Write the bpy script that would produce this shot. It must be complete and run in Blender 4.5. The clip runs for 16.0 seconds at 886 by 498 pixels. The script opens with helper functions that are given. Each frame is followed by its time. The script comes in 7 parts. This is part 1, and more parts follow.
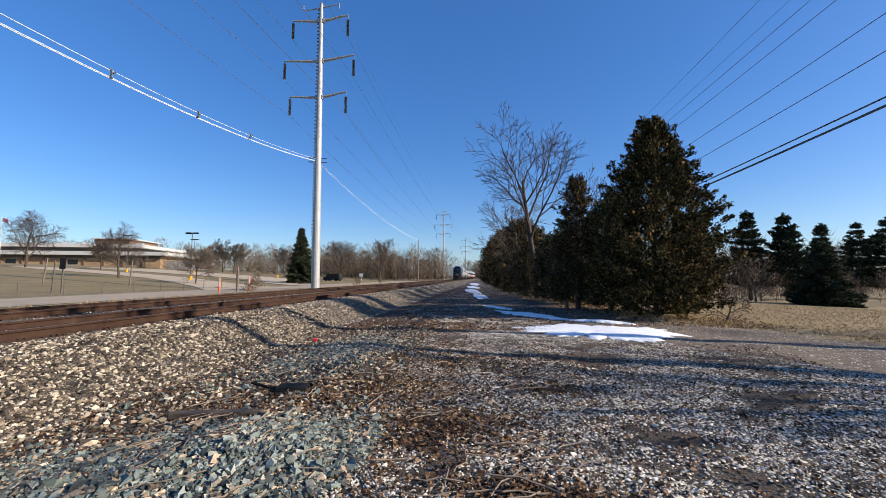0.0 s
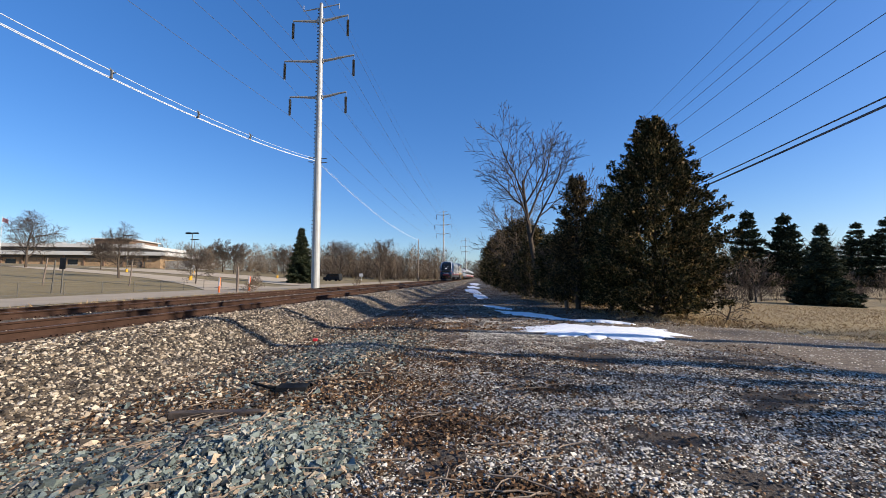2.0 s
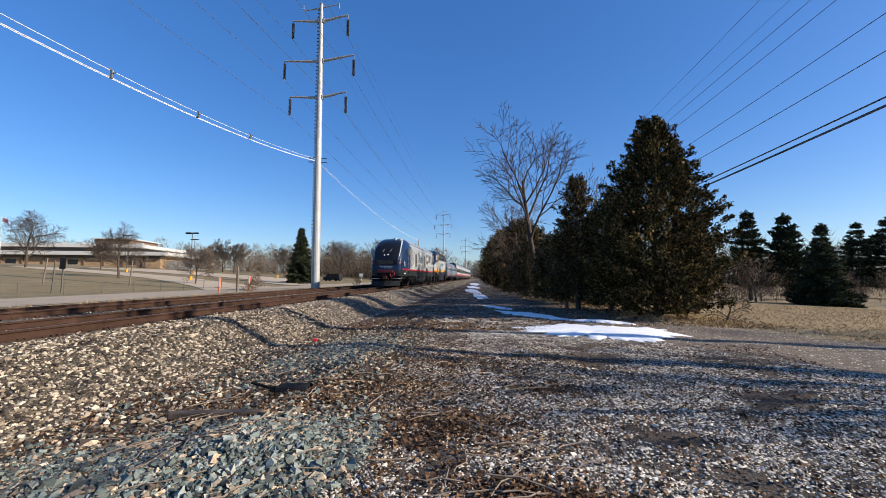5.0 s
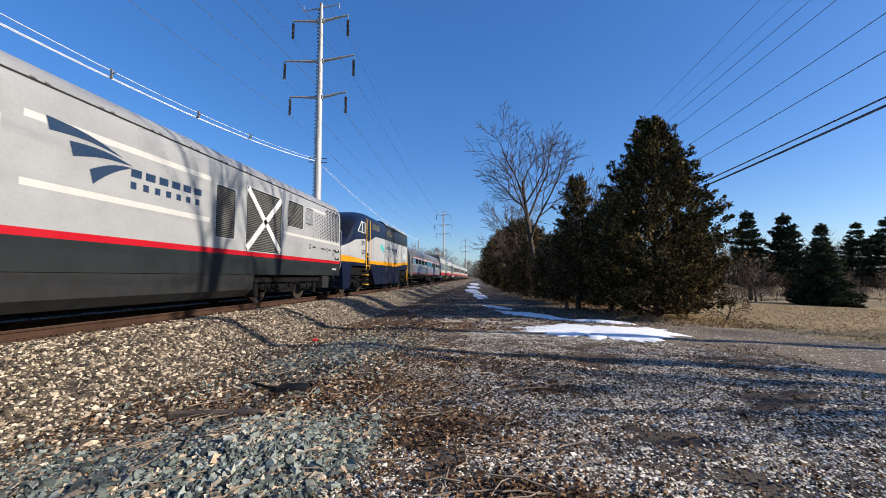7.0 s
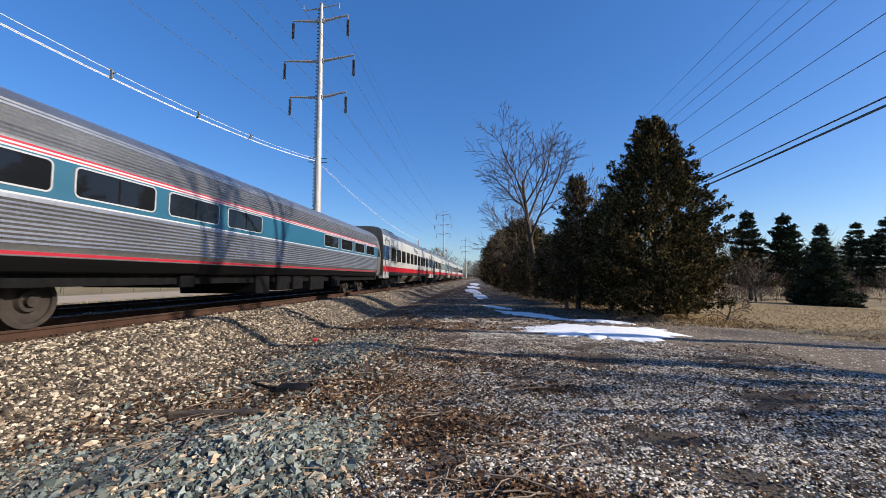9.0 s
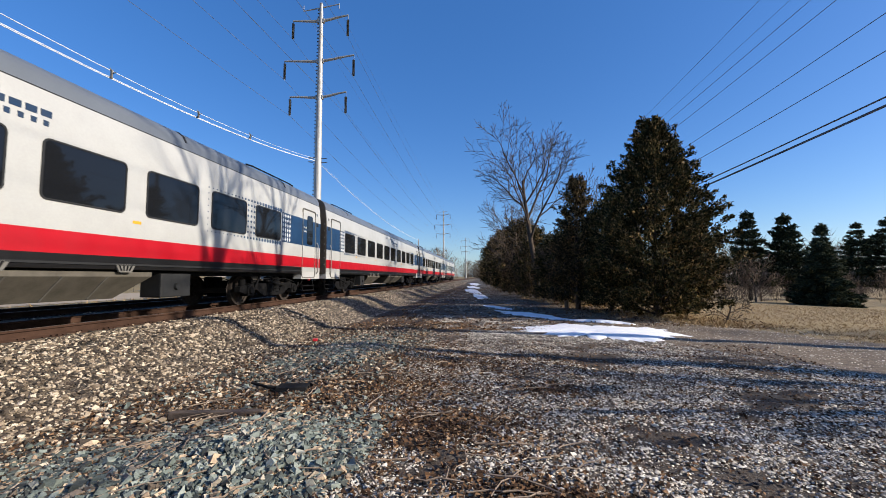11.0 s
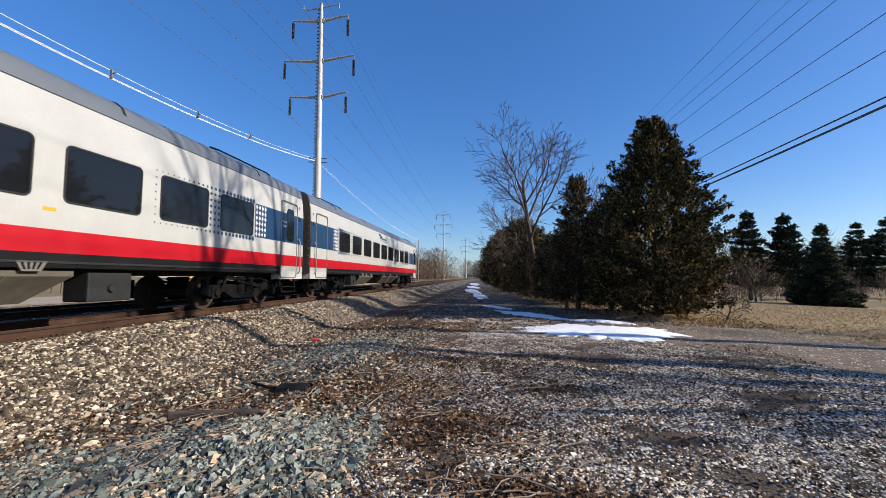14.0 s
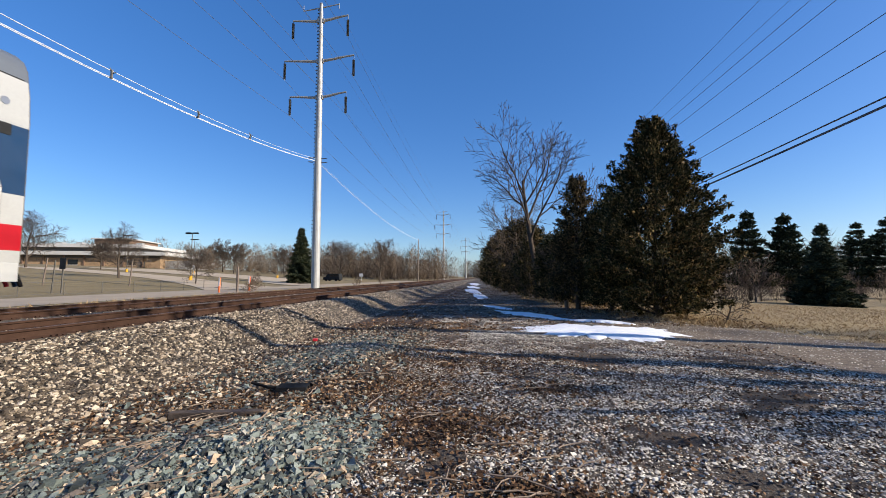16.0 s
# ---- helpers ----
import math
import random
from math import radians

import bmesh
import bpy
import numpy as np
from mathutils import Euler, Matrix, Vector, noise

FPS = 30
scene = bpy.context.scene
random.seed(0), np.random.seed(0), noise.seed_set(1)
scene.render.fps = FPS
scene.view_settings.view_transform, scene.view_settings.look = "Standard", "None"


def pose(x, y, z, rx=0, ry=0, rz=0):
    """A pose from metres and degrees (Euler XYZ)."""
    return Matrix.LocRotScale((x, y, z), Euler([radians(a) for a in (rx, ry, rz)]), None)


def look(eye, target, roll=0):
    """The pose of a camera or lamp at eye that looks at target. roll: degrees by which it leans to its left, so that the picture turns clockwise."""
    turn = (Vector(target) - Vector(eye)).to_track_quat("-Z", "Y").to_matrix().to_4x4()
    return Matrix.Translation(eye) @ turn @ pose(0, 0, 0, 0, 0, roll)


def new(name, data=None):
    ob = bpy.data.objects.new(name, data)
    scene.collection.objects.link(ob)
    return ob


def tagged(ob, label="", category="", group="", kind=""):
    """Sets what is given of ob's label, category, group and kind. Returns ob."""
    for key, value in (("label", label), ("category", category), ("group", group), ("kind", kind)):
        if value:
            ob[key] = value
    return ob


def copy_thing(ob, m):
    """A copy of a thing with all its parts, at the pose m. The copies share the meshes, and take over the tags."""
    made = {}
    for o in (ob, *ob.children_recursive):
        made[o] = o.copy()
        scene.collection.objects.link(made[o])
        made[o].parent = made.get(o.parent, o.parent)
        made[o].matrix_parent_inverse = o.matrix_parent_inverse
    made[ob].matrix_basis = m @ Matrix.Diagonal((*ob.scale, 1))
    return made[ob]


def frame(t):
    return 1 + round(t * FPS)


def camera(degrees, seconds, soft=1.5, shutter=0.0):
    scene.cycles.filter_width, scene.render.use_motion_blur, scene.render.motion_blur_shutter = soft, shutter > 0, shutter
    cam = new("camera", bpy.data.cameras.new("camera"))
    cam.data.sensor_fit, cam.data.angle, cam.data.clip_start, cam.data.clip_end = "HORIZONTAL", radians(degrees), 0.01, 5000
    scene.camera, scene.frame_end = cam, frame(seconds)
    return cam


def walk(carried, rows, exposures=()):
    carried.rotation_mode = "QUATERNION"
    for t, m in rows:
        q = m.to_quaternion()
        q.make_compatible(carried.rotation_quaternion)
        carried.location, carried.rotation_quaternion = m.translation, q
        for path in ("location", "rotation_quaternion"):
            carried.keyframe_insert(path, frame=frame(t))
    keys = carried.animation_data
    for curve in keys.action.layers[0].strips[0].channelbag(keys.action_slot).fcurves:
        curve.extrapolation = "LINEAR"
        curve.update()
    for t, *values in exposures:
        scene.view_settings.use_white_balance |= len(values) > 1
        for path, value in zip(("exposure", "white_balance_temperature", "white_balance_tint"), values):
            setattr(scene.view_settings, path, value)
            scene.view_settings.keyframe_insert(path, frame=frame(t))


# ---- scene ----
EYE = (0.0, 0.0, 1.55)
RAIL = 0.68          # top of the rails above the lane
TRACK_X = -8.45      # middle of the near track
cam = camera(95.4, 16.0, soft=0.8, shutter=0.04)
CAM_POSE = Matrix.Translation(EYE) @ Euler((radians(94.0), 0, radians(5.85))).to_matrix().to_4x4()
walk(cam, [(0.0, CAM_POSE), (16.0, CAM_POSE)], exposures=[(0.0, 0.7), (16.0, 0.7)])

# ---- daylight ----
SUN_AZ = radians(98)     # clockwise from +y
SUN_EL = radians(25)
world = bpy.data.worlds.new("sky")
scene.world = world
world.use_nodes = True
wn = world.node_tree.nodes
sky = wn.new("ShaderNodeTexSky")
sky.sky_type = "NISHITA"
sky.sun_disc = False
sky.sun_elevation, sky.sun_rotation = SUN_EL, SUN_AZ
sky.altitude, sky.air_density, sky.dust_density, sky.ozone_density = 250, 1.0, 0.9, 3.5
wn["Background"].inputs[1].default_value = 0.107
hue = wn.new("ShaderNodeHueSaturation")
hue.inputs["Hue"].default_value, hue.inputs["Saturation"].default_value = 0.510, 1.25
world.node_tree.links.new(sky.outputs[0], hue.inputs["Color"])
# clear winter air: evens the sky between zenith and horizon
even = wn.new("ShaderNodeMix")
even.data_type = "RGBA"
even.inputs[0].default_value = 0.24
even.inputs[7].default_value = (0.45, 1.65, 4.5, 1)
world.node_tree.links.new(hue.outputs[0], even.inputs[6])
world.node_tree.links.new(even.outputs[2], wn["Background"].inputs[0])
sun = new("sun", bpy.data.lights.new("sun", "SUN"))
sun.data.energy, sun.data.angle, sun.data.color = 5.0, radians(0.53), (1.0, 0.89, 0.75)
SUN_DIR = Vector((math.sin(SUN_AZ) * math.cos(SUN_EL), math.cos(SUN_AZ) * math.cos(SUN_EL), math.sin(SUN_EL)))
sun.matrix_world = look(SUN_DIR * 60, (0, 0, 0))

# ---- material helpers ----


class Nodes:
    """A small builder for node materials."""

    def __init__(self, name, rough=0.8, metal=0.0):
        self.mat = bpy.data.materials.new(name)
        self.mat.use_nodes = True
        self.t = self.mat.node_tree
        self.b = self.t.nodes["Principled BSDF"]
        self.b.inputs["Roughness"].default_value = rough
        self.b.inputs["Metallic"].default_value = metal
        self.obj = None

    def node(self, kind, **values):
        n = self.t.nodes.new(kind)
        for k, v in values.items():
            n.inputs[k].default_value = v
        return n

    def link(self, a, b):
        self.t.links.new(a, b)
        return b

    def coords(self):
        if self.obj is None:
            self.obj = self.t.nodes.new("ShaderNodeTexCoord").outputs["Object"]
        return self.obj

    def axis(self, k):
        s = self.t.nodes.new("ShaderNodeSeparateXYZ")
        self.link(self.coords(), s.inputs[0])
        return s.outputs[k]

    def noise(self, scale, detail=4.0, rough=0.6, vec=None):
        n = self.node("ShaderNodeTexNoise", Scale=scale, Detail=detail, Roughness=rough)
        self.link(vec or self.coords(), n.inputs["Vector"])
        return n.outputs["Fac"]

    def voronoi(self, scale, out="Distance", rnd=1.0):
        n = self.node("ShaderNodeTexVoronoi", Scale=scale, Randomness=rnd)
        self.link(self.coords(), n.inputs["Vector"])
        return n.outputs[out]

    def ramp(self, fac, stops):
        n = self.t.nodes.new("ShaderNodeValToRGB")
        el = n.color_ramp.elements
        while len(el) < len(stops):
            el.new(0.5)
        for e, (p, c) in zip(el, stops):
            e.position = p
            e.color = (*c, 1) if not isinstance(c, float) else (c, c, c, 1)
        self.link(fac, n.inputs[0])
        return n.outputs[0]

    def math(self, op, a, b=0.0, c=0.0):
        n = self.t.nodes.new("ShaderNodeMath")
        n.operation = op
        for i, v in enumerate((a, b, c)):
            if isinstance(v, (int, float)):
                n.inputs[i].default_value = v
            else:
                self.link(v, n.inputs[i])
        return n.outputs[0]

    def step(self, value, lo, hi):
        n = self.t.nodes.new("ShaderNodeMapRange")
        n.inputs[1].default_value, n.inputs[2].default_value = lo, hi
        self.link(value, n.inputs[0])
        return n.outputs[0]

    def mix(self, fac, a, b, blend="MIX"):
        n = self.t.nodes.new("ShaderNodeMix")
        n.data_type, n.blend_type = "RGBA", blend
        for i, v in ((0, fac), (6, a), (7, b)):
            if isinstance(v, (int, float)):
                n.inputs[i].default_value = v
            elif isinstance(v, tuple):
                n.inputs[i].default_value = (*v, 1)
            else:
                self.link(v, n.inputs[i])
        return n.outputs[2]

    def random_island(self):
        return self.t.nodes.new("ShaderNodeNewGeometry").outputs["Random Per Island"]

    def random_object(self):
        return self.t.nodes.new("ShaderNodeObjectInfo").outputs["Random"]

    def bump(self, height, strength=0.5, distance=0.02):
        n = self.node("ShaderNodeBump", Strength=strength, Distance=distance)
        self.link(height, n.inputs["Height"])
        self.link(n.outputs[0], self.b.inputs["Normal"])

    def color(self, c):
        if isinstance(c, tuple):
            self.b.inputs["Base Color"].default_value = (*c, 1)
        else:
            self.link(c, self.b.inputs["Base Color"])
        return self

    def rough(self, r):
        self.link(r, self.b.inputs["Roughness"])
        return self


def worn(name, c, rough=0.5, metal=0.0, scale=6.0, amount=0.25, bump=0.0, grain=60.0, shine=0.5):
    """A plain coat with dirt at two scales. shine: 0.5 for clean paint, less where the surface should stay dull."""
    m = Nodes(name, rough, metal)
    m.b.inputs["Specular IOR Level"].default_value = shine
    big, fine = m.noise(scale), m.noise(grain, 2.0)
    dark = tuple(v * (1 - amount) for v in c)
    lite = tuple(min(1.0, v * (1 + amount * 0.5)) for v in c)
    both = m.math("ADD", m.math("MULTIPLY", big, 0.7), m.math("MULTIPLY", fine, 0.3))
    m.color(m.ramp(both, [(0.3, dark), (0.7, lite)]))
    m.rough(m.ramp(big, [(0.3, min(1.0, rough + 0.12)), (0.7, max(0.03, rough - 0.08))]))
    if bump:
        m.bump(fine, bump, 0.01)
    return m.mat


# ---- mesh helpers ----


def mesh_of(name, verts, faces, mat, smooth=False, mats=None, index=None):
    me = bpy.data.meshes.new(name)
    me.from_pydata([tuple(v) for v in verts], [], [tuple(int(i) for i in f) for f in faces])
    for m in (mats or [mat]):
        me.materials.append(m)
    if index is not None:
        me.polygons.foreach_set("material_index", index)
    if smooth:
        me.polygons.foreach_set("use_smooth", [True] * len(me.polygons))
    me.update()
    return me


def fast_mesh(name, verts, faces, mat, smooth=False):
    """A mesh from arrays whose faces all have as many corners."""
    verts, faces = np.asarray(verts, np.float32), np.asarray(faces, np.int32)
    me = bpy.data.meshes.new(name)
    n, k = faces.shape
    me.vertices.add(len(verts))
    me.vertices.foreach_set("co", verts.ravel())
    me.loops.add(n * k)
    me.loops.foreach_set("vertex_index", faces.ravel())
    me.polygons.add(n)
    me.polygons.foreach_set("loop_start", np.arange(0, n * k, k, dtype=np.int32))
    me.polygons.foreach_set("use_smooth", np.full(n, smooth))
    me.materials.append(mat)
    me.update(calc_edges=True)
    return me


def put(name, me, parent=None, label="", m=None):
    ob = new(name, me)
    if parent is not None:
        ob.parent = parent
    if m is not None:
        ob.matrix_basis = m
    if label:
        tagged(ob, label)
    return ob


def part(name, bm, mat, parent, label="", smooth=False):
    me = bpy.data.meshes.new(name)
    if smooth:
        for f in bm.faces:
            f.smooth = True
    bm.to_mesh(me)
    bm.free()
    me.materials.append(mat)
    return put(name, me, parent, label)


def thing(name, m, label, category, group="", kind=""):
    ob = new(name)
    ob.matrix_basis = m
    ob.empty_display_size = 0.2
    return tagged(ob, label, category, group, kind)


def box(bm, x0, x1, y0, y1, z0, z1, bevel=0.0):
    vs = bmesh.ops.create_cube(bm, size=1.0)["verts"]
    for v in vs:
        v.co = Vector(((x0 + x1) / 2 + v.co.x * (x1 - x0), (y0 + y1) / 2 + v.co.y * (y1 - y0), (z0 + z1) / 2 + v.co.z * (z1 - z0)))
    if bevel:
        es = list({e for v in vs for e in v.link_edges})
        bmesh.ops.bevel(bm, geom=es, offset=bevel, segments=2, affect="EDGES", profile=0.6)
    return bm


def rod(bm, a, b, r0, r1=None, n=8):
    """A tapered round bar from a to b."""
    a, b = Vector(a), Vector(b)
    d = b - a
    m = Matrix.Translation((a + b) / 2) @ d.to_track_quat("Z", "Y").to_matrix().to_4x4()
    bmesh.ops.create_cone(bm, cap_ends=True, segments=n, radius1=r0, radius2=r0 if r1 is None else r1, depth=d.length, matrix=m)
    return bm


def tube(bm, pts, r, n=8):
    for a, b in zip(pts, pts[1:]):
        rod(bm, a, b, r, r, n)
    return bm


def prism(bm, pts, y0, y1, bevel=0.0):
    """An (x, z) outline pushed along y."""
    a = [bm.verts.new((x, y0, z)) for x, z in pts]
    b = [bm.verts.new((x, y1, z)) for x, z in pts]
    n = len(pts)
    fs = [bm.faces.new(a), bm.faces.new(b[::-1])]
    for i in range(n):
        fs.append(bm.faces.new((a[(i + 1) % n], a[i], b[i], b[(i + 1) % n])))
    bmesh.ops.recalc_face_normals(bm, faces=fs)
    return bm


def slab(bm, pts, x0, x1):
    """A (y, z) outline pushed along x."""
    a = [bm.verts.new((x0, y, z)) for y, z in pts]
    b = [bm.verts.new((x1, y, z)) for y, z in pts]
    n = len(pts)
    fs = [bm.faces.new(a), bm.faces.new(b[::-1])]
    for i in range(n):
        fs.append(bm.faces.new((a[(i + 1) % n], a[i], b[i], b[(i + 1) % n])))
    bmesh.ops.recalc_face_normals(bm, faces=fs)
    return bm


def loft(rings, mat, name, closed=True, caps=True, smooth=True):
    verts = [p for r in rings for p in r]
    n = len(rings[0])
    faces = []
    for k in range(len(rings) - 1):
        for i in range(n if closed else n - 1):
            j = (i + 1) % n
            faces.append((k * n + i, k * n + j, (k + 1) * n + j, (k + 1) * n + i))
    if caps:
        faces += [tuple(range(n))[::-1], tuple(range((len(rings) - 1) * n, len(rings) * n))]
    me = mesh_of(name, verts, faces, mat, smooth)
    bm = bmesh.new()
    bm.from_mesh(me)
    bmesh.ops.recalc_face_normals(bm, faces=bm.faces)
    bm.to_mesh(me)
    bm.free()
    me.set_sharp_from_angle(angle=radians(35))
    return me


def rounded(y0, y1, z0, z1, r, n=4):
    """A (y, z) outline of a rounded rectangle."""
    out = []
    for cy, cz, a0 in ((y1 - r, z1 - r, 0), (y0 + r, z1 - r, 90), (y0 + r, z0 + r, 180), (y1 - r, z0 + r, 270)):
        for i in range(n + 1):
            a = radians(a0 + 90 * i / n)
            out.append((cy + r * math.cos(a), cz + r * math.sin(a)))
    return out


# ---- the lie of the land ----


def lerp(table, x):
    if x <= table[0][0]:
        return table[0][1]
    for (a, za), (b, zb) in zip(table, table[1:]):
        if x <= b:
            return za + (zb - za) * (x - a) / (b - a)
    return table[-1][1]


PROFILE = [(-400, 9.5), (-170, 6.6), (-118, 4.4), (-60, 1.5), (-42, 0.55), (-34, 0.25), (-21, 0.22), (-15.6, 0.26), (-14.6, 0.47),
           (-13.0, 0.5), (-6.75, 0.5), (-6.35, 0.44), (-4.95, -0.1), (-4.3, -0.08), (-3.2, 0.0), (6.0, 0.0), (14.0, -0.15), (30, -0.8), (60, -1.5), (150, -2.0)]


def land(x, y):
    z = lerp(PROFILE, x)
    if -6.5 < x < 12 and abs(y) < 40:
        z += 0.05 * noise.noise((x * 0.7, y * 0.5, 0)) + 0.02 * noise.noise((x * 2.5, y * 2.5, 3))
    if -5 < x < 0 and 0 < y < 12:      # heaps of spilt ballast beside the lane
        z += 0.16 * math.exp(-((x + 2.3) / 1.0) ** 2 - ((y - 7.2) / 1.3) ** 2)
        z += 0.12 * math.exp(-((x + 1.9) / 0.9) ** 2 - ((y - 3.4) / 0.7) ** 2)
    return z

# ---- ground ----


def ground_material():
    m = Nodes("ground_mix", 0.95)
    x, y = m.axis(0), m.axis(1)
    n1, n2, n3 = m.noise(0.35, 4), m.noise(1.6, 5), m.noise(9.0, 5)
    wob = m.math("MULTIPLY", m.math("SUBTRACT", n2, 0.5), 2.6)
    xw = m.math("ADD", x, wob)
    yw = m.math("ADD", y, wob)
    chips = m.voronoi(60.0, "Color")
    grey = m.t.nodes.new("ShaderNodeSeparateColor")
    m.link(chips, grey.inputs[0])
    gravel = m.ramp(grey.outputs[0], [(0.0, (0.02, 0.015, 0.011)), (0.5, (0.06, 0.05, 0.039)), (1.0, (0.24, 0.215, 0.18))])
    dirt = m.ramp(m.math("ADD", m.math("MULTIPLY", n3, 0.45), m.math("MULTIPLY", m.noise(70.0, 4), 0.55)), [(0.36, (0.012, 0.008, 0.005)), (0.52, (0.038, 0.025, 0.016)), (0.68, (0.13, 0.093, 0.062))])
    patch = m.math("ADD", m.math("MULTIPLY", n2, 0.6), m.math("MULTIPLY", n3, 0.4))
    lane = m.mix(m.step(patch, 0.46, 0.56), gravel, dirt)
    lane = m.mix(m.math("MULTIPLY", m.step(y, 13.0, 8.0), 0.7), lane, dirt)
    tan = m.ramp(m.math("ADD", m.math("MULTIPLY", n3, 0.5), m.math("MULTIPLY", m.noise(45.0, 4), 0.5)), [(0.35, (0.05, 0.035, 0.023)), (0.5, (0.125, 0.092, 0.062)), (0.68, (0.25, 0.195, 0.14))])
    lawn = m.ramp(m.math("ADD", m.math("MULTIPLY", n1, 0.55), m.math("MULTIPLY", m.noise(30.0, 3), 0.45)),
                  [(0.3, (0.13, 0.09, 0.042)), (0.55, (0.26, 0.19, 0.09)), (0.8, (0.34, 0.265, 0.125))])
    # dark soil under the stones, deepened to put shade into their gaps
    ballast = m.ramp(grey.outputs[1], [(0.0, (0.012, 0.010, 0.008)), (0.6, (0.05, 0.04, 0.028)), (1.0, (0.22, 0.18, 0.13))])
    grass = m.ramp(m.math("ADD", m.math("MULTIPLY", n1, 0.6), m.math("MULTIPLY", m.noise(5.0, 4), 0.4)),
                   [(0.3, (0.115, 0.085, 0.034)), (0.7, (0.225, 0.168, 0.072))])
    c = m.mix(m.step(xw, -2.4, -1.2), dirt, lane)
    c = m.mix(m.step(xw, -4.6, -5.4), c, ballast)
    c = m.mix(m.step(x, -15.3, -16.2), c, grass)
    p = m.math("ADD", yw, m.math("MULTIPLY", x, 1.5))
    right = m.step(xw, 3.4, 4.4)
    c = m.mix(m.math("MULTIPLY", m.step(p, 15.0, 16.6), right), c, tan)
    c = m.mix(m.math("MULTIPLY", m.step(p, 24.6, 25.8), m.step(xw, 6.3, 7.0)), c, lawn)
    m.color(c)
    m.bump(m.math("ADD", m.math("MULTIPLY", m.noise(55.0, 4), 0.7), n3), 0.8, 0.02)
    return m.mat


def spread(lo, hi, near_lo, near_hi, fine, grow=1.18):
    """Grid lines that are close together in the near part."""
    out = list(np.arange(near_lo, near_hi + 1e-6, fine))
    s, v = fine, near_hi
    while v < hi:
        s *= grow
        v += s
        out.append(min(v, hi))
    s, v = fine, near_lo
    while v > lo:
        s *= grow
        v -= s
        out.insert(0, max(v, lo))
    return out


def build_ground():
    xs = sorted(set(spread(-2500, 2500, -15.8, 10, 0.2) + [-42, -34, -21, -60, -118]))
    ys = spread(-1500, 3500, -2, 26, 0.25)
    verts = [(x, y, land(x, y)) for y in ys for x in xs]
    w = len(xs)
    k = np.arange(len(ys) - 1)[:, None] * w + np.arange(w - 1)[None, :]
    k = k.ravel()
    faces = np.stack([k, k + 1, k + 1 + w, k + w], 1)
    me = fast_mesh("ground", verts, faces, ground_material(), smooth=True)
    tagged(put("ground", me), "gravel lane, ballast bank and dormant winter lawn", "ground", kind="structure")


build_ground()


def strip(name, x0, x1, y0, y1, z, mat, label, category, kind="structure", wave=0.0, n=40):
    """A thin flat lay along the track that follows the land."""
    bm = bmesh.new()
    rows = []
    for i in range(n + 1):
        y = y0 + (y1 - y0) * i / n
        a = x0 + wave * noise.noise((y * 0.05, 1, 0))
        b = x1 + wave * noise.noise((y * 0.05, 7, 0))
        rows.append([bm.verts.new((a + (b - a) * j / 8, y, land(a + (b - a) * j / 8, y) + z)) for j in range(9)])
    for r, q in zip(rows, rows[1:]):
        for j in range(8):
            bm.faces.new((r[j], r[j + 1], q[j + 1], q[j]))
    return tagged(part(name, bm, mat, None), label, category, kind=kind)


m = Nodes("old_asphalt", 0.9)
m.color(m.ramp(m.math("ADD", m.math("MULTIPLY", m.noise(0.5, 4), 0.6), m.math("MULTIPLY", m.noise(40, 2), 0.4)),
               [(0.3, (0.24, 0.19, 0.13)), (0.7, (0.37, 0.30, 0.21))]))
ASPHALT = m.mat
strip("road", -28.6, -21.0, -60, 140, 0.02, ASPHALT, "faded grey asphalt road beyond the tracks", "road", wave=0.3)
CONCRETE = worn("pale_concrete", (0.40, 0.32, 0.22), 0.9, scale=0.4, amount=0.2)


def ribbon(name, line, z, mat, label, category):
    """A paved way along a smooth line of (x, y, half width) that follows the land."""
    pts = []
    for i in range(len(line) - 1):
        p0, p1, p2, p3 = [Vector(line[min(max(i + k, 0), len(line) - 1)]) for k in (-1, 0, 1, 2)]
        for j in range(6):
            t = j / 6
            pts.append(0.5 * (2 * p1 + (p2 - p0) * t + (2 * p0 - 5 * p1 + 4 * p2 - p3) * t * t + (3 * p1 - p0 - 3 * p2 + p3) * t ** 3))
    pts.append(Vector(line[-1]))
    bm = bmesh.new()
    rows = []
    for i, p in enumerate(pts):
        d = pts[min(i + 1, len(pts) - 1)] - pts[max(i - 1, 0)]
        side = Vector((-d.y, d.x)).normalized()
        row = []
        for j in range(9):
            k = (j / 4 - 1) * p.z
            x, y = p.x + side.x * k, p.y + side.y * k
            row.append(bm.verts.new((x, y, land(x, y) + z)))
        rows.append(row)
    for r, q in zip(rows, rows[1:]):
        for j in range(8):
            bm.faces.new((r[j], r[j + 1], q[j + 1], q[j]))
    bmesh.ops.recalc_face_normals(bm, faces=bm.faces)
    return tagged(part(name, bm, mat, None), label, category, kind="structure")


ribbon("driveway", [(-24, 41, 5), (-34, 51, 4.2), (-45, 60, 4.2), (-60, 70, 4.5), (-76, 77, 5), (-92, 82, 5.5), (-112, 90, 6)], 0.06, CONCRETE, "pale concrete school driveway curving up the lawn", "driveway")
ribbon("parking_lot", [(-42, 84, 5), (-58, 96, 9), (-76, 104, 11), (-96, 112, 12), (-118, 122, 12)], 0.09, CONCRETE, "pale concrete school parking lot", "parking lot")
ribbon("driveway", [(-27, 62, 2.6), (-40, 74, 2.6), (-52, 88, 2.6)], 0.075, CONCRETE, "narrow concrete drive beside the lone spruce", "driveway")

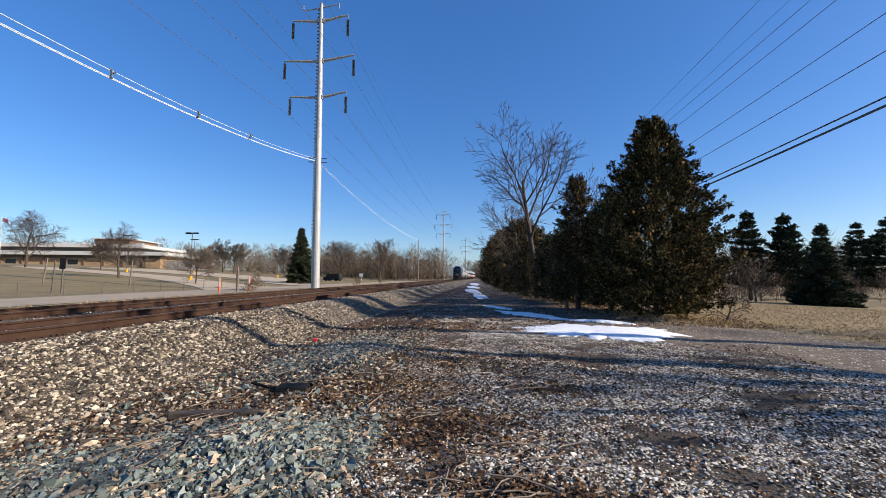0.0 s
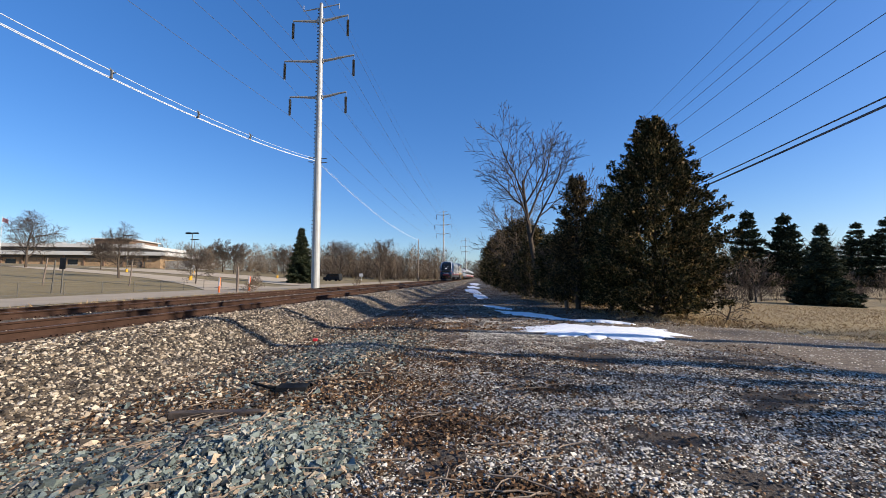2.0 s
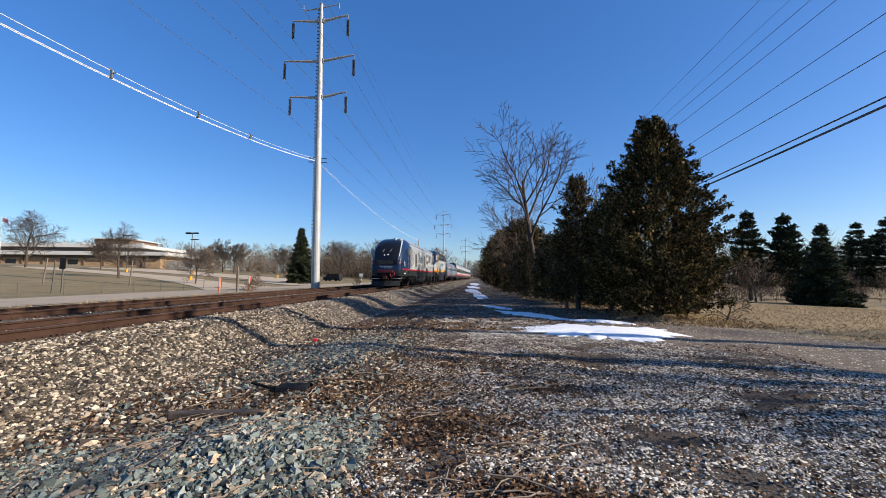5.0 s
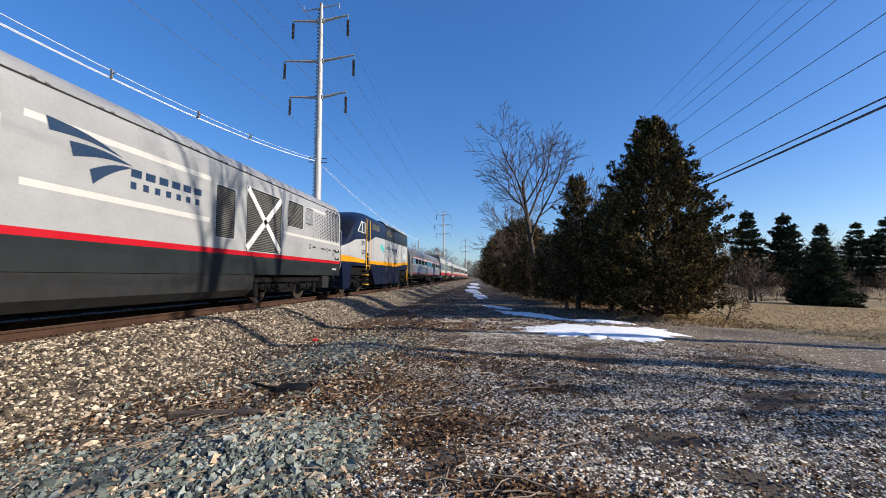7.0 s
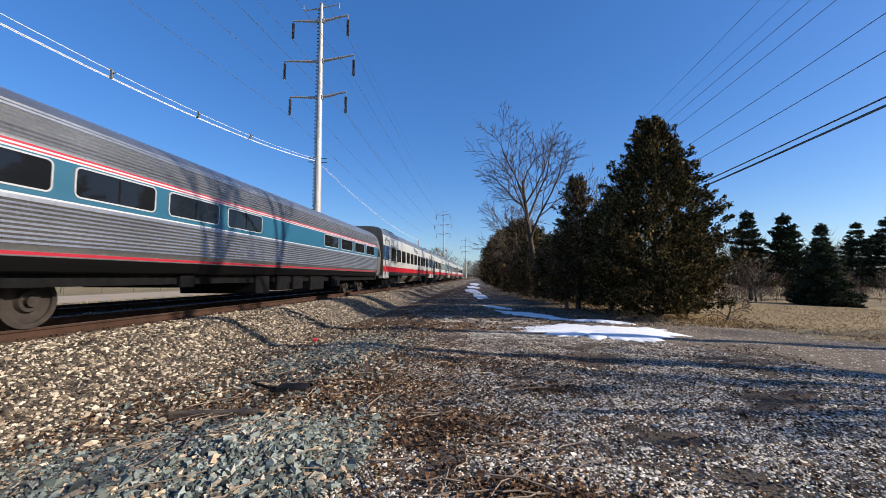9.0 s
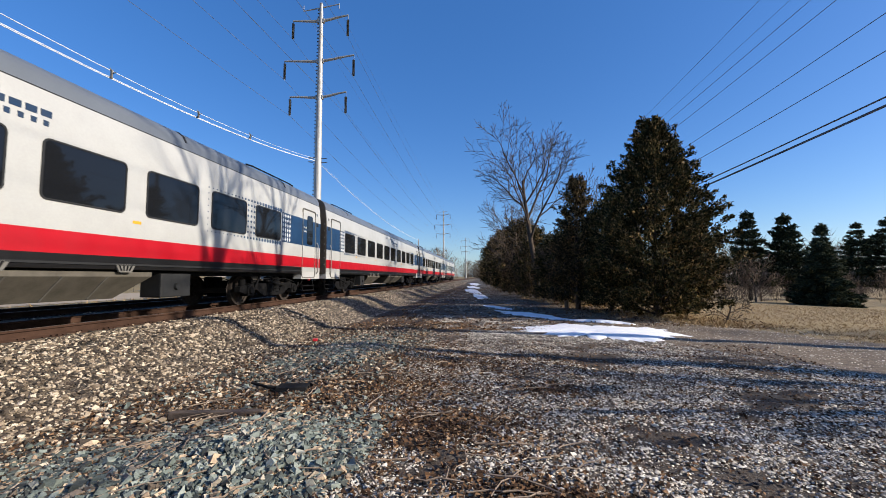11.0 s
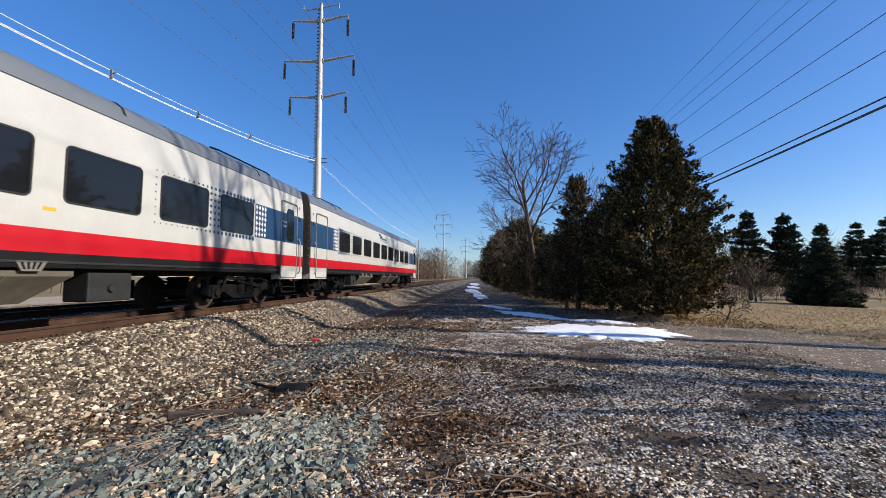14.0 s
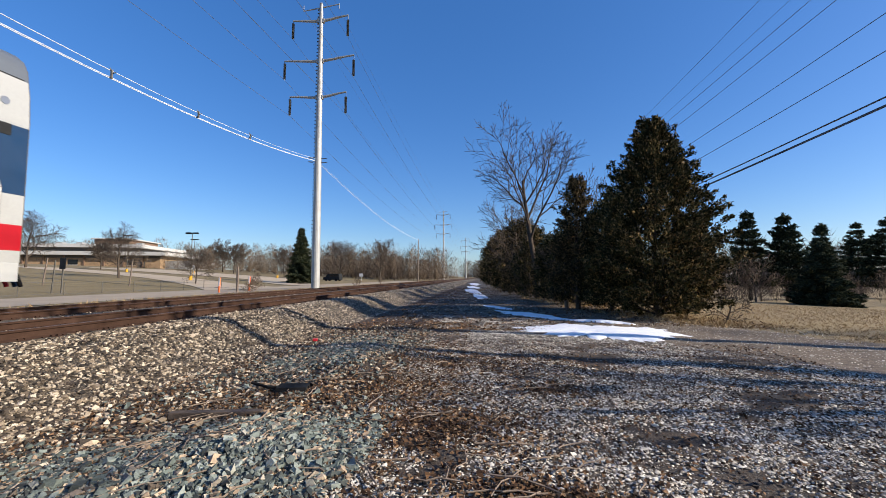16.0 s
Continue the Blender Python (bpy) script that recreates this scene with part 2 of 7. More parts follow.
# ---- track ----
RUST = worn("rusty_steel", (0.05, 0.027, 0.018), 0.9, 0.0, 3.0, 0.5, 0.4, shine=0.15)
RAIL_HEAD = worn("worn_rail_head", (0.16, 0.12, 0.10), 0.6, 0.5, 4.0, 0.3, shine=0.3)
TIE_WOOD = worn("creosoted_wood", (0.075, 0.055, 0.042), 0.9, 0, 5.0, 0.5, 0.6, 30)
RAIL_OUT = [(-0.07, 0), (0.07, 0), (0.07, 0.012), (0.012, 0.035), (0.009, 0.125), (0.034, 0.14), (0.037, 0.168), (0.028, 0.176),
            (-0.028, 0.176), (-0.037, 0.168), (-0.034, 0.14), (-0.009, 0.125), (-0.012, 0.035), (-0.07, 0.012)]


def build_track(cx, name, label):
    root = thing(name, pose(cx, 0, RAIL - 0.176), label, "railway track", "railway tracks", "structure")
    for sx in (-0.755, 0.755):
        bm = bmesh.new()
        prism(bm, [(sx + a, b) for a, b in RAIL_OUT], -90, 420)
        rail = part("rail", bm, RUST, root, "rust-brown steel rail")
        bm = bmesh.new()
        box(bm, sx - 0.026, sx + 0.026, -90, 420, 0.1765, 0.178)
        part("running_surface", bm, RAIL_HEAD, rail, "polished rail head")
    bm = bmesh.new()
    box(bm, -1.3, 1.3, -0.115, 0.115, -0.17, -0.006, 0.008)
    tie = bpy.data.meshes.new("tie")
    bm.to_mesh(tie)
    bm.free()
    tie.materials.append(TIE_WOOD)
    bm = bmesh.new()
    for sx in (-0.755, 0.755):
        box(bm, sx - 0.16, sx + 0.16, -0.09, 0.09, -0.006, 0.006)
        for dx in (-0.085, 0.085):
            for dy in (-0.05, 0.05):
                box(bm, sx + dx - 0.014, sx + dx + 0.014, dy - 0.012, dy + 0.012, 0.0, 0.035)
        for dy in (-0.17, 0.17):       # rail anchors gripping the foot
            box(bm, sx - 0.085, sx + 0.085, dy - 0.018, dy + 0.018, -0.02, 0.018)
    plate = bpy.data.meshes.new("tie_plate")
    bm.to_mesh(plate)
    bm.free()
    plate.materials.append(RUST)
    for i in range(150):
        y = -6 + i * 0.5
        t = put("tie", tie, root, m=pose(random.uniform(-0.04, 0.04), y, 0, 0, 0, random.uniform(-1, 1)))
        put("tie_plate", plate, t)


build_track(TRACK_X, "track_1", "rusty steel railway track on wooden ties and ballast")
build_track(TRACK_X - 4.0, "track_2", "rusty second railway track beside the first")

# ---- the train ----
# vehicle space: x across (plus: towards the lane), y from the front end to the rear end, z from the rail top


def paint(name, bands, rough=0.35, metal=0.0, ends=None, along=None, dirt=0.25, sill=None):
    """A coat whose colour changes with height: bands of (top, colour). ends: bands used near both ends, with along=(y0, y1) between."""
    m = Nodes(name, rough, metal)
    z = m.axis(2)

    def coat(rows):
        c = rows[0][1]
        for (top, _), (_, nxt) in zip(rows, rows[1:]):
            c = m.mix(m.step(z, top - 0.004, top + 0.004), c, nxt)
        return c
    c = coat(bands)
    if ends:
        y = m.axis(1)
        inner = m.math("MULTIPLY", m.step(y, along[0] - 0.01, along[0] + 0.01), m.step(y, along[1] + 0.01, along[1] - 0.01))
        c = m.mix(inner, coat(ends), c)
        if sill:
            # carries the lowest colour, painted shade, up to the stripe between these y
            dark = m.math("MULTIPLY", m.step(y, sill[0], sill[0] + 0.02), m.step(y, sill[1], sill[1] - 0.02))
            c = m.mix(m.math("MULTIPLY", dark, m.step(z, bands[1][0] + 0.004, bands[1][0] - 0.004)), c, bands[0][1])
    grime = m.ramp(m.math("ADD", m.math("MULTIPLY", m.noise(1.3, 5), 0.65), m.math("MULTIPLY", m.noise(25, 3), 0.35)), [(0.35, 1.0 - dirt), (0.65, 1.0)])
    m.color(m.mix(1.0, c, grime, "MULTIPLY"))
    m.rough(m.ramp(m.noise(2.0, 4), [(0.3, rough + 0.15), (0.7, rough)]))
    return m.mat


WHITE, RED, BLUE = (0.365, 0.37, 0.36), (0.36, 0.006, 0.014), (0.009, 0.034, 0.085)
SKIRT, ROOF = (0.017, 0.018, 0.02), (0.105, 0.12, 0.14)
GLASS = Nodes("dark_glass", 0.04)
GLASS.color((0.008, 0.009, 0.011))
GLASS.b.inputs["Specular IOR Level"].default_value = 0.35
GLASS = GLASS.mat
BLACK = worn("black_underframe", (0.006, 0.006, 0.0065), 0.85, 0.0, 5, 0.6, 0.2, shine=0.12)
DARK = worn("dark_grey_paint", (0.018, 0.019, 0.02), 0.6, 0, 3, 0.4, shine=0.2)
STEEL = worn("stainless_steel", (0.30, 0.29, 0.275), 0.36, 0.6, 3, 0.25)
WHEEL = worn("brown_wheel_steel", (0.035, 0.028, 0.024), 0.7, 0.1, 6, 0.5, shine=0.2)
SILVER = worn("silver_paint", (0.40, 0.41, 0.42), 0.4, 0.15, 2, 0.18)
GALV = worn("galvanised_steel", (0.36, 0.36, 0.35), 0.55, 0.35, 1.5, 0.2)
RUBBER = worn("black_rubber", (0.012, 0.012, 0.012), 0.85, 0, 5, 0.3, shine=0.15)
YELLOW = worn("yellow_paint", (0.55, 0.29, 0.012), 0.45, 0, 5, 0.2)
PAINT_RED = worn("red_paint", RED, 0.4, 0, 4, 0.2)
PAINT_WHITE = worn("white_paint", (0.58, 0.58, 0.57), 0.4, 0, 4, 0.15)
PAINT_BLUE = worn("deep_blue_paint", BLUE, 0.35, 0, 4, 0.2)
UNDER_GREY = worn("grey_underfloor_tray", (0.085, 0.077, 0.062), 0.7, 0.0, 3, 0.4, shine=0.2)
LENS = Nodes("headlight_glow", 0.2)
LENS.color((0.9, 0.9, 0.85))
LENS.b.inputs["Emission Color"].default_value = (1, 0.96, 0.85, 1)
LENS.b.inputs["Emission Strength"].default_value = 4.0
LENS = LENS.mat
CLEAR = worn("lamp_lens", (0.3, 0.31, 0.32), 0.1, 0.5, 9, 0.1)

WHEELS = []     # (object, radius, y, z) of every wheelset


def wheel_mesh(r):
    """Two wheels and their axle; turned profile with a flange, a dished web and a hub."""
    rings = []
    out = [(-0.06, 0.10), (-0.09, 0.11), (-0.09, 0.17), (-0.02, 0.20), (-0.02, r - 0.09), (-0.065, r - 0.08), (-0.07, r), (0.045, r + 0.01), (0.055, r + 0.026),
           (0.066, r + 0.02), (0.066, r - 0.08), (0.03, r - 0.09), (0.03, 0.2), (0.09, 0.16), (0.09, 0.08)]
    verts, faces = [], []
    n = 28
    for side in (1, -1):
        base = len(verts)
        for k, (a, rr) in enumerate(out):
            for i in range(n):
                t = 2 * math.pi * i / n
                verts.append((side * (0.755 - a), rr * math.cos(t), rr * math.sin(t)))
        for k in range(len(out) - 1):
            for i in range(n):
                j = (i + 1) % n
                faces.append((base + k * n + i, base + k * n + j, base + (k + 1) * n + j, base + (k + 1) * n + i))
        faces.append(tuple(base + i for i in range(n)))
    base = len(verts)
    for x in (-0.9, 0.9):
        for i in range(10):
            t = 2 * math.pi * i / 10
            verts.append((x, 0.09 * math.cos(t), 0.09 * math.sin(t)))
    for i in range(10):
        j = (i + 1) % 10
        faces.append((base + i, base + j, base + 10 + j, base + 10 + i))
    faces += [tuple(range(base, base + 10)), tuple(range(base + 10, base + 20))]
    me = mesh_of("wheelset", verts, faces, WHEEL)
    bm = bmesh.new()
    bm.from_mesh(me)
    bmesh.ops.recalc_face_normals(bm, faces=bm.faces)
    bm.to_mesh(me)
    bm.free()
    return me


WHEEL_COACH, WHEEL_LOCO = wheel_mesh(0.457), wheel_mesh(0.54)


def bogie(parent, y, base, r, frame_mat, heavy=False, side=1.08):
    """A two-axle bogie centred at y: side frames, springs, axle boxes, dampers, brake gear, with its wheelsets."""
    bm = bmesh.new()
    h = base / 2
    for s in (1, -1):
        xo = s * side
        x0, x1 = xo - 0.09, xo + 0.09
        zt = r + 0.22
        prof = [(-h - 0.55, r - 0.02), (-h - 0.5, r + 0.12), (-h + 0.25, zt), (-0.5, zt - 0.02), (-0.42, r - 0.06), (0.42, r - 0.06), (0.5, zt - 0.02), (h - 0.25, zt),
                (h + 0.5, r + 0.12), (h + 0.55, r - 0.02), (h + 0.25, r - 0.1), (h - 0.35, r + 0.02), (0.6, r - 0.2), (-0.6, r - 0.2), (-h + 0.35, r + 0.02), (-h - 0.25, r - 0.1)]
        slab(bm, [(y + a, b) for a, b in prof], x0, x1)
        for e in (-h, h):
            box(bm, xo - 0.13, xo + 0.13, y + e - 0.17, y + e + 0.17, r - 0.17, r + 0.16, 0.03)       # axle box
            rod(bm, (xo + s * 0.12, y + e, r), (xo + s * 0.19, y + e, r), 0.13, 0.11, 14)
            rod(bm, (xo, y + e - 0.3, r + 0.1), (xo, y + e - 0.3, r + 0.34), 0.1, 0.1, 12)
            rod(bm, (xo, y + e + 0.3, r + 0.1), (xo, y + e + 0.3, r + 0.34), 0.1, 0.1, 12)
            rod(bm, (xo + s * 0.17, y + e + 0.12, r + 0.05), (xo + s * 0.17, y + e + 0.42, r + 0.5), 0.035, 0.035, 8)  # damper
        for dy in (-0.22, 0.22):
            rod(bm, (xo, y + dy, r - 0.08), (xo, y + dy, r + 0.42), 0.15, 0.15, 14)                # springs
            for k in range(4):
                rod(bm, (xo, y + dy, r + 0.02 + k * 0.1), (xo, y + dy, r + 0.05 + k * 0.1), 0.175, 0.175, 14)
        rod(bm, (xo + s * 0.14, y - 0.55, r + 0.3), (xo + s * 0.14, y + 0.55, r + 0.12), 0.04, 0.04, 8)
        tube(bm, [(xo + s * 0.12, y - h, r + 0.24), (xo + s * 0.12, y - h * 0.5, r + 0.36), (xo + s * 0.12, y + h * 0.5, r + 0.36), (xo + s * 0.12, y + h, r + 0.24)], 0.018, 6)
        if heavy:
            box(bm, xo - 0.1, xo + 0.14, y - h - 0.85, y - h - 0.6, r - 0.3, r + 0.3, 0.03)
            box(bm, xo - 0.1, xo + 0.14, y + h + 0.6, y + h + 0.85, r - 0.3, r + 0.3, 0.03)
            for e in (-h * 0.55, h * 0.55):
                rod(bm, (xo + s * 0.16, y + e - 0.22, r - 0.02), (xo + s * 0.16, y + e + 0.22, r - 0.02), 0.11, 0.11, 12)
    box(bm, -1.0, 1.0, y - 0.25, y + 0.25, r - 0.05, r + 0.3)
    for e in (-h, h):
        box(bm, -0.6, 0.6, y + e * 0.6 - 0.1, y + e * 0.6 + 0.1, r - 0.2, r + 0.1)
    b = part("bogie", bm, frame_mat, parent, "black steel bogie with springs and axle boxes")
    for e in (-h, h):
        w = put("wheelset", WHEEL_LOCO if r > 0.5 else WHEEL_COACH, b, "worn steel wheels on an axle", pose(0, y + e, r))
        WHEELS.append((w, r, y + e, r))


def panes(parent, name, rows, x, mat, z0, z1, r=0.09, depth=0.014, frame_mat=None, rim=0.035):
    """Flat rounded panels on both sides; with frame_mat each has a raised rim of its own."""
    for y0, y1 in rows:
        for s in (1, -1):
            bm = bmesh.new()
            slab(bm, rounded(y0, y1, z0, z1, r), s * (x - 0.02), s * (x + depth * 0.6))
            p = part(name, bm, mat, parent)
            if frame_mat:
                bm = bmesh.new()
                outer, inner = rounded(y0 - rim, y1 + rim, z0 - rim, z1 + rim, r + rim), rounded(y0, y1, z0, z1, r)
                ring(bm, outer, inner, s * (x - 0.01), s * (x + depth))
                part("window_frame", bm, frame_mat, p)


def ring(bm, outer, inner, x0, x1):
    """A flat ring between two (y, z) outlines of as many points, with thickness along x."""
    n = len(outer)
    loops = [[bm.verts.new((x, a, b)) for a, b in pts] for x in (x0, x1) for pts in (outer, inner)]
    o0, i0, o1, i1 = loops
    fs = []
    for k in range(n):
        j = (k + 1) % n
        for a, b in ((o0, o1), (o1, i1), (i1, i0)):
            fs.append(bm.faces.new((a[k], a[j], b[j], b[k])))
    bmesh.ops.recalc_face_normals(bm, faces=fs)


def coupler(parent, y, out, mat):
    bm = bmesh.new()
    e = y + out * 0.45
    box(bm, -0.12, 0.12, min(y, e), max(y, e), 0.72, 0.96, 0.02)
    box(bm, -0.17, 0.17, min(e, e + out * 0.2), max(e, e + out * 0.2), 0.68, 1.0, 0.04)
    for s in (0.5, -0.5):
        tube(bm, [(s, y, 0.95), (s, y + out * 0.15, 0.7), (s * 0.9, y + out * 0.35, 0.5), (s * 0.7, y + out * 0.5, 0.62), (s * 0.6, y + out * 0.55, 0.85)], 0.028, 8)
    part("coupler", bm, mat, parent, "black knuckle coupler with air hoses")


def sweep(half, y0, y1, taper=()):
    """Rings along y of a symmetric outline given as (x, z) from the bottom to the roof's middle."""
    full = half + [(-x, z) for x, z in half[::-1] if x > 1e-6]
    rows = [(y0, 1.0, 1.0)] + list(taper) + [(y1, 1.0, 1.0)]
    return [[(x * k, y, z * kz) for x, z in full] for y, k, kz in rows]


def between(m, v, lo, hi, soft=0.008):
    return m.math("MULTIPLY", m.step(v, lo - soft, lo), m.step(v, hi + soft, hi))


def lettering(text, size, mat, parent, name, y, z, x, depth=0.004, label=""):
    """Words on the side towards the lane, read along +y."""
    cu = bpy.data.curves.new(name, "FONT")
    cu.body, cu.size, cu.extrude = text, size, depth
    ob = bpy.data.objects.new(name, cu)
    scene.collection.objects.link(ob)
    me = bpy.data.meshes.new_from_object(ob.evaluated_get(bpy.context.evaluated_depsgraph_get()))
    bpy.data.objects.remove(ob)
    me.materials.clear()
    me.materials.append(mat)
    turn = Matrix(((0, 0, 1, x), (1, 0, 0, y), (0, 1, 0, z), (0, 0, 0, 1)))
    me.transform(turn)
    return put(name, me, parent, label)


def bars(parent, name, y0, y1, z0, z1, n, mat, x, label, gap=0.3, sides=(1,)):
    """A word that stays unread: plain bars of its size."""
    for s in sides:
        w = (y1 - y0) / n
        for k in range(n):
            bm = bmesh.new()
            box(bm, s * (x - 0.01), s * (x + 0.004), y0 + k * w, y0 + (k + 1 - gap) * w, z0, z1)
            part(name, bm, mat, parent, label)


def dots(parent, rows, mat, x, name="dot_pattern", label="painted halftone dots", n=8):
    """Painted dots: rows of (y, z, half height, half width) on both sides."""
    bm = bmesh.new()
    for s in (1, -1):
        for y, z, rz, ry in rows:
            slab(bm, [(y + ry * math.cos(2 * math.pi * k / n), z + rz * math.sin(2 * math.pi * k / n)) for k in range(n)], s * (x - 0.01), s * (x + 0.004))
    ob = part(name, bm, mat, parent, label)
    return tagged(ob, kind="stuff")


def louvre(parent, y0, y1, z0, z1, x, mat, slats=12, upright=False, label="dark louvred vent", sides=(1, -1), frame_mat=None):
    for s in sides:
        bm = bmesh.new()
        slab(bm, rounded(y0, y1, z0, z1, 0.05), s * (x - 0.03), s * (x + 0.004))
        v = part("vent", bm, DARK, parent, label)
        for k in range(slats):
            bm = bmesh.new()
            if upright:
                w = (y1 - y0 - 0.06) / slats
                box(bm, *sorted((s * x, s * (x + 0.016))), y0 + 0.03 + k * w, y0 + 0.03 + (k + 0.45) * w, z0 + 0.04, z1 - 0.04)
            else:
                w = (z1 - z0 - 0.06) / slats
                box(bm, *sorted((s * x, s * (x + 0.016))), y0 + 0.04, y1 - 0.04, z0 + 0.03 + k * w, z0 + 0.03 + (k + 0.45) * w)
            part("slat", bm, mat, v)
        bm = bmesh.new()
        ring(bm, rounded(y0 - 0.03, y1 + 0.03, z0 - 0.03, z1 + 0.03, 0.07), rounded(y0, y1, z0, z1, 0.05), s * (x - 0.02), s * (x + 0.018))
        part("vent_frame", bm, frame_mat or SILVER, v)


def upright_rail(parent, y, z0, z1, x, mat, label, sides=(1, -1), r=0.018, out=0.07):
    for s in sides:
        bm = bmesh.new()
        tube(bm, [(s * x, y, z0), (s * (x + out), y, z0 + 0.05), (s * (x + out), y, z1 - 0.05), (s * x, y, z1)], r, 8)
        part("grab_rail", bm, mat, parent, label)


TEAL_PAINT = worn("teal_paint", (0.12, 0.42, 0.38), 0.5, 0, 5, 0.2)
VENT = worn("grey_mesh_screen", (0.13, 0.125, 0.112), 0.7, 0.2, 6, 0.3)
LOGO_BLUE = worn("logo_blue", (0.009, 0.026, 0.06), 0.4, 0, 5, 0.15)
DOT = worn("black_dots", (0.02, 0.022, 0.026), 0.5, 0, 5, 0.2)
HOSE_RED = worn("red_hose", (0.5, 0.02, 0.03), 0.5, 0, 8, 0.3)


def swoosh(parent, y, z, w, x, mat, label):
    """Three curved blades of a travel mark."""
    for k, (a0, b0, a1, b1, hh) in enumerate(((0.0, 0.64, 0.86, 0.42, 0.13), (0.24, 0.42, 1.0, 0.34, 0.15), (0.47, 0.12, 0.99, 0.31, 0.15))):
        for s in (1, -1):
            bm = bmesh.new()
            top, low = [], []
            for i in range(9):
                t = i / 8
                yy = y + w * (a0 + (a1 - a0) * t)
                zz = z + w * 0.42 * ((b0 + (b1 - b0) * t) + 0.05 * math.sin(math.pi * t)) / 0.52
                th = w * hh * (1 - t) ** 0.9
                top.append((yy, zz + 0.002))
                low.append((yy + th * 0.3, zz - th - 0.002))
            slab(bm, top + low[::-1], s * (x - 0.01), s * (x + 0.005))
            part("logo", bm, mat, parent, label)


COACH_WHITE = worn("coach_white_paint", WHITE, 0.35, 0, 3, 0.12)
END_STEEL = worn("dull_end_steel", (0.16, 0.14, 0.115), 0.4, 0.6, 1.5, 0.35)
V_HALF = [(1.36, 1.0), (1.49, 1.02), (1.52, 1.1), (1.525, 2.0), (1.52, 3.2), (1.49, 3.62), (1.45, 3.86), (1.42, 4.04), (1.34, 4.2), (1.2, 4.31), (0.9, 4.39), (0.4, 4.43), (0, 4.44)]
# lowest band: near-black paint for the shaded recess under the red stripe
V_MAIN = [(1.15, (0.008, 0.008, 0.009)), (1.26, SKIRT), (1.64, RED), (3.86, WHITE), (9, ROOF)]
V_END = [(0.80, SKIRT), (1.26, WHITE), (1.64, RED), (2.09, WHITE), (3.12, BLUE), (3.86, WHITE), (9, ROOF)]


def venture(label, w0, count, blue0, blue1, mark):
    """A coach with count windows from w0 on and blue ends as far as blue0 and from blue1."""
    root = thing("passenger_coach", pose(0, 0, 0), label, "railway coach", "cars of the train")
    livery = paint("coach_livery", V_MAIN, 0.3, 0, V_END, (blue0, blue1), 0.13, (2.05, 23.86))
    put("body", loft(sweep(V_HALF, 0.36, 25.55), livery, "body"), root, "white coach body with a red stripe and blue ends")
    wins = [(w0 + 1.997 * k, w0 + 1.462 + 1.997 * k) for k in range(count)]
    panes(root, "window", wins, 1.523, GLASS, 2.13, 3.06, 0.08, 0.016, DARK, 0.03)
    for y in (3.4, 22.5):
        bogie(root, y, 2.85, 0.457, BLACK)
    # underfloor trays with slanted ends and ribs
    for y0, y1 in ((7.0, 9.8), (12.0, 17.0)):
        bm = bmesh.new()
        prism(bm, [(-1.0, 0.44), (1.0, 0.44), (1.44, 0.88), (1.44, 0.97), (-1.44, 0.97), (-1.44, 0.88)], y0, y1)
        for v in bm.verts:
            if v.co.z < 0.6:
                v.co.y += 0.45 if v.co.y < (y0 + y1) / 2 else -0.45
        tray = part("underfloor_tray", bm, UNDER_GREY, root, "ribbed grey underfloor equipment tray")
        k = y0 + 0.7
        while k < y1 - 0.6:
            for s in (1, -1):
                bm = bmesh.new()
                slab(bm, [(k, 0.46), (k + 0.03, 0.46), (k + 0.03, 0.87), (k, 0.87)], s * 1.05, s * 1.1)
                for v in bm.verts:
                    v.co.x = s * (1.0 + (v.co.z - 0.44) * 1.0) + (0.02 * s if abs(v.co.x) > 1.07 else 0)
                part("rib", bm, VENT, tray)
            k += 0.82
        for k in (y0 + 0.3, (y0 + y1) / 2 - 0.4, y1 - 0.75):
            for s in (1, -1):
                # cast hanger, wide at the sill and narrow at the tray, pierced by slots
                bm = bmesh.new()
                slab(bm, [(k - 0.2, 1.12), (k + 0.25, 1.12), (k + 0.16, 0.96), (k - 0.11, 0.96)], s * 1.5, s * 1.535)
                hang = part("hanger", bm, VENT, tray, "grey cast hanger bracket")
                for d in (-0.12, -0.03, 0.06, 0.15):
                    bm = bmesh.new()
                    slab(bm, [(k + d - 0.015, 1.10), (k + d + 0.025, 1.10), (k + d * 0.65 + 0.02, 0.99), (k + d * 0.65 - 0.01, 0.99)], s * 1.53, s * 1.538)
                    part("slot", bm, BLACK, hang)
    bm = bmesh.new()
    box(bm, -1.2, 1.2, 0.6, 25.3, 0.9, 0.995)
    part("underframe", bm, BLACK, root, "black underframe")
    for y0, y1 in ((0.36, 2.05), (23.86, 25.55)):
        for s in (1, -1):
            bm = bmesh.new()
            box(bm, *sorted((s * 1.2, s * 1.517)), y0, y1, 0.80, 1.08, 0.01)
            part("door_sill_panel", bm, COACH_WHITE, root, "white panel below the end door")
    for y0, y1 in ((5.7, 6.5), (17.3, 18.2)):
        for s in (1, -1):
            bm = bmesh.new()
            box(bm, *sorted((s * 0.9, s * 1.4)), y0, y1, 0.42, 0.95, 0.03)
            rod(bm, (s * 1.38, (y0 + y1) / 2, 0.66), (s * 1.45, (y0 + y1) / 2, 0.66), 0.09, 0.07, 12)
            part("equipment_box", bm, DARK, root)
    # yellow notices under the windows
    for a, b in wins[1:-1:2]:
        for s in (1, -1):
            bm = bmesh.new()
            slab(bm, rounded(a - 0.32, a - 0.12, 1.93, 1.99, 0.01), s * 1.515, s * 1.527)
            part("notice", bm, YELLOW, root, "small yellow notice")
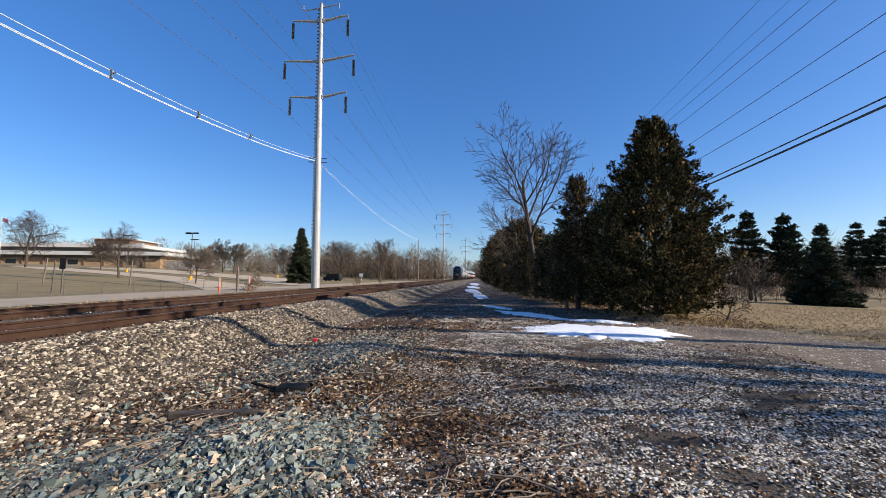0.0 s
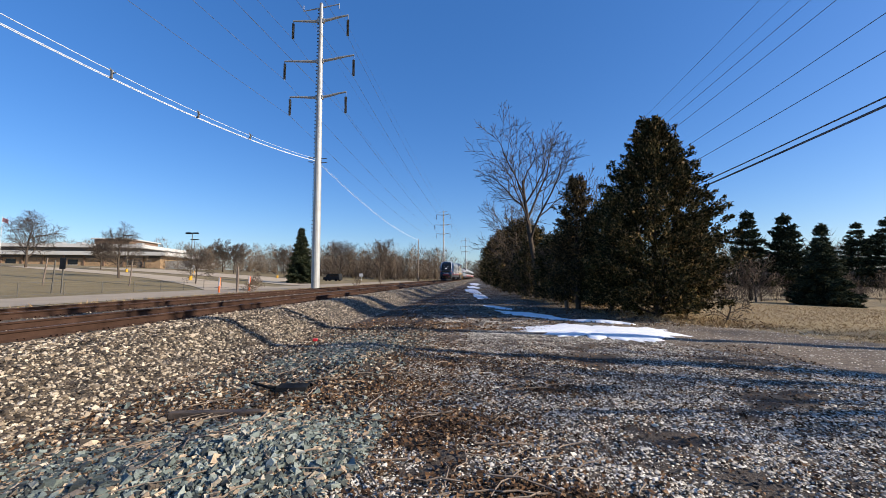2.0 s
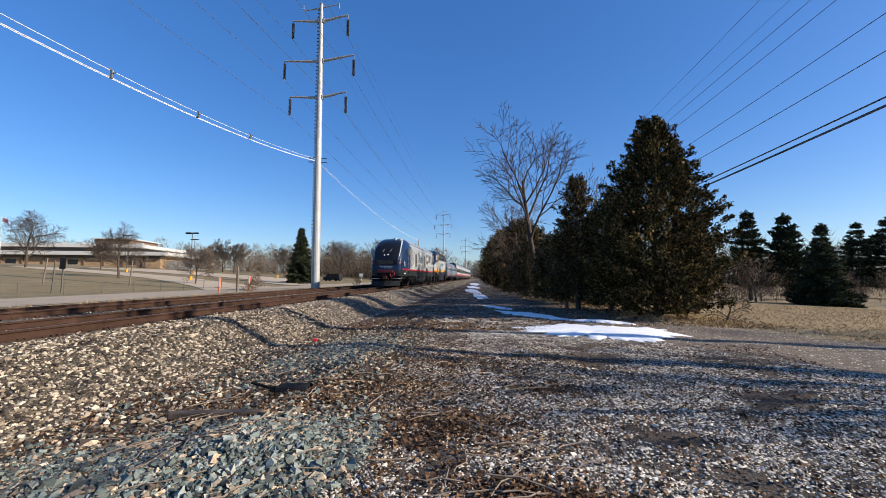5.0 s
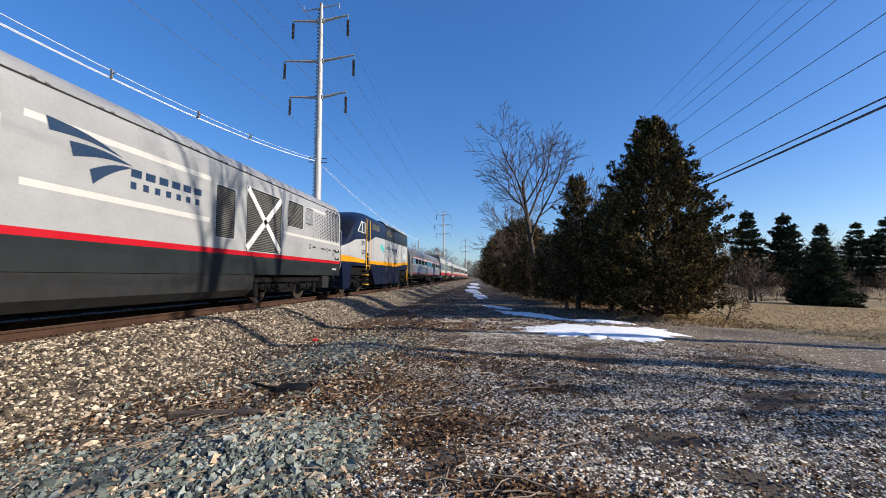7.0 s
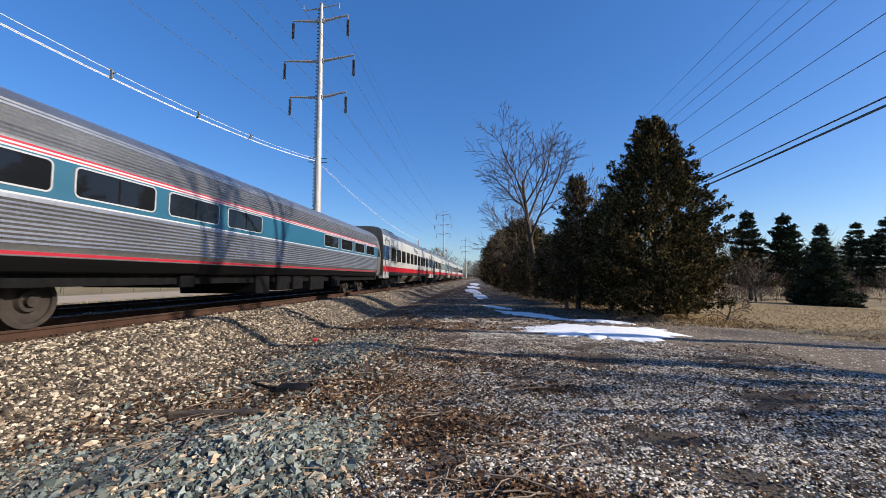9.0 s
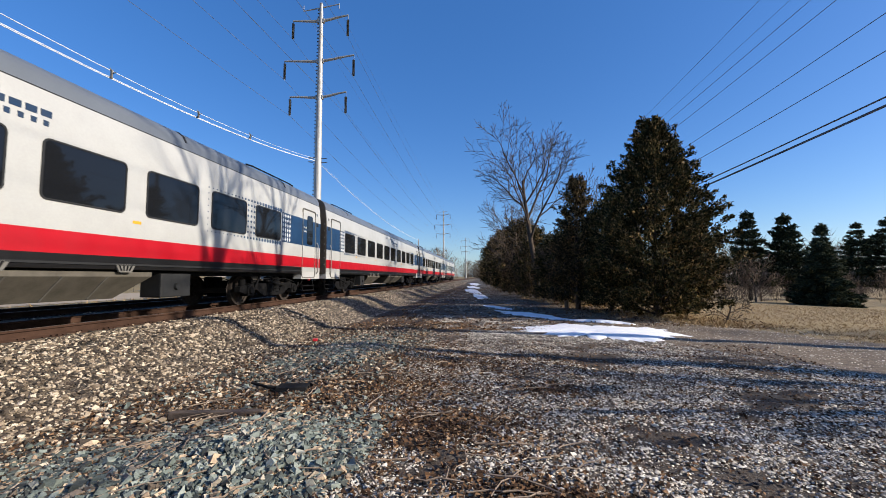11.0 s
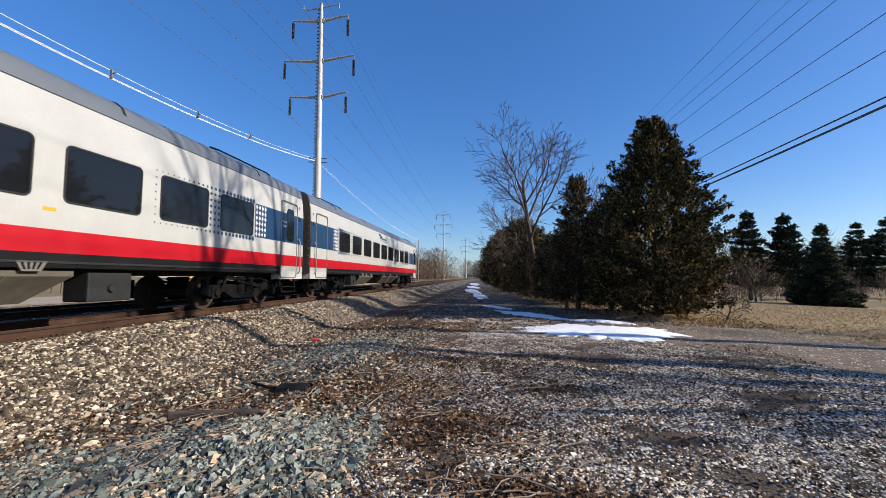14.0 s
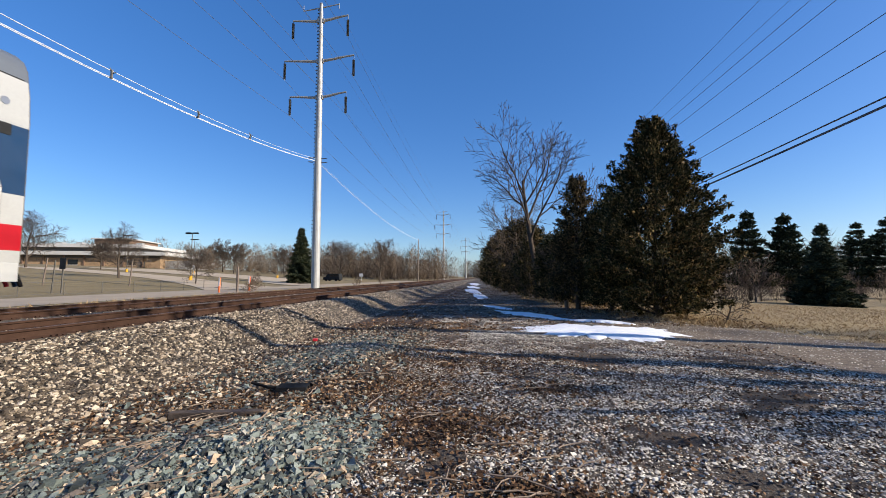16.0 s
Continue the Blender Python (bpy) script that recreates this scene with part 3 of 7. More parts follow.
    # doors at both ends
    for a, b in ((0.85, 2.05), (23.86, 25.06)):
        for s in (1, -1):
            bm = bmesh.new()
            ring(bm, rounded(a, b, 0.84, 3.55, 0.12), rounded(a + 0.035, b - 0.035, 0.875, 3.515, 0.1), s * 1.45, s * 1.536)
            d = part("door", bm, VENT, root, "door outline with grab rails")
            bm = bmesh.new()
            gy = a - 0.12 if a < 5 else b + 0.12
            tube(bm, [(s * 1.53, gy, 1.0), (s * 1.6, gy, 1.1), (s * 1.6, gy, 2.15), (s * 1.53, gy, 2.3)], 0.022, 8)
            part("grab_rail", bm, STEEL, d, "steel grab rail")
            if a > 5:
                bm = bmesh.new()
                slab(bm, rounded(a + 0.4, b - 0.28, 2.15, 3.3, 0.14), s * 1.5, s * 1.533)
                part("door_window", bm, GLASS, d)
    # halftone dots round the outer windows, white on the blue and dark on the white
    for end, o in ((blue0, 1), (blue1, -1)):
        pale, dark = [], []

        def glazed(y):
            return any(a - 0.05 < y < b + 0.05 for a, b in wins)
        for i in range(4):
            y = end - o * (0.09 + i * 0.16)
            if not glazed(y):
                pale += [(y, 2.19 + j * 0.165, 0.075, 0.058) for j in range(6)]
        for i in range(24):
            y = end + o * (0.1 + i * 0.158)
            k = max(0.018, 0.078 * (1 - i / 24))
            dark += [(y, 2.03, k, k), (y, 3.15, k, k)]
            if not glazed(y):
                dark += [(y, 2.2 + j * 0.16, k, k) for j in range(6)]
        dots(root, pale, PAINT_WHITE, 1.523, "dot_pattern", "white painted dots on blue", 4)
        dots(root, dark, PAINT_BLUE, 1.523, "dot_pattern", "dark blue painted dots on white", 6)
    bars(root, "name_mark", mark + 1.0, mark + 2.3, 3.42, 3.53, 6, LOGO_BLUE, 1.505, "small dark lettering bars above the windows", 0.25)
    bars(root, "name_mark", mark + 1.05, mark + 2.3, 3.27, 3.36, 7, LOGO_BLUE, 1.515, "small dark lettering bars above the windows", 0.55)
    swoosh(root, mark, 3.22, 1.05, 1.508, LOGO_BLUE, "small dark swoosh mark")
    lettering("Coach", 0.11, PAINT_WHITE, root, "class_name", 23.92, 2.76, 1.545)
    lettering("Class", 0.11, PAINT_WHITE, root, "class_name", 23.94, 2.62, 1.545)
    for yy in (0.55, 25.2):
        for s in (1, -1):
            bm = bmesh.new()
            slab(bm, rounded(yy - 0.05, yy + 0.12, 2.95, 3.12, 0.02), s * 1.5, s * 1.53)
            part("door_panel", bm, DARK, root)
            bm = bmesh.new()
            rod(bm, (s * 1.47, yy + 0.03, 3.45), (s * 1.515, yy + 0.03, 3.45), 0.06, 0.06, 10)
            part("marker_light", bm, CLEAR, root)
    for yy in (3.3, 8.0, 12.9, 17.8, 22.6):
        bm = bmesh.new()
        half = [(x * 1.006, z + 0.012) for x, z in V_HALF if z > 3.9]
        prism(bm, half + [(-x, z) for x, z in half[::-1] if x > 0], yy, yy + 0.06)
        part("roof_seam", bm, DARK, root)
    bm = bmesh.new()
    for s in (1, -1):
        box(bm, *sorted((s * 1.42, s * 1.45)), 0.4, 25.5, 3.85, 3.88)
        box(bm, *sorted((s * 1.46, s * 1.535)), 2.1, 23.8, 1.09, 1.13)
    part("gutter", bm, DARK, root)
    for y0 in (0.5, 24.2):
        for s in (1, -1):
            bm = bmesh.new()
            tube(bm, [(s * 1.35, y0, 0.8), (s * 1.42, y0, 0.35), (s * 1.42, y0 + 1.0, 0.35), (s * 1.35, y0 + 1.0, 0.8)], 0.022, 6)
            box(bm, *sorted((s * 1.2, s * 1.45)), y0 - 0.02, y0 + 1.02, 0.52, 0.55)
            part("step", bm, BLACK, root)
    # hatches and conduits on the roof near the ends
    for y0, y1 in ((1.6, 4.6), (20.6, 23.6)):
        bm = bmesh.new()
        prism(bm, [(-0.7, 4.36), (0.7, 4.36), (0.62, 4.5), (-0.62, 4.5)], y0, y1)
        part("roof_hatch", bm, DARK, root, "dark air unit hatch on the roof")
        for s in (1, -1):
            bm = bmesh.new()
            tube(bm, [(s * 1.2, y0, 4.33), (s * 1.24, y0 + 0.3, 4.34), (s * 1.24, y1 - 0.3, 4.34), (s * 1.2, y1, 4.33)], 0.025, 6)
            part("conduit", bm, BLACK, root)
    # end walls and gangways
    for y, o in ((0.36, -1), (25.55, 1)):
        bm = bmesh.new()
        box(bm, -0.62, 0.62, min(y, y + o * 0.28), max(y, y + o * 0.28), 0.95, 3.3, 0.05)
        part("gangway", bm, RUBBER, root, "black rubber gangway bellows")
        bm = bmesh.new()
        half = [(x * 0.985, z) for x, z in V_HALF if z > 0.9]
        prism(bm, half + [(-x, z) for x, z in half[::-1] if x > 0], min(y, y + o * 0.03), max(y, y + o * 0.03))
        part("end_wall", bm, END_STEEL, root, "bare steel end wall")
        coupler(root, y, o, BLACK)
        for s, mat in ((0.9, HOSE_RED), (1.05, LOGO_BLUE), (1.15, BLACK)):
            bm = bmesh.new()
            tube(bm, [(s, y + o * 0.03, 1.55), (s, y + o * 0.14, 1.45), (s, y + o * 0.22, 1.0), (s, y + o * 0.33, 0.72)], 0.03, 8)
            part("jumper_cable", bm, mat, root, "coloured jumper cable between the coaches")
        bm = bmesh.new()
        rod(bm, (1.1, y, 3.2), (1.1, y + o * 0.1, 3.2), 0.09, 0.09, 12)
        rod(bm, (1.1, y, 1.7), (1.1, y + o * 0.12, 1.65), 0.1, 0.08, 10)
        part("end_lamp", bm, BLACK, root)
        for k in range(7):
            bm = bmesh.new()
            box(bm, 1.41, 1.45, min(y, y + o * 0.05), max(y, y + o * 0.05), 1.4 + k * 0.3, 1.46 + k * 0.3)
            part("rung", bm, STEEL, root)
    return root


# smooth ramp of the nose: y, half width, roof height
NOSE_A = [(0.38, 1.05, 2.28), (0.43, 1.17, 2.46), (0.56, 1.29, 2.82), (0.82, 1.37, 3.2), (1.12, 1.43, 3.56), (1.5, 1.47, 3.88), (2.1, 1.5, 4.18), (2.8, 1.5, 4.36), (3.5, 1.5, 4.46), (4.2, 1.5, 4.5), (21.5, 1.5, 4.5)]
NOSE_B = [(0.0, 0.95, 2.1), (0.06, 1.05, 2.3), (0.35, 1.2, 2.62), (0.9, 1.36, 2.95), (1.4, 1.44, 3.3), (2.0, 1.49, 3.95), (2.6, 1.5, 4.36), (3.3, 1.5, 4.62), (4.2, 1.5, 4.78), (5.0, 1.5, 4.84), (16.9, 1.5, 4.84)]


def nose_at(rows, y):
    return [lerp([(r[0], r[k]) for r in rows], y) for k in (1, 2)]


def nose_point(rows, y, a, z0=0.95, grow=0.0):
    """A point of the shell at y; a from 0 at the sill to 1 at the roof's middle, on the lane's side."""
    w, top = nose_at(rows, y)
    sh = min(1.35 - 0.4 * min(1.0, max(0.0, (y - 2) / 2.2)) if z0 < 1.2 else 0.6, (top - z0) * 0.55)          # height of the rounded shoulder
    flat = top - z0 - sh
    side = 0.5
    if a < side:
        x, z = w, z0 + flat * a / side
    else:
        t = (a - side) / (1 - side) * math.pi / 2
        x, z = w * math.cos(t) ** 0.62 if math.cos(t) > 1e-5 else 0.0, top - sh + sh * math.sin(t) ** 0.8
    return (x + grow * (1 if a < 0.9 else 0.2), y - grow * 0.5, z + grow * (0 if a < side else 0.8))


def shell(rows, mat, ys, n=22, z0=0.95):
    rings = []
    for y in ys:
        h = [nose_point(rows, y, i / n, z0) for i in range(n + 1)]
        rings.append(h + [(-x, yy, z) for x, yy, z in h[-2::-1]])
    return loft(rings, mat, "body")


def shell_patch(rows, mat, cells, name, grow=0.015, z0=0.95):
    """A skin over part of the shell: cells = list of rows of (y, a) points; mirrored where asked by a > 1 (the far side: 2 - a)."""
    verts, n = [], len(cells[0])
    for r in cells:
        for y, a in r:
            p = nose_point(rows, y, a if a <= 1 else 2 - a, z0, grow)
            verts.append((p[0] if a <= 1 else -p[0], p[1], p[2]))
    faces = [(k * n + i, k * n + i + 1, (k + 1) * n + i + 1, (k + 1) * n + i) for k in range(len(cells) - 1) for i in range(n - 1)]
    me = mesh_of(name, verts, faces, mat, True)
    return me


C_SILVER, C_BLUE, C_SKIRT = (0.275, 0.283, 0.288), (0.007, 0.024, 0.07), (0.017, 0.021, 0.022)


def charger_paint():
    m = Nodes("locomotive_livery", 0.32)
    m.b.inputs["Specular IOR Level"].default_value = 0.25
    x, y, z = m.axis(0), m.axis(1), m.axis(2)
    c = m.mix(m.step(y, 3.66, 3.67), C_BLUE, C_SILVER)
    # pale field behind the dots, with a rising wedge below
    field = m.math("MULTIPLY", between(m, y, 3.67, 6.48), m.math("MULTIPLY", m.step(m.math("ADD", z, m.math("MULTIPLY", y, 0.15)), 4.32, 4.31), m.step(z, 1.62, 1.63)))
    c = m.mix(field, c, (0.35, 0.36, 0.37))
    wedge = m.math("SUBTRACT", z, m.math("MULTIPLY", m.math("SUBTRACT", y, 4.5), 0.26))
    c = m.mix(m.math("MULTIPLY", between(m, wedge, 1.60, 1.72), between(m, y, 4.4, 6.48)), c, (0.47, 0.455, 0.40))
    for z0, z1, y0, y1 in ((3.33, 3.44, 7.95, 12.2), (2.27, 2.38, 7.95, 12.2), (2.38, 2.47, 15.95, 21.5), (3.58, 3.68, 18.2, 19.7)):
        c = m.mix(m.math("MULTIPLY", between(m, z, z0, z1), between(m, y, y0, y1)), c, (0.46, 0.46, 0.44))
    c = m.mix(m.step(z, 1.63, 1.624), c, RED)
    front = m.step(y, 0.85, 0.84)
    c = m.mix(m.math("MULTIPLY", front, m.step(z, 1.64, 1.635)), c, C_BLUE)
    c = m.mix(m.step(z, 1.50, 1.494), c, C_SKIRT)
    c = m.mix(m.math("MULTIPLY", m.step(z, 3.95, 3.96), m.step(y, 3.66, 3.67)), c, (0.24, 0.247, 0.255))
    grime = m.ramp(m.math("ADD", m.math("MULTIPLY", m.noise(1.1, 5), 0.65), m.math("MULTIPLY", m.noise(20, 3), 0.35)), [(0.35, 0.78), (0.65, 1.0)])
    m.color(m.mix(1.0, c, grime, "MULTIPLY"))
    m.rough(m.ramp(m.noise(2.0, 4), [(0.3, 0.45), (0.7, 0.28)]))
    return m.mat


def charger():
    root = thing("lead_locomotive", pose(0, 0, 0), "blue and silver diesel locomotive with a red stripe", "locomotive", "cars of the train")
    ys = [r[0] for r in NOSE_A[:-1]] + [0.68, 0.96, 1.28, 1.8, 2.4, 3.1, 21.5]
    body = put("body", shell(NOSE_A, charger_paint(), sorted(ys)), root, "blue cab and silver hood")
    X = 1.5
    cells = []
    for i in range(13):
        t = i / 12
        y = 0.383 + 2.437 * t
        lo = 0.72 + 0.055 * y
        cells.append([(y, lo + (2 - 2 * lo) * j / 16) for j in range(17)])
    glass = put("windscreen", shell_patch(NOSE_A, GLASS, cells, "windscreen", 0.035), root, "black wraparound windscreen")
    for far in (False, True):
        cells = []
        for i in range(19):
            t = i / 18
            y = 0.5 + 3.16 * t
            hi = 0.72 + 0.055 * y
            lo = hi - 0.028 - 0.022 * min(1.0, t * 1.5)
            row = [(y, lo + (hi - lo) * j / 3) for j in range(4)]
            cells.append([(q, 2 - a) for q, a in row] if far else row)
        put("swoosh", shell_patch(NOSE_A, SILVER, cells, "swoosh", 0.012), root, "silver arc beside the windscreen")
    for s in (-0.35, 0.3):
        bm = bmesh.new()
        tube(bm, [(s, 0.42, 2.95), (s + 0.2, 0.95, 3.42), (s + 0.25, 1.2, 3.6)], 0.018, 6)
        part("wiper", bm, STEEL, glass, "long steel wiper")
    bm = bmesh.new()
    box(bm, -0.62, 0.62, -0.03, 0.05, 2.0, 2.27, 0.03)
    part("display", bm, GLASS, root, "dark destination display")
    bm = bmesh.new()
    box(bm, -1.0, 1.0, -0.018, 0.05, 1.93, 2.34, 0.04)
    part("front_mask", bm, DARK, root)
    for s in (-0.16, 0.16):
        bm = bmesh.new()
        rod(bm, (s, 0.34, 2.76), (s, 0.5, 2.8), 0.05, 0.05, 16)
        part("headlight", bm, LENS, root, "lit round headlight in the nose")
    for s in (-1, 1):
        bm = bmesh.new()
        rod(bm, (s * 1.285, 0.51, 2.36), (s * 1.1, 0.68, 2.36), 0.065, 0.065, 16)
        part("ditch_light", bm, CLEAR, root, "round ditch light")
        bm = bmesh.new()
        rod(bm, (s * 1.22, 0.42, 2.1), (s * 1.02, 0.62, 2.1), 0.058, 0.058, 16)
        part("marker_light", bm, HOSE_RED, root, "round red marker light")
    for s0, s1, z0, z1, n in ((-0.2, 0.62, 1.76, 1.84, 6), (-0.15, 0.6, 1.64, 1.70, 7)):
        bm = bmesh.new()
        w = (s1 - s0) / n
        for k in range(n):
            box(bm, s0 + k * w, s0 + (k + 0.7) * w, -0.008, 0.02, z0, z1)
        part("nose_mark", bm, SILVER, root, "grey lettering bars on the nose")
    bm = bmesh.new()
    for k in range(3):
        prism(bm, [(-0.62 + k * 0.1, 1.86 - 0.05 * k), (-0.28, 1.80 - 0.03 * k), (-0.5 + k * 0.1, 1.80 - 0.06 * k)], -0.008, 0.02)
    part("nose_logo", bm, SILVER, root, "grey swoosh on the nose")
    # pilot, coupler pocket, hoses and plough
    bm = bmesh.new()
    box(bm, -1.25, 1.25, 0.15, 0.8, 0.45, 1.5, 0.05)
    part("pilot", bm, BLACK, root, "black pilot behind the coupler")
    bm = bmesh.new()
    box(bm, -0.65, 0.65, -0.12, 0.2, 1.25, 1.5, 0.05)
    part("buffer_cover", bm, worn("dull_red_cover", (0.12, 0.008, 0.014), 0.6, 0, 5, 0.3), root, "dark red cover over the coupler")
    bm = bmesh.new()
    box(bm, -0.75, 0.75, -0.16, 0.2, 1.02, 1.25, 0.03)
    part("buffer_beam", bm, BLACK, root)
    for k in range(4):
        bm = bmesh.new()
        rod(bm, (0.45 + k * 0.14, 0.0, 1.2), (0.47 + k * 0.14, -0.18, 1.1), 0.045, 0.04, 10)
        tube(bm, [(0.45 + k * 0.14, -0.16, 1.12), (0.5 + k * 0.14, -0.2, 0.95), (0.58 + k * 0.1, -0.1, 0.84)], 0.024, 8)
        part("air_hose", bm, (HOSE_RED, LOGO_BLUE, HOSE_RED, BLACK)[k], root, "coloured air hose")
    bm = bmesh.new()
    for s in (1, -1):
        a = [(0.0, -0.45), (s * 1.25, -0.1), (s * 1.25, 0.05), (0.0, -0.3)]
        lo = [bm.verts.new((p, q, 0.16)) for p, q in a]
        hi = [bm.verts.new((p * 0.98, q + 0.16, 0.56)) for p, q in a]
        for i in range(4):
            bm.faces.new((lo[i], lo[(i + 1) % 4], hi[(i + 1) % 4], hi[i]))
        bm.faces.new(lo)
        bm.faces.new(hi)
    bmesh.ops.recalc_face_normals(bm, faces=bm.faces)
    part("snow_plough", bm, DARK, root, "scuffed grey snow plough")
    coupler(root, 0.48, -1, RUST)
    for s in (-1, 1):
        bm = bmesh.new()
        tube(bm, [(s * 0.5, -0.1, 0.72), (s * 1.2, -0.1, 0.76), (s * 1.36, 0.2, 0.8)], 0.02, 6)
        part("uncoupling_lever", bm, GALV, root)
        bm = bmesh.new()
        tube(bm, [(s * 1.3, 0.45, 1.05), (s * 1.42, 0.65, 0.7), (s * 1.4, 0.95, 0.42)], 0.025, 6)
        part("wheel_guard", bm, DARK, root)
    # cab side
    for s in (1, -1):
        bm = bmesh.new()
        ring(bm, rounded(2.5, 3.22, 1.72, 3.5, 0.08), rounded(2.52, 3.2, 1.74, 3.48, 0.07), s * (X - 0.03), s * (X + 0.012))
        d = part("cab_door", bm, PAINT_BLUE, root)
        bm = bmesh.new()
        slab(bm, rounded(2.68, 3.08, 2.78, 3.38, 0.08), s * (X - 0.03), s * (X + 0.01))
        part("door_window", bm, GLASS, d)
        bm = bmesh.new()
        box(bm, *sorted((s * (X + 0.05), s * (X + 0.3))), 1.98, 2.14, 2.86, 3.44, 0.05)
        rod(bm, (s * X, 2.1, 3.2), (s * (X + 0.1), 2.08, 3.2), 0.03, 0.03, 8)
        part("mirror", bm, STEEL, root, "folded steel mirror housing")
        for zz in (2.05, 2.6):
            bm = bmesh.new()
            rod(bm, (s * X, 2.55, zz), (s * (X + 0.06), 2.55, zz), 0.07, 0.05, 12)
            tube(bm, [(s * (X + 0.05), 2.55, zz), (s * (X + 0.06), 2.72, zz + 0.03)], 0.02, 6)
            part("door_handle", bm, STEEL, d)
        bm = bmesh.new()
        box(bm, *sorted((s * 1.3, s * (X + 0.004))), 2.6, 3.0, 1.22, 1.46)
        part("step_pocket", bm, BLACK, root)
        bm = bmesh.new()
        for k in range(2):
            box(bm, *sorted((s * 1.2, s * (X + 0.06))), 2.5, 3.1, 0.45 + 0.32 * k, 0.49 + 0.32 * k)
        for yy in (2.5, 3.07):
            box(bm, *sorted((s * 1.44, s * (X + 0.02))), yy, yy + 0.03, 0.45, 1.0)
        part("cab_steps", bm, DARK, root)
        bm = bmesh.new()
        slab(bm, rounded(1.74, 1.92, 1.3, 1.42, 0.02), s * (X - 0.01), s * (X + 0.006))
        part("plate", bm, GALV, root, "small grey plate")
    for yy, z1 in ((2.38, 3.32), (3.34, 3.3)):
        upright_rail(root, yy, 1.45, z1, X, STEEL, "steel grab rail beside the cab door")
    lettering("4632", 0.34, PAINT_WHITE, root, "road_number", 0.86, 1.84, X + 0.004)
    bars(root, "owner_mark", 1.02, 1.4, 2.14, 2.24, 4, PAINT_WHITE, X + 0.002, "white reporting mark bars")
    bars(root, "model_mark", 0.86, 1.72, 1.16, 1.24, 11, PAINT_WHITE, X + 0.002, "small white lettering bars")
    # dots, vents and marks along the hood; round near the cab and smaller towards the back
    rows = []
    for i in range(15):
        y = 3.745 + i * 0.222
        for j in range(14):
            z = 1.71 + j * 0.166 + (0.083 if i % 2 else 0.0)
            top = 3.80 - 0.17 * (y - 3.7)
            low = 1.70 + max(0.0, y - 4.5) * 0.27
            if low + 0.07 < z < min(top, 3.8) and y < 6.42:
                k = max(0.36, 1 - (y - 3.7) / 4.6)
                rows.append((y, z, 0.082 * k, 0.098 * k))
    dots(root, rows, DOT, X, n=12)
    rows = []
    for i in range(17):
        y = 18.42 + i * 0.188
        for j in range(10):
            z = 2.55 + j * 0.142 + (0.071 if i % 2 else 0.0)
            k = min(1.0, 0.34 + 0.66 * i / 14)
            if z < (3.52 if i < 7 else 3.86) and y < 21.42:
                rows.append((y, z, 0.072 * k, 0.084 * k))
    dots(root, rows, DOT, X, n=12)
    for y0, y1, z0, z1, n in ((6.55, 7.62, 1.93, 3.25, 26), (12.4, 13.2, 1.93, 3.3, 26), (13.75, 15.8, 1.66, 3.55, 34), (16.25, 17.45, 2.7, 3.62, 18), (17.72, 18.36, 2.95, 3.6, 14)):
        louvre(root, y0, y1, z0, z1, X, SILVER if y0 > 17.5 else VENT, n, y0 > 17.5, "grey mesh air intake")
    for s in (1, -1):
        for a, b in (((13.8, 1.72), (15.75, 3.5)), ((13.8, 3.5), (15.75, 1.72))):
            bm = bmesh.new()
            d = Vector((0, b[0] - a[0], b[1] - a[1])).normalized() * 0.09
            slab(bm, [(a[0] - d.z, a[1] + d.y), (b[0] - d.z, b[1] + d.y), (b[0] + d.z, b[1] - d.y), (a[0] + d.z, a[1] - d.y)], s * (X + 0.01), s * (X + 0.03))
            part("brace", bm, PAINT_WHITE, root, "white diagonal brace over the intake")
    swoosh(root, 8.25, 2.62, 1.62, X, LOGO_BLUE, "dark blue swoosh mark")
    bars(root, "name_mark", 9.85, 11.95, 2.86, 3.02, 6, LOGO_BLUE, X + 0.002, "dark blue lettering bars")
    bars(root, "name_mark", 9.85, 11.95, 2.62, 2.76, 7, LOGO_BLUE, X + 0.002, "dark blue lettering bars", 0.55)
    for yy, w in ((18.4, 0.3), (19.25, 0.55), (20.1, 0.3), (20.6, 0.35)):
        bars(root, "small_emblem", yy, yy + w, 2.06, 2.12, 4, DARK, X + 0.002, "small dark emblem")
    for yy, zz, rr in ((18.15, 2.1, 0.1), (19.95, 2.06, 0.1), (20.62, 1.9, 0.09)):
        bm = bmesh.new()
        ring(bm, [(yy + rr * math.cos(radians(a)), zz + rr * math.sin(radians(a))) for a in range(0, 360, 20)],
             [(yy + rr * 0.72 * math.cos(radians(a)), zz + rr * 0.72 * math.sin(radians(a))) for a in range(0, 360, 20)], X - 0.01, X + 0.005)
        part("round_emblem", bm, DARK, root, "small round dark emblem")
    bars(root, "model_mark", 20.55, 21.1, 1.2, 1.27, 7, PAINT_WHITE, X + 0.002, "small white lettering bars")
    bars(root, "maker_mark", 5.5, 6.4, 1.77, 1.86, 7, TEAL_PAINT, X + 0.002, "small teal lettering bars")
    # raised corner post and box at the rear end
    for s in (1, -1):
        bm = bmesh.new()
        tube(bm, [(s * 1.47, 21.5, 1.2), (s * 1.53, 21.56, 1.4), (s * 1.53, 21.56, 3.05), (s * 1.47, 21.5, 3.2)], 0.02, 8)
        part("grab_rail", bm, STEEL, root)
        bm = bmesh.new()
        for k in range(3):
            box(bm, *sorted((s * 1.2, s * 1.52)), 20.75, 21.35, 0.4 + 0.3 * k, 0.44 + 0.3 * k)
        for yy in (20.75, 21.32):
            box(bm, *sorted((s * 1.44, s * 1.5)), yy, yy + 0.03, 0.4, 1.05)
        part("rear_steps", bm, DARK, root)
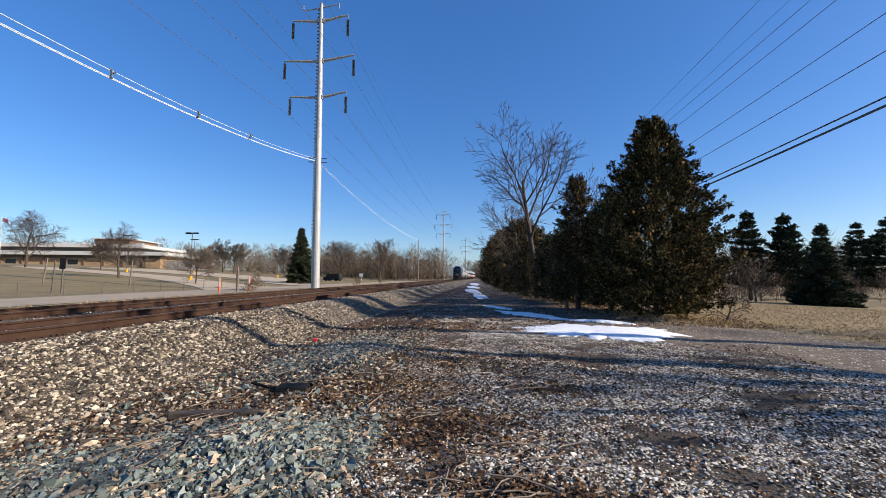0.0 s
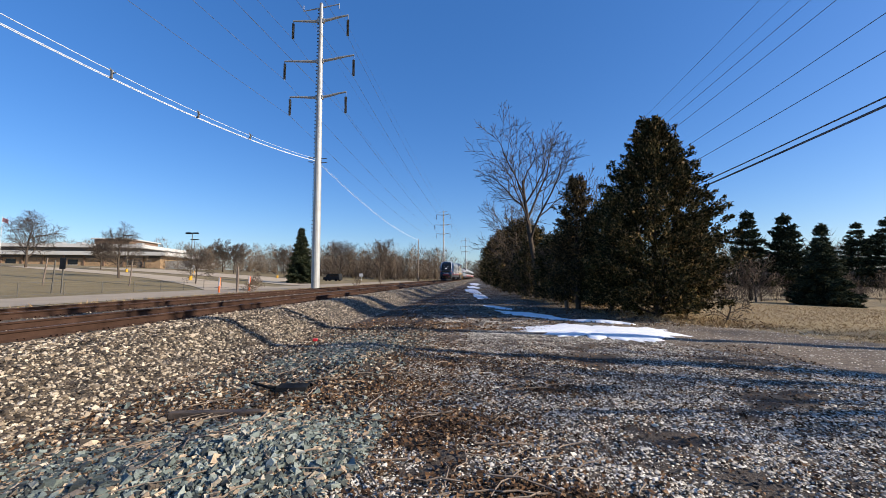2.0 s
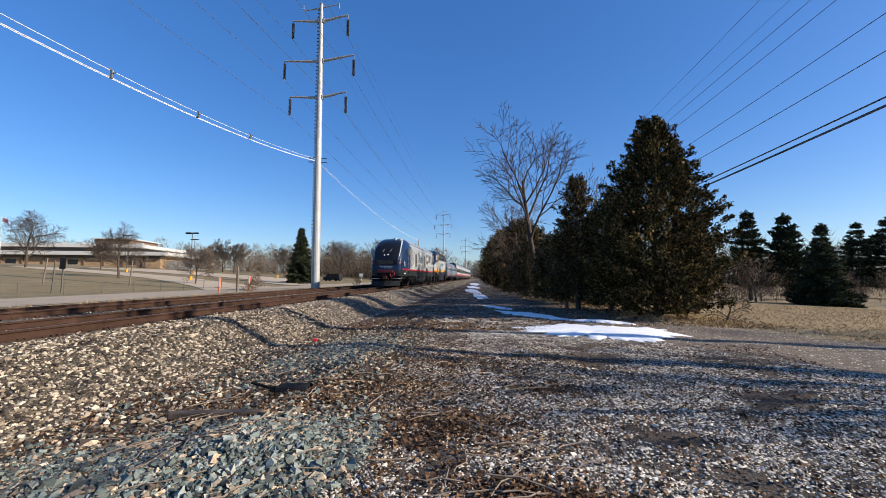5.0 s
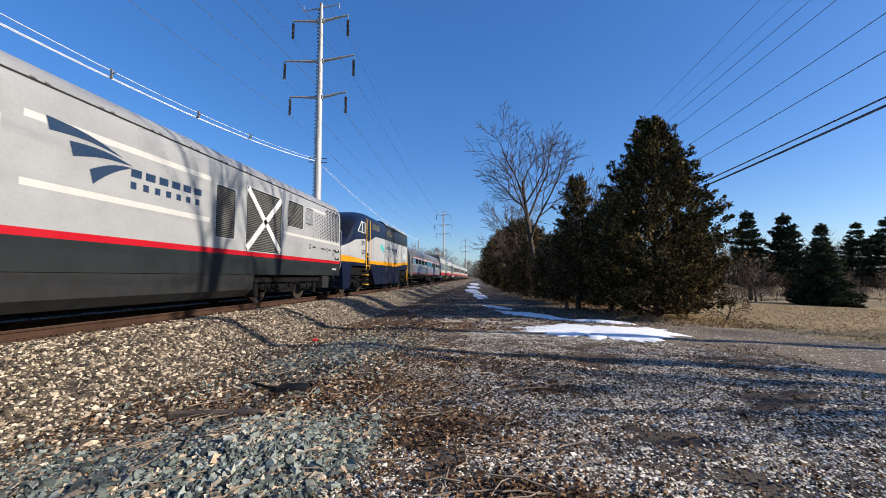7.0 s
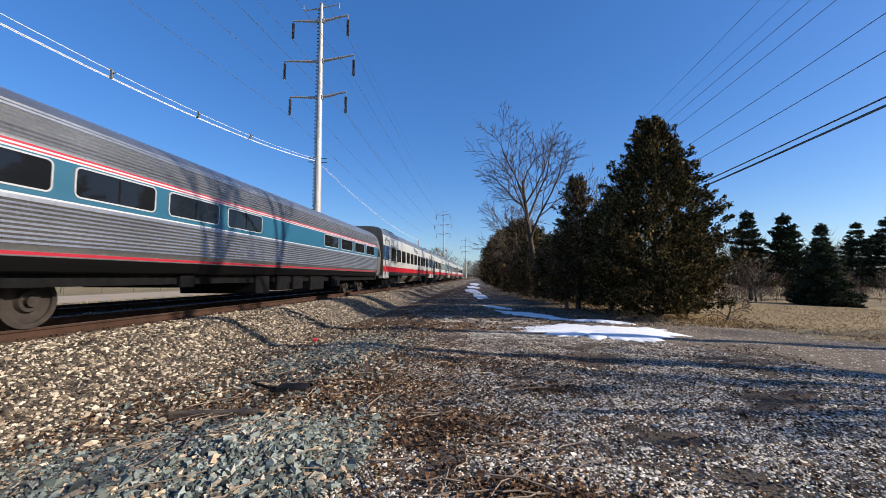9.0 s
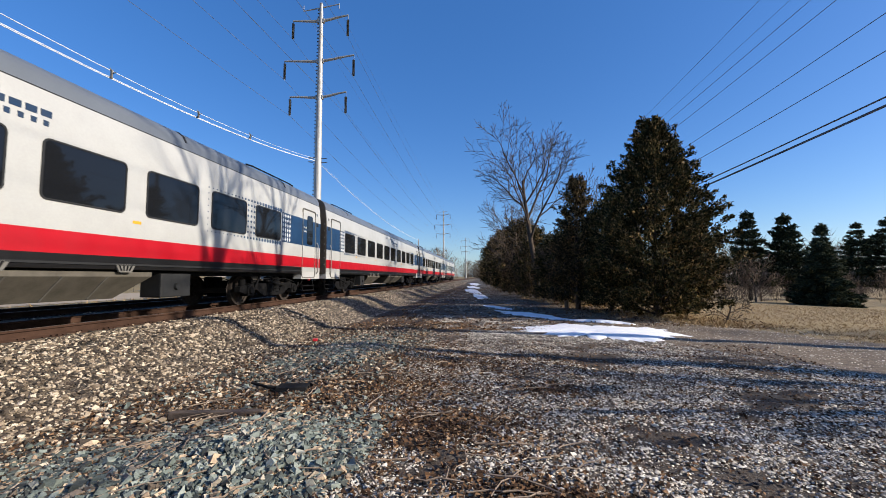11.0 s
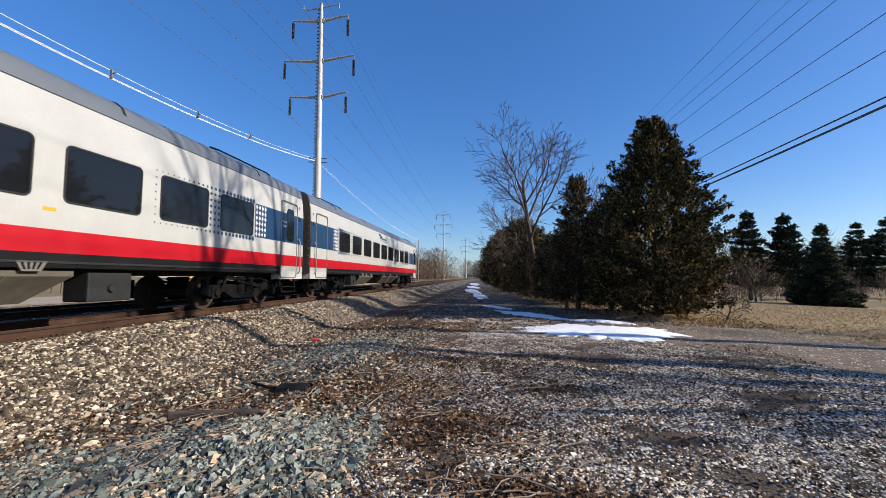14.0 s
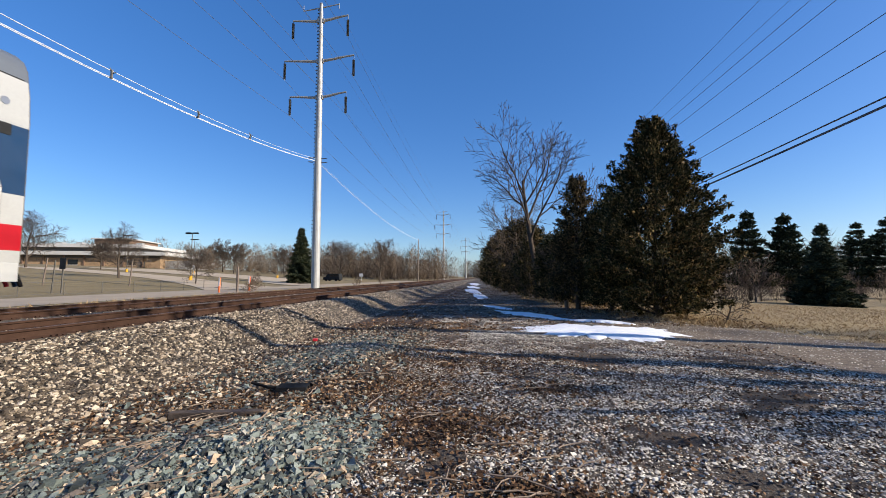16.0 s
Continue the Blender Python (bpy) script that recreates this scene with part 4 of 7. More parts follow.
    for zz in (1.7, 2.05):
        bm = bmesh.new()
        for s in (1, -1):
            tube(bm, [(s * X, 20.85, zz + 0.12), (s * (X + 0.05), 20.85, zz), (s * (X + 0.05), 21.25, zz), (s * X, 21.25, zz + 0.12)], 0.018, 6)
        part("grab_iron", bm, BLACK, root)
    for k in range(15):
        yy = 4.6 + k * 1.15
        for s in (1, -1):
            for d in (0, 0.22):
                bm = bmesh.new()
                prism(bm, [(s * 1.38, 3.985), (s * 1.45, 3.985), (s * 1.39, 4.05)], yy + d, yy + d + 0.08)
                part("roof_lug", bm, VENT, root)
    bm = bmesh.new()
    for s in (1, -1):
        box(bm, *sorted((s * 1.405, s * 1.455)), 3.7, 21.45, 3.945, 3.975)
    part("gutter", bm, DARK, root)
    for y, w in ((1.9, 0.12), (2.2, 0.1)):
        bm = bmesh.new()
        rod(bm, (0.35 if y < 2 else 0.75, y + 0.6, 4.0), (0.35 if y < 2 else 0.75, y + 0.6, 4.45), w, w * 0.8, 10)
        part("antenna", bm, SILVER, root, "white roof antenna dome")
    for y in (4.7, 17.1):
        bogie(root, y, 3.0, 0.54, BLACK, heavy=True)
    bm = bmesh.new()
    prism(bm, [(-1.2, 0.3), (1.2, 0.3), (1.44, 0.5), (1.48, 0.98), (-1.48, 0.98), (-1.44, 0.5)], 7.4, 14.3)
    part("fuel_tank", bm, DARK, root, "dark grey fuel tank")
    bm = bmesh.new()
    box(bm, -1.3, 1.3, 0.5, 21.4, 0.7, 0.96)
    part("underframe", bm, BLACK, root)
    for s in (1, -1):
        bm = bmesh.new()
        box(bm, *sorted((s * 1.1, s * 1.45)), 19.6, 20.3, 0.4, 0.95, 0.03)
        part("equipment_box", bm, DARK, root)
    coupler(root, 21.5, 1, BLACK)
    # the flat face stands back from the coupler line
    back = {"display": 0.38, "front_mask": 0.38, "nose_mark": 0.38, "nose_logo": 0.38, "pilot": 0.38, "buffer_cover": 0.38, "buffer_beam": 0.38,
            "air_hose": 0.38, "snow_plough": 0.38, "uncoupling_lever": 0.38, "headlight": 0.2}
    for ob in root.children:
        ob.data.transform(Matrix.Translation((0, back.get(ob.name.split(".")[0], 0.0), 0)))
    for ob in glass.children:
        ob.data.transform(Matrix.Translation((0, 0.2, 0.12)))
    return root


def f59_paint():
    m = Nodes("navy_white_gold_livery", 0.35)
    m.b.inputs["Specular IOR Level"].default_value = 0.25
    y, z = m.axis(1), m.axis(2)
    navy, white, gold, black = (0.0055, 0.0095, 0.028), (0.345, 0.355, 0.36), (0.58, 0.25, 0.008), (0.016, 0.017, 0.019)
    rise = m.math("MULTIPLY", m.step(y, 12.0, 16.0), 0.28)
    bulge = m.ramp(m.math("DIVIDE", y, 17.0), [(0.0, 0.25), (0.25, 0.08), (0.68, 0.2), (0.85, 0.13), (1.0, 0.10)])
    low = m.math("ADD", 1.68, m.math("MULTIPLY", rise, 1.0))
    high = m.math("ADD", low, m.math("ADD", 0.09, bulge))
    top = m.ramp(m.math("DIVIDE", y, 17.0), [(0.0, 0.45), (0.12, 0.58), (0.22, 0.62), (0.27, 0.6), (0.36, 0.69), (0.5, 0.70), (1.0, 0.71)])
    top = m.math("MULTIPLY", top, 5.0)
    c = m.mix(m.step(m.math("SUBTRACT", z, low), 0.0, 0.008), navy, gold)
    c = m.mix(m.step(m.math("SUBTRACT", z, high), 0.0, 0.008), c, white)
    upper = m.mix(m.step(m.math("ADD", y, m.math("MULTIPLY", z, 0.5)), 10.6, 10.7), navy, black)
    c = m.mix(m.step(m.math("SUBTRACT", z, top), 0.0, 0.01), c, upper)
    c = m.mix(m.math("MULTIPLY", m.step(z, 4.66, 4.67), m.step(y, 8.6, 8.7)), c, (0.2, 0.2, 0.2))
    grime = m.ramp(m.math("ADD", m.math("MULTIPLY", m.noise(1.1, 5), 0.6), m.math("MULTIPLY", m.noise(20, 3), 0.4)), [(0.35, 0.75), (0.65, 1.0)])
    m.color(m.mix(1.0, c, grime, "MULTIPLY"))
    return m.mat


TEAL = worn("teal_mark", (0.05, 0.36, 0.38), 0.4, 0, 5, 0.1)
GLOBE = worn("pale_blue_globe", (0.42, 0.52, 0.58), 0.4, 0, 1.6, 0.3)


def f59():
    root = thing("second_locomotive", pose(0, 0, 0), "navy, white and gold streamlined diesel locomotive", "locomotive", "cars of the train")
    X = 1.5
    livery = f59_paint()
    ys = sorted([r[0] for r in NOSE_B[:-1]] + [0.2, 0.6, 1.2, 1.7, 2.3, 2.9, 16.9])
    put("body", shell(NOSE_B, livery, ys, z0=1.5), root, "navy roof, white side and gold stripe")
    # skirts with slanted ends
    for pts in ([(0.25, 0.3), (1.2, 0.3), (1.5, 1.52), (0.1, 1.52)], [(6.15, 0.4), (13.2, 0.4), (13.7, 1.52), (5.0, 1.52), (5.7, 0.9)]):
        bm = bmesh.new()
        slab(bm, pts, -1.49, 1.49)
        part("skirt", bm, livery, root, "navy side skirt")
    for s in (1, -1):
        for k in range(3):
            bm = bmesh.new()
            box(bm, *sorted((s * 1.48, s * 1.5)), 6.3, 13.2, 0.62 + k * 0.2, 0.625 + k * 0.2)
            part("skirt_seam", bm, BLACK, root)
        for yy, zz, w, mat in ((9.2, 1.35, 0.14, BLACK), (10.2, 1.0, 0.09, HOSE_RED), (7.7, 0.95, 0.18, BLACK), (9.1, 1.55, 0.1, PAINT_WHITE), (12.3, 1.3, 0.1, BLACK), (12.6, 1.3, 0.1, BLACK)):
            bm = bmesh.new()
            slab(bm, rounded(yy, yy + w, zz - w * 0.6, zz + w * 0.6, 0.03), s * 1.47, s * 1.498)
            part("filler_cap", bm, mat, root)
    bm = bmesh.new()
    box(bm, -1.3, 1.3, 1.3, 16.7, 1.0, 1.5)
    part("underframe", bm, BLACK, root)
    cells = []
    for i in range(9):
        t = i / 8
        cells.append([(1.25 + 1.15 * t, 0.66 + 0.68 * j / 14) for j in range(15)])
    put("windscreen", shell_patch(NOSE_B, GLASS, cells, "windscreen", 0.015, 1.5), root, "dark raked windscreen")
    for s in (1, -1):
        bm = bmesh.new()
        slab(bm, [(2.5, 3.45), (3.75, 3.45), (3.75, 4.0), (3.1, 4.0)], s * 1.38, s * (X + 0.006))
        w = part("cab_window", bm, GLASS, root)
        bm = bmesh.new()
        for a, b in (((2.47, 3.43), (3.78, 3.43)), ((3.78, 3.43), (3.78, 4.03)), ((3.78, 4.03), (3.08, 4.03)), ((3.08, 4.03), (2.47, 3.43)), ((3.2, 3.43), (3.2, 4.03))):
            rod(bm, (s * X, a[0], a[1]), (s * X, b[0], b[1]), 0.03, 0.03, 6)
        part("window_frame", bm, PAINT_WHITE, w)
        bm = bmesh.new()
        ring(bm, rounded(3.98, 4.56, 2.35, 4.15, 0.06), rounded(4.0, 4.54, 2.37, 4.13, 0.05), s * (X - 0.03), s * (X + 0.012))
        d = part("cab_door", bm, PAINT_BLUE, root)
        bm = bmesh.new()
        slab(bm, rounded(4.08, 4.46, 3.3, 3.98, 0.07), s * (X - 0.03), s * (X + 0.006))
        part("door_window", bm, GLASS, d)
        bm = bmesh.new()
        box(bm, *sorted((s * 1.2, s * (X + 0.005))), 3.98, 4.58, 1.52, 2.3)
        well = part("step_well", bm, BLACK, root)
        for k in range(7):
            bm = bmesh.new()
            box(bm, *sorted((s * 1.25, s * (X + 0.03))), 3.96, 4.6, 0.42 + k * 0.28, 0.47 + k * 0.28)
            part("step", bm, YELLOW if k % 2 == 0 else DARK, well, "yellow-edged cab step")
        # seams, panels and the rear ladder
        for yy in (5.2, 5.6, 6.0, 6.5, 7.0, 8.6, 11.8, 14.2, 15.0, 15.6):
            bm = bmesh.new()
            box(bm, *sorted((s * (X - 0.01), s * (X + 0.006))), yy, yy + 0.018, 1.95, 3.4)
            part("panel_seam", bm, VENT, root)
        bm = bmesh.new()
        tube(bm, [(s * 1.42, 17.0, 0.5), (s * 1.42, 17.0, 2.85), (s * 1.42, 17.45, 2.75), (s * 1.42, 17.45, 0.5)], 0.025, 8)
        lad = part("rear_ladder", bm, YELLOW, root, "yellow rear ladder")
        for k in range(5):
            bm = bmesh.new()
            box(bm, *sorted((s * 1.2, s * 1.44)), 16.9, 17.5, 0.5 + k * 0.36, 0.54 + k * 0.36)
            part("rung", bm, YELLOW if k % 2 else BLACK, lad)
    for yy in (3.92, 4.64):
        upright_rail(root, yy, 1.3, 4.3, X, YELLOW, "yellow grab rail beside the cab door", r=0.026)
    louvre(root, 5.35, 7.1, 3.82, 4.28, X - 0.012, VENT, 22, True, "upright slatted grille", frame_mat=DARK)
    louvre(root, 9.2, 11.0, 3.78, 4.34, X - 0.012, VENT, 30, True, "black radiator opening with upright slats", frame_mat=DARK)
    louvre(root, 3.2, 3.95, 2.2, 2.45, X, SILVER, 6, True, "small pale louvre")
    lettering("2007", 0.33, LOGO_BLUE, root, "road_number", 3.1, 2.72, X + 0.004)
    bars(root, "name_mark", 8.55, 10.35, 2.80, 3.06, 6, LOGO_BLUE, X + 0.002, "dark lettering bars on the white side", 0.45)
    bars(root, "name_mark", 10.65, 12.6, 2.80, 3.06, 9, LOGO_BLUE, X + 0.002, "dark lettering bars on the white side", 0.5)
    for s in (1, -1):
        bm = bmesh.new()
        slab(bm, [(7.45, 3.12), (8.05, 3.1), (8.12, 2.92), (8.36, 2.9), (8.3, 2.55), (8.0, 2.55), (7.95, 2.72), (7.42, 2.74)], s * (X - 0.01), s * (X + 0.005))
        part("logo", bm, TEAL, root, "bright teal travel mark")
        bm = bmesh.new()
        slab(bm, [(15.45 + 0.62 * math.cos(radians(a)), 2.35 + 0.62 * math.sin(radians(a))) for a in range(0, 181, 12)], s * (X - 0.01), s * (X + 0.003))
        part("globe_mark", bm, GLOBE, root, "faded pale blue globe")
    lettering("repower", 0.34, PAINT_WHITE, root, "slogan", 13.85, 2.5, X + 0.006, 0.005, "white outlined word on the side")
    # roof gear: stepped radiator hump with ribs
    bm = bmesh.new()
    prism(bm, [(-1.47, 3.7), (1.47, 3.7), (1.47, 4.5), (1.40, 4.65), (1.2, 4.82), (0.9, 4.9), (-0.9, 4.9), (-1.2, 4.82), (-1.40, 4.65), (-1.47, 4.5)], 8.9, 16.88)
    part("radiator_hood", bm, DARK, root, "dark radiator hood")
    bm = bmesh.new()
    for s in (1, -1):
        for k in range(7):
            rod(bm, (s * (1.41 - k * 0.035), 11.4, 4.655 + k * 0.0295), (s * (1.41 - k * 0.035), 16.86, 4.655 + k * 0.0295), 0.014, 0.014, 5)
    tagged(part("roof_fluting", bm, SILVER, root, "pale fluted roof edge"), kind="stuff")
    bm = bmesh.new()
    prism(bm, [(-1.43, 4.62), (1.43, 4.62), (1.22, 4.832), (0.9, 4.912), (-0.9, 4.912), (-1.22, 4.832)], 9.0, 13.4)
    part("hood_top", bm, SILVER, root, "weathered pale grey hood top")
    bars(root, "service_line", 8.5, 12.3, 2.66, 2.71, 26, VENT, X + 0.002, "small grey lettering bars under the name", 0.4)
    for yy, zz in ((9.0, 1.42), (9.25, 1.42), (9.02, 1.28), (10.2, 1.12), (10.18, 0.86), (8.25, 0.84), (11.9, 1.3), (12.1, 1.3), (8.9, 0.52), (9.2, 0.52)):
        bm = bmesh.new()
        box(bm, X - 0.02, X + 0.003, yy, yy + 0.13, zz, zz + 0.06)
        part("stencil", bm, VENT, root, "small white stencil mark")
    for yy in (8.75, 9.12, 11.1, 11.35, 11.6):
        for s in (1, -1):
            bm = bmesh.new()
            box(bm, *sorted((s * (X - 0.02), s * (X + 0.004))), yy, yy + 0.02, 3.42, 4.5)
            part("panel_seam", bm, BLACK, root)
    for yy in (10.8, 12.4, 14.35, 16.0):
        bm = bmesh.new()
        prism(bm, [(-1.485, 3.9), (1.485, 3.9), (1.485, 4.51), (1.415, 4.665), (1.21, 4.837), (0.9, 4.92), (-0.9, 4.92), (-1.21, 4.837), (-1.415, 4.665), (-1.485, 4.51)], yy, yy + 0.06)
        part("hood_rib", bm, VENT, root)
    for y in (3.35, 14.9):
        bogie(root, y, 2.75, 0.54, BLACK, heavy=True)
    coupler(root, 0.1, -1, BLACK)
    coupler(root, 16.9, 1, BLACK)
    return root


def fluted(pts, z0, z1, step, depth):
    """The outline pts with small ridges between two heights."""
    out = [p for p in pts if p[1] < z0]
    z, k = z0, 0
    tab = [(q[1], q[0]) for q in pts]
    while z <= z1:
        out.append((lerp(tab, z) + (depth if k % 2 else 0.0), z))
        z += step
        k += 1
    return out + [p for p in pts if p[1] > z1]


A_HALF = [(1.25, 0.92), (1.42, 0.96), (1.5, 1.2), (1.55, 1.7), (1.565, 2.1), (1.55, 2.5), (1.51, 2.85), (1.45, 3.15), (1.35, 3.44), (1.18, 3.68), (0.85, 3.88), (0.4, 3.96), (0, 3.98)]
DOOR_STEEL = worn("brushed_door_steel", (0.20, 0.197, 0.19), 0.5, 0.7, 1.2, 0.3)
A_BLUE = (0.012, 0.075, 0.125)


def amfleet():
    root = thing("stainless_coach", pose(0, 0, 0), "fluted stainless steel coach with a blue window band", "railway coach", "cars of the train")
    m = Nodes("fluted_stainless", 0.42, 0.9)
    y, z = m.axis(1), m.axis(2)
    mid = between(m, y, 1.5, 24.9)
    c = m.ramp(m.math("ADD", m.math("MULTIPLY", m.noise(0.8, 5), 0.6), m.math("MULTIPLY", m.noise(14, 3), 0.4)), [(0.3, (0.26, 0.262, 0.265)), (0.7, (0.44, 0.445, 0.45))])
    band = m.math("MULTIPLY", between(m, z, 2.12, 2.80), mid)
    c = m.mix(band, c, A_BLUE)
    stripes = m.math("MULTIPLY", mid, m.math("MAXIMUM", between(m, z, 2.82, 2.855), m.math("MAXIMUM", between(m, z, 2.885, 2.92), between(m, z, 1.21, 1.26))))
    c = m.mix(stripes, c, (0.33, 0.02, 0.035))
    pale = m.math("MULTIPLY", mid, m.math("MAXIMUM", between(m, z, 2.857, 2.882), m.math("MAXIMUM", between(m, z, 2.80, 2.82), between(m, z, 2.10, 2.12))))
    c = m.mix(pale, c, (0.42, 0.42, 0.42))
    c = m.mix(m.step(z, 1.19, 1.18), c, (0.02, 0.02, 0.02))
    m.color(c)
    paintm = m.math("MAXIMUM", band, m.math("MAXIMUM", stripes, pale))
    m.link(m.math("MULTIPLY", m.math("SUBTRACT", 1.0, paintm), 0.92), m.b.inputs["Metallic"])
    half = fluted(A_HALF, 1.34, 2.06, 0.036, 0.022)
    half = [p for p in half if p[1] < 2.95] + [p for p in fluted(A_HALF, 2.96, 3.62, 0.036, 0.022) if p[1] >= 2.95]
    rings = sweep(half, 0.42, 25.55, [(0.7, 1.0, 1.0), (25.27, 1.0, 1.0)])
    for k in (0, -1):
        rings[k] = [(x * 0.97, y, 2.3 + (z - 2.3) * 0.98) for x, y, z in rings[k]]
    me = loft(rings, m.mat, "body", smooth=False)
    put("body", me, root, "fluted stainless steel shell")
    win = [(3.15, 4.8)] + [(5.2 + 2.05 * k, 6.85 + 2.05 * k) for k in range(3)] + [(15.95 + 2.07 * k, 17.6 + 2.07 * k) for k in range(4)]
    panes(root, "window", win, 1.552, GLASS, 2.24, 2.73, 0.08, 0.018, SILVER, 0.028)
    for a, b in win:
        for s in (1, -1):
            bm = bmesh.new()
            box(bm, *sorted((s * 1.55, s * 1.568)), (a + b) / 2 - 0.02, (a + b) / 2 + 0.02, 2.27, 2.69)
            part("mullion", bm, BLACK, root)
    lettering("Businessclass", 0.15, PAINT_WHITE, root, "class_name", 1.75, 2.52, 1.556)
    lettering("48177", 0.19, PAINT_WHITE, root, "road_number", 2.6, 2.18, 1.57)
    bm = bmesh.new()
    rod(bm, (1.52, 1.8, 2.3), (1.572, 1.8, 2.3), 0.07, 0.07, 14)
    part("round_emblem", bm, PAINT_WHITE, root, "small round white emblem")
    for yy in (1.9, 3.0):
        bm = bmesh.new()
        slab(bm, rounded(yy, yy + 0.55, 3.34, 3.54, 0.06), 1.2, 1.42)
        part("roof_intake", bm, STEEL, root, "small rounded intake on the roof shoulder")
    def curved_panel(name, y0, y1, z0, z1, out, mat, parent, side, label=""):
        """A skin that lies over the curved side between two heights."""
        tab = [(q[1], q[0]) for q in A_HALF]
        zs = [z0 + (z1 - z0) * i / 14 for i in range(15)]
        verts, faces = [], []
        for yy in (y0, y1):
            verts += [(side * (lerp(tab, zz) + out), yy, zz) for zz in zs] + [(side * (lerp(tab, zz) - 0.06), yy, zz) for zz in zs[::-1]]
        faces = [(i, (i + 1) % 30, 30 + (i + 1) % 30, 30 + i) for i in range(30)]
        faces += [(i, i + 1, 28 - i, 29 - i) for i in range(14)] + [(30 + i, 30 + 29 - i, 30 + 28 - i, 31 + i) for i in range(14)]
        ob = put(name, mesh_of(name, verts, faces, mat, False), parent, label)
        nb = bmesh.new()
        nb.from_mesh(ob.data)
        bmesh.ops.recalc_face_normals(nb, faces=nb.faces)
        nb.to_mesh(ob.data)
        nb.free()
        return ob
    for a, b, wa in ((0.72, 1.46, 0.92), (24.62, 25.22, 24.74)):
        for s in (1, -1):
            d = curved_panel("door", a, b, 1.0, 3.2, 0.03, DOOR_STEEL, root, s, "plain stainless end door")
            curved_panel("door_window", wa, wa + 0.36, 2.2, 2.72, 0.036, GLASS, d, s)
            curved_panel("door_post", b, b + 0.05, 0.98, 3.3, 0.05, STEEL, d, s)
    for y, o in ((0.42, -1), (25.55, 1)):
        bm = bmesh.new()
        box(bm, -0.6, 0.6, min(y, y + o * 0.3), max(y, y + o * 0.3), 0.95, 3.2, 0.05)
        part("gangway", bm, RUBBER, root, "black rubber gangway")
        coupler(root, y, o, BLACK)
    bm = bmesh.new()
    box(bm, -1.2, 1.2, 0.6, 25.3, 0.7, 0.95)
    part("underframe", bm, BLACK, root)
    for a, b, z0 in ((8.0, 8.5, 0.62), (11.2, 12.0, 0.35), (12.5, 13.4, 0.42), (13.7, 14.5, 0.42), (15.2, 16.6, 0.35), (17.4, 18.6, 0.42)):
        bm = bmesh.new()
        box(bm, -1.3, 1.3, a, b, z0, 0.93, 0.04)
        part("equipment_box", bm, BLACK, root)
    for y in (3.95, 22.0):
        bogie(root, y, 2.5, 0.457, BLACK, side=0.46)
    for yy in (1.0, 6, 11, 16, 21, 24.5):
        bm = bmesh.new()
        box(bm, -0.4, 0.4, yy, yy + 0.9, 3.92, 4.03, 0.04)
        part("roof_vent", bm, STEEL, root)
    return root


PITCH = [("charger", 0.0), ("f59", 21.8), ("amf", 39.68)] + [("v", 65.68 + 25.91 * i) for i in range(4)]
TRAIN = [charger(), f59(), amfleet()]
V_LABEL = "white coach with red stripe, blue ends and dark windows"
TRAIN.append(venture(V_LABEL, 2.72, 10, 2.6, 22.28, 12.55))
for i in range(2):
    c = copy_thing(TRAIN[-1], pose(0, 0, 0))
    TRAIN.append(c)
    axles = [o for o in c.children_recursive if o.name.startswith("wheelset")]
    for o in axles:
        WHEELS.append((o, 0.457, o.location.y, 0.457))
TRAIN.append(venture(V_LABEL, 3.56, 9, 3.42, 21.13, 10.95))


def front_at(t):
    """Where the train's front end is at t seconds."""
    u = t - 11.0
    return -52.91 - 17.9 * u + 0.0283 * u * u - 21.8 - 0.1 * min(1.0, max(0.0, (t - 9.2) / 2.1))


def motions():
    times = [i * 0.5 for i in range(33)]
    for ob, (_, off) in zip(TRAIN, PITCH):
        walk(ob, [(t, pose(TRACK_X, front_at(t) + off, RAIL + 0.002)) for t in times])
    steps = [i / FPS for i in range(481)]
    for ob, r, y, z in WHEELS:
        walk(ob, [(t, pose(0, y, z, math.degrees((front_at(0) - front_at(t)) / r) % 360.0)) for t in steps])

# ---- power line ----
INSUL = worn("grey_insulator", (0.05, 0.055, 0.06), 0.4, 0, 9, 0.2)
WIRE = worn("aluminium_wire", (0.12, 0.12, 0.125), 0.5, 0.4, 9, 0.2)
ARMS = [(21.6, 3.5, 3.1), (25.85, 4.25, 3.95), (30.6, 3.35, 3.2)]


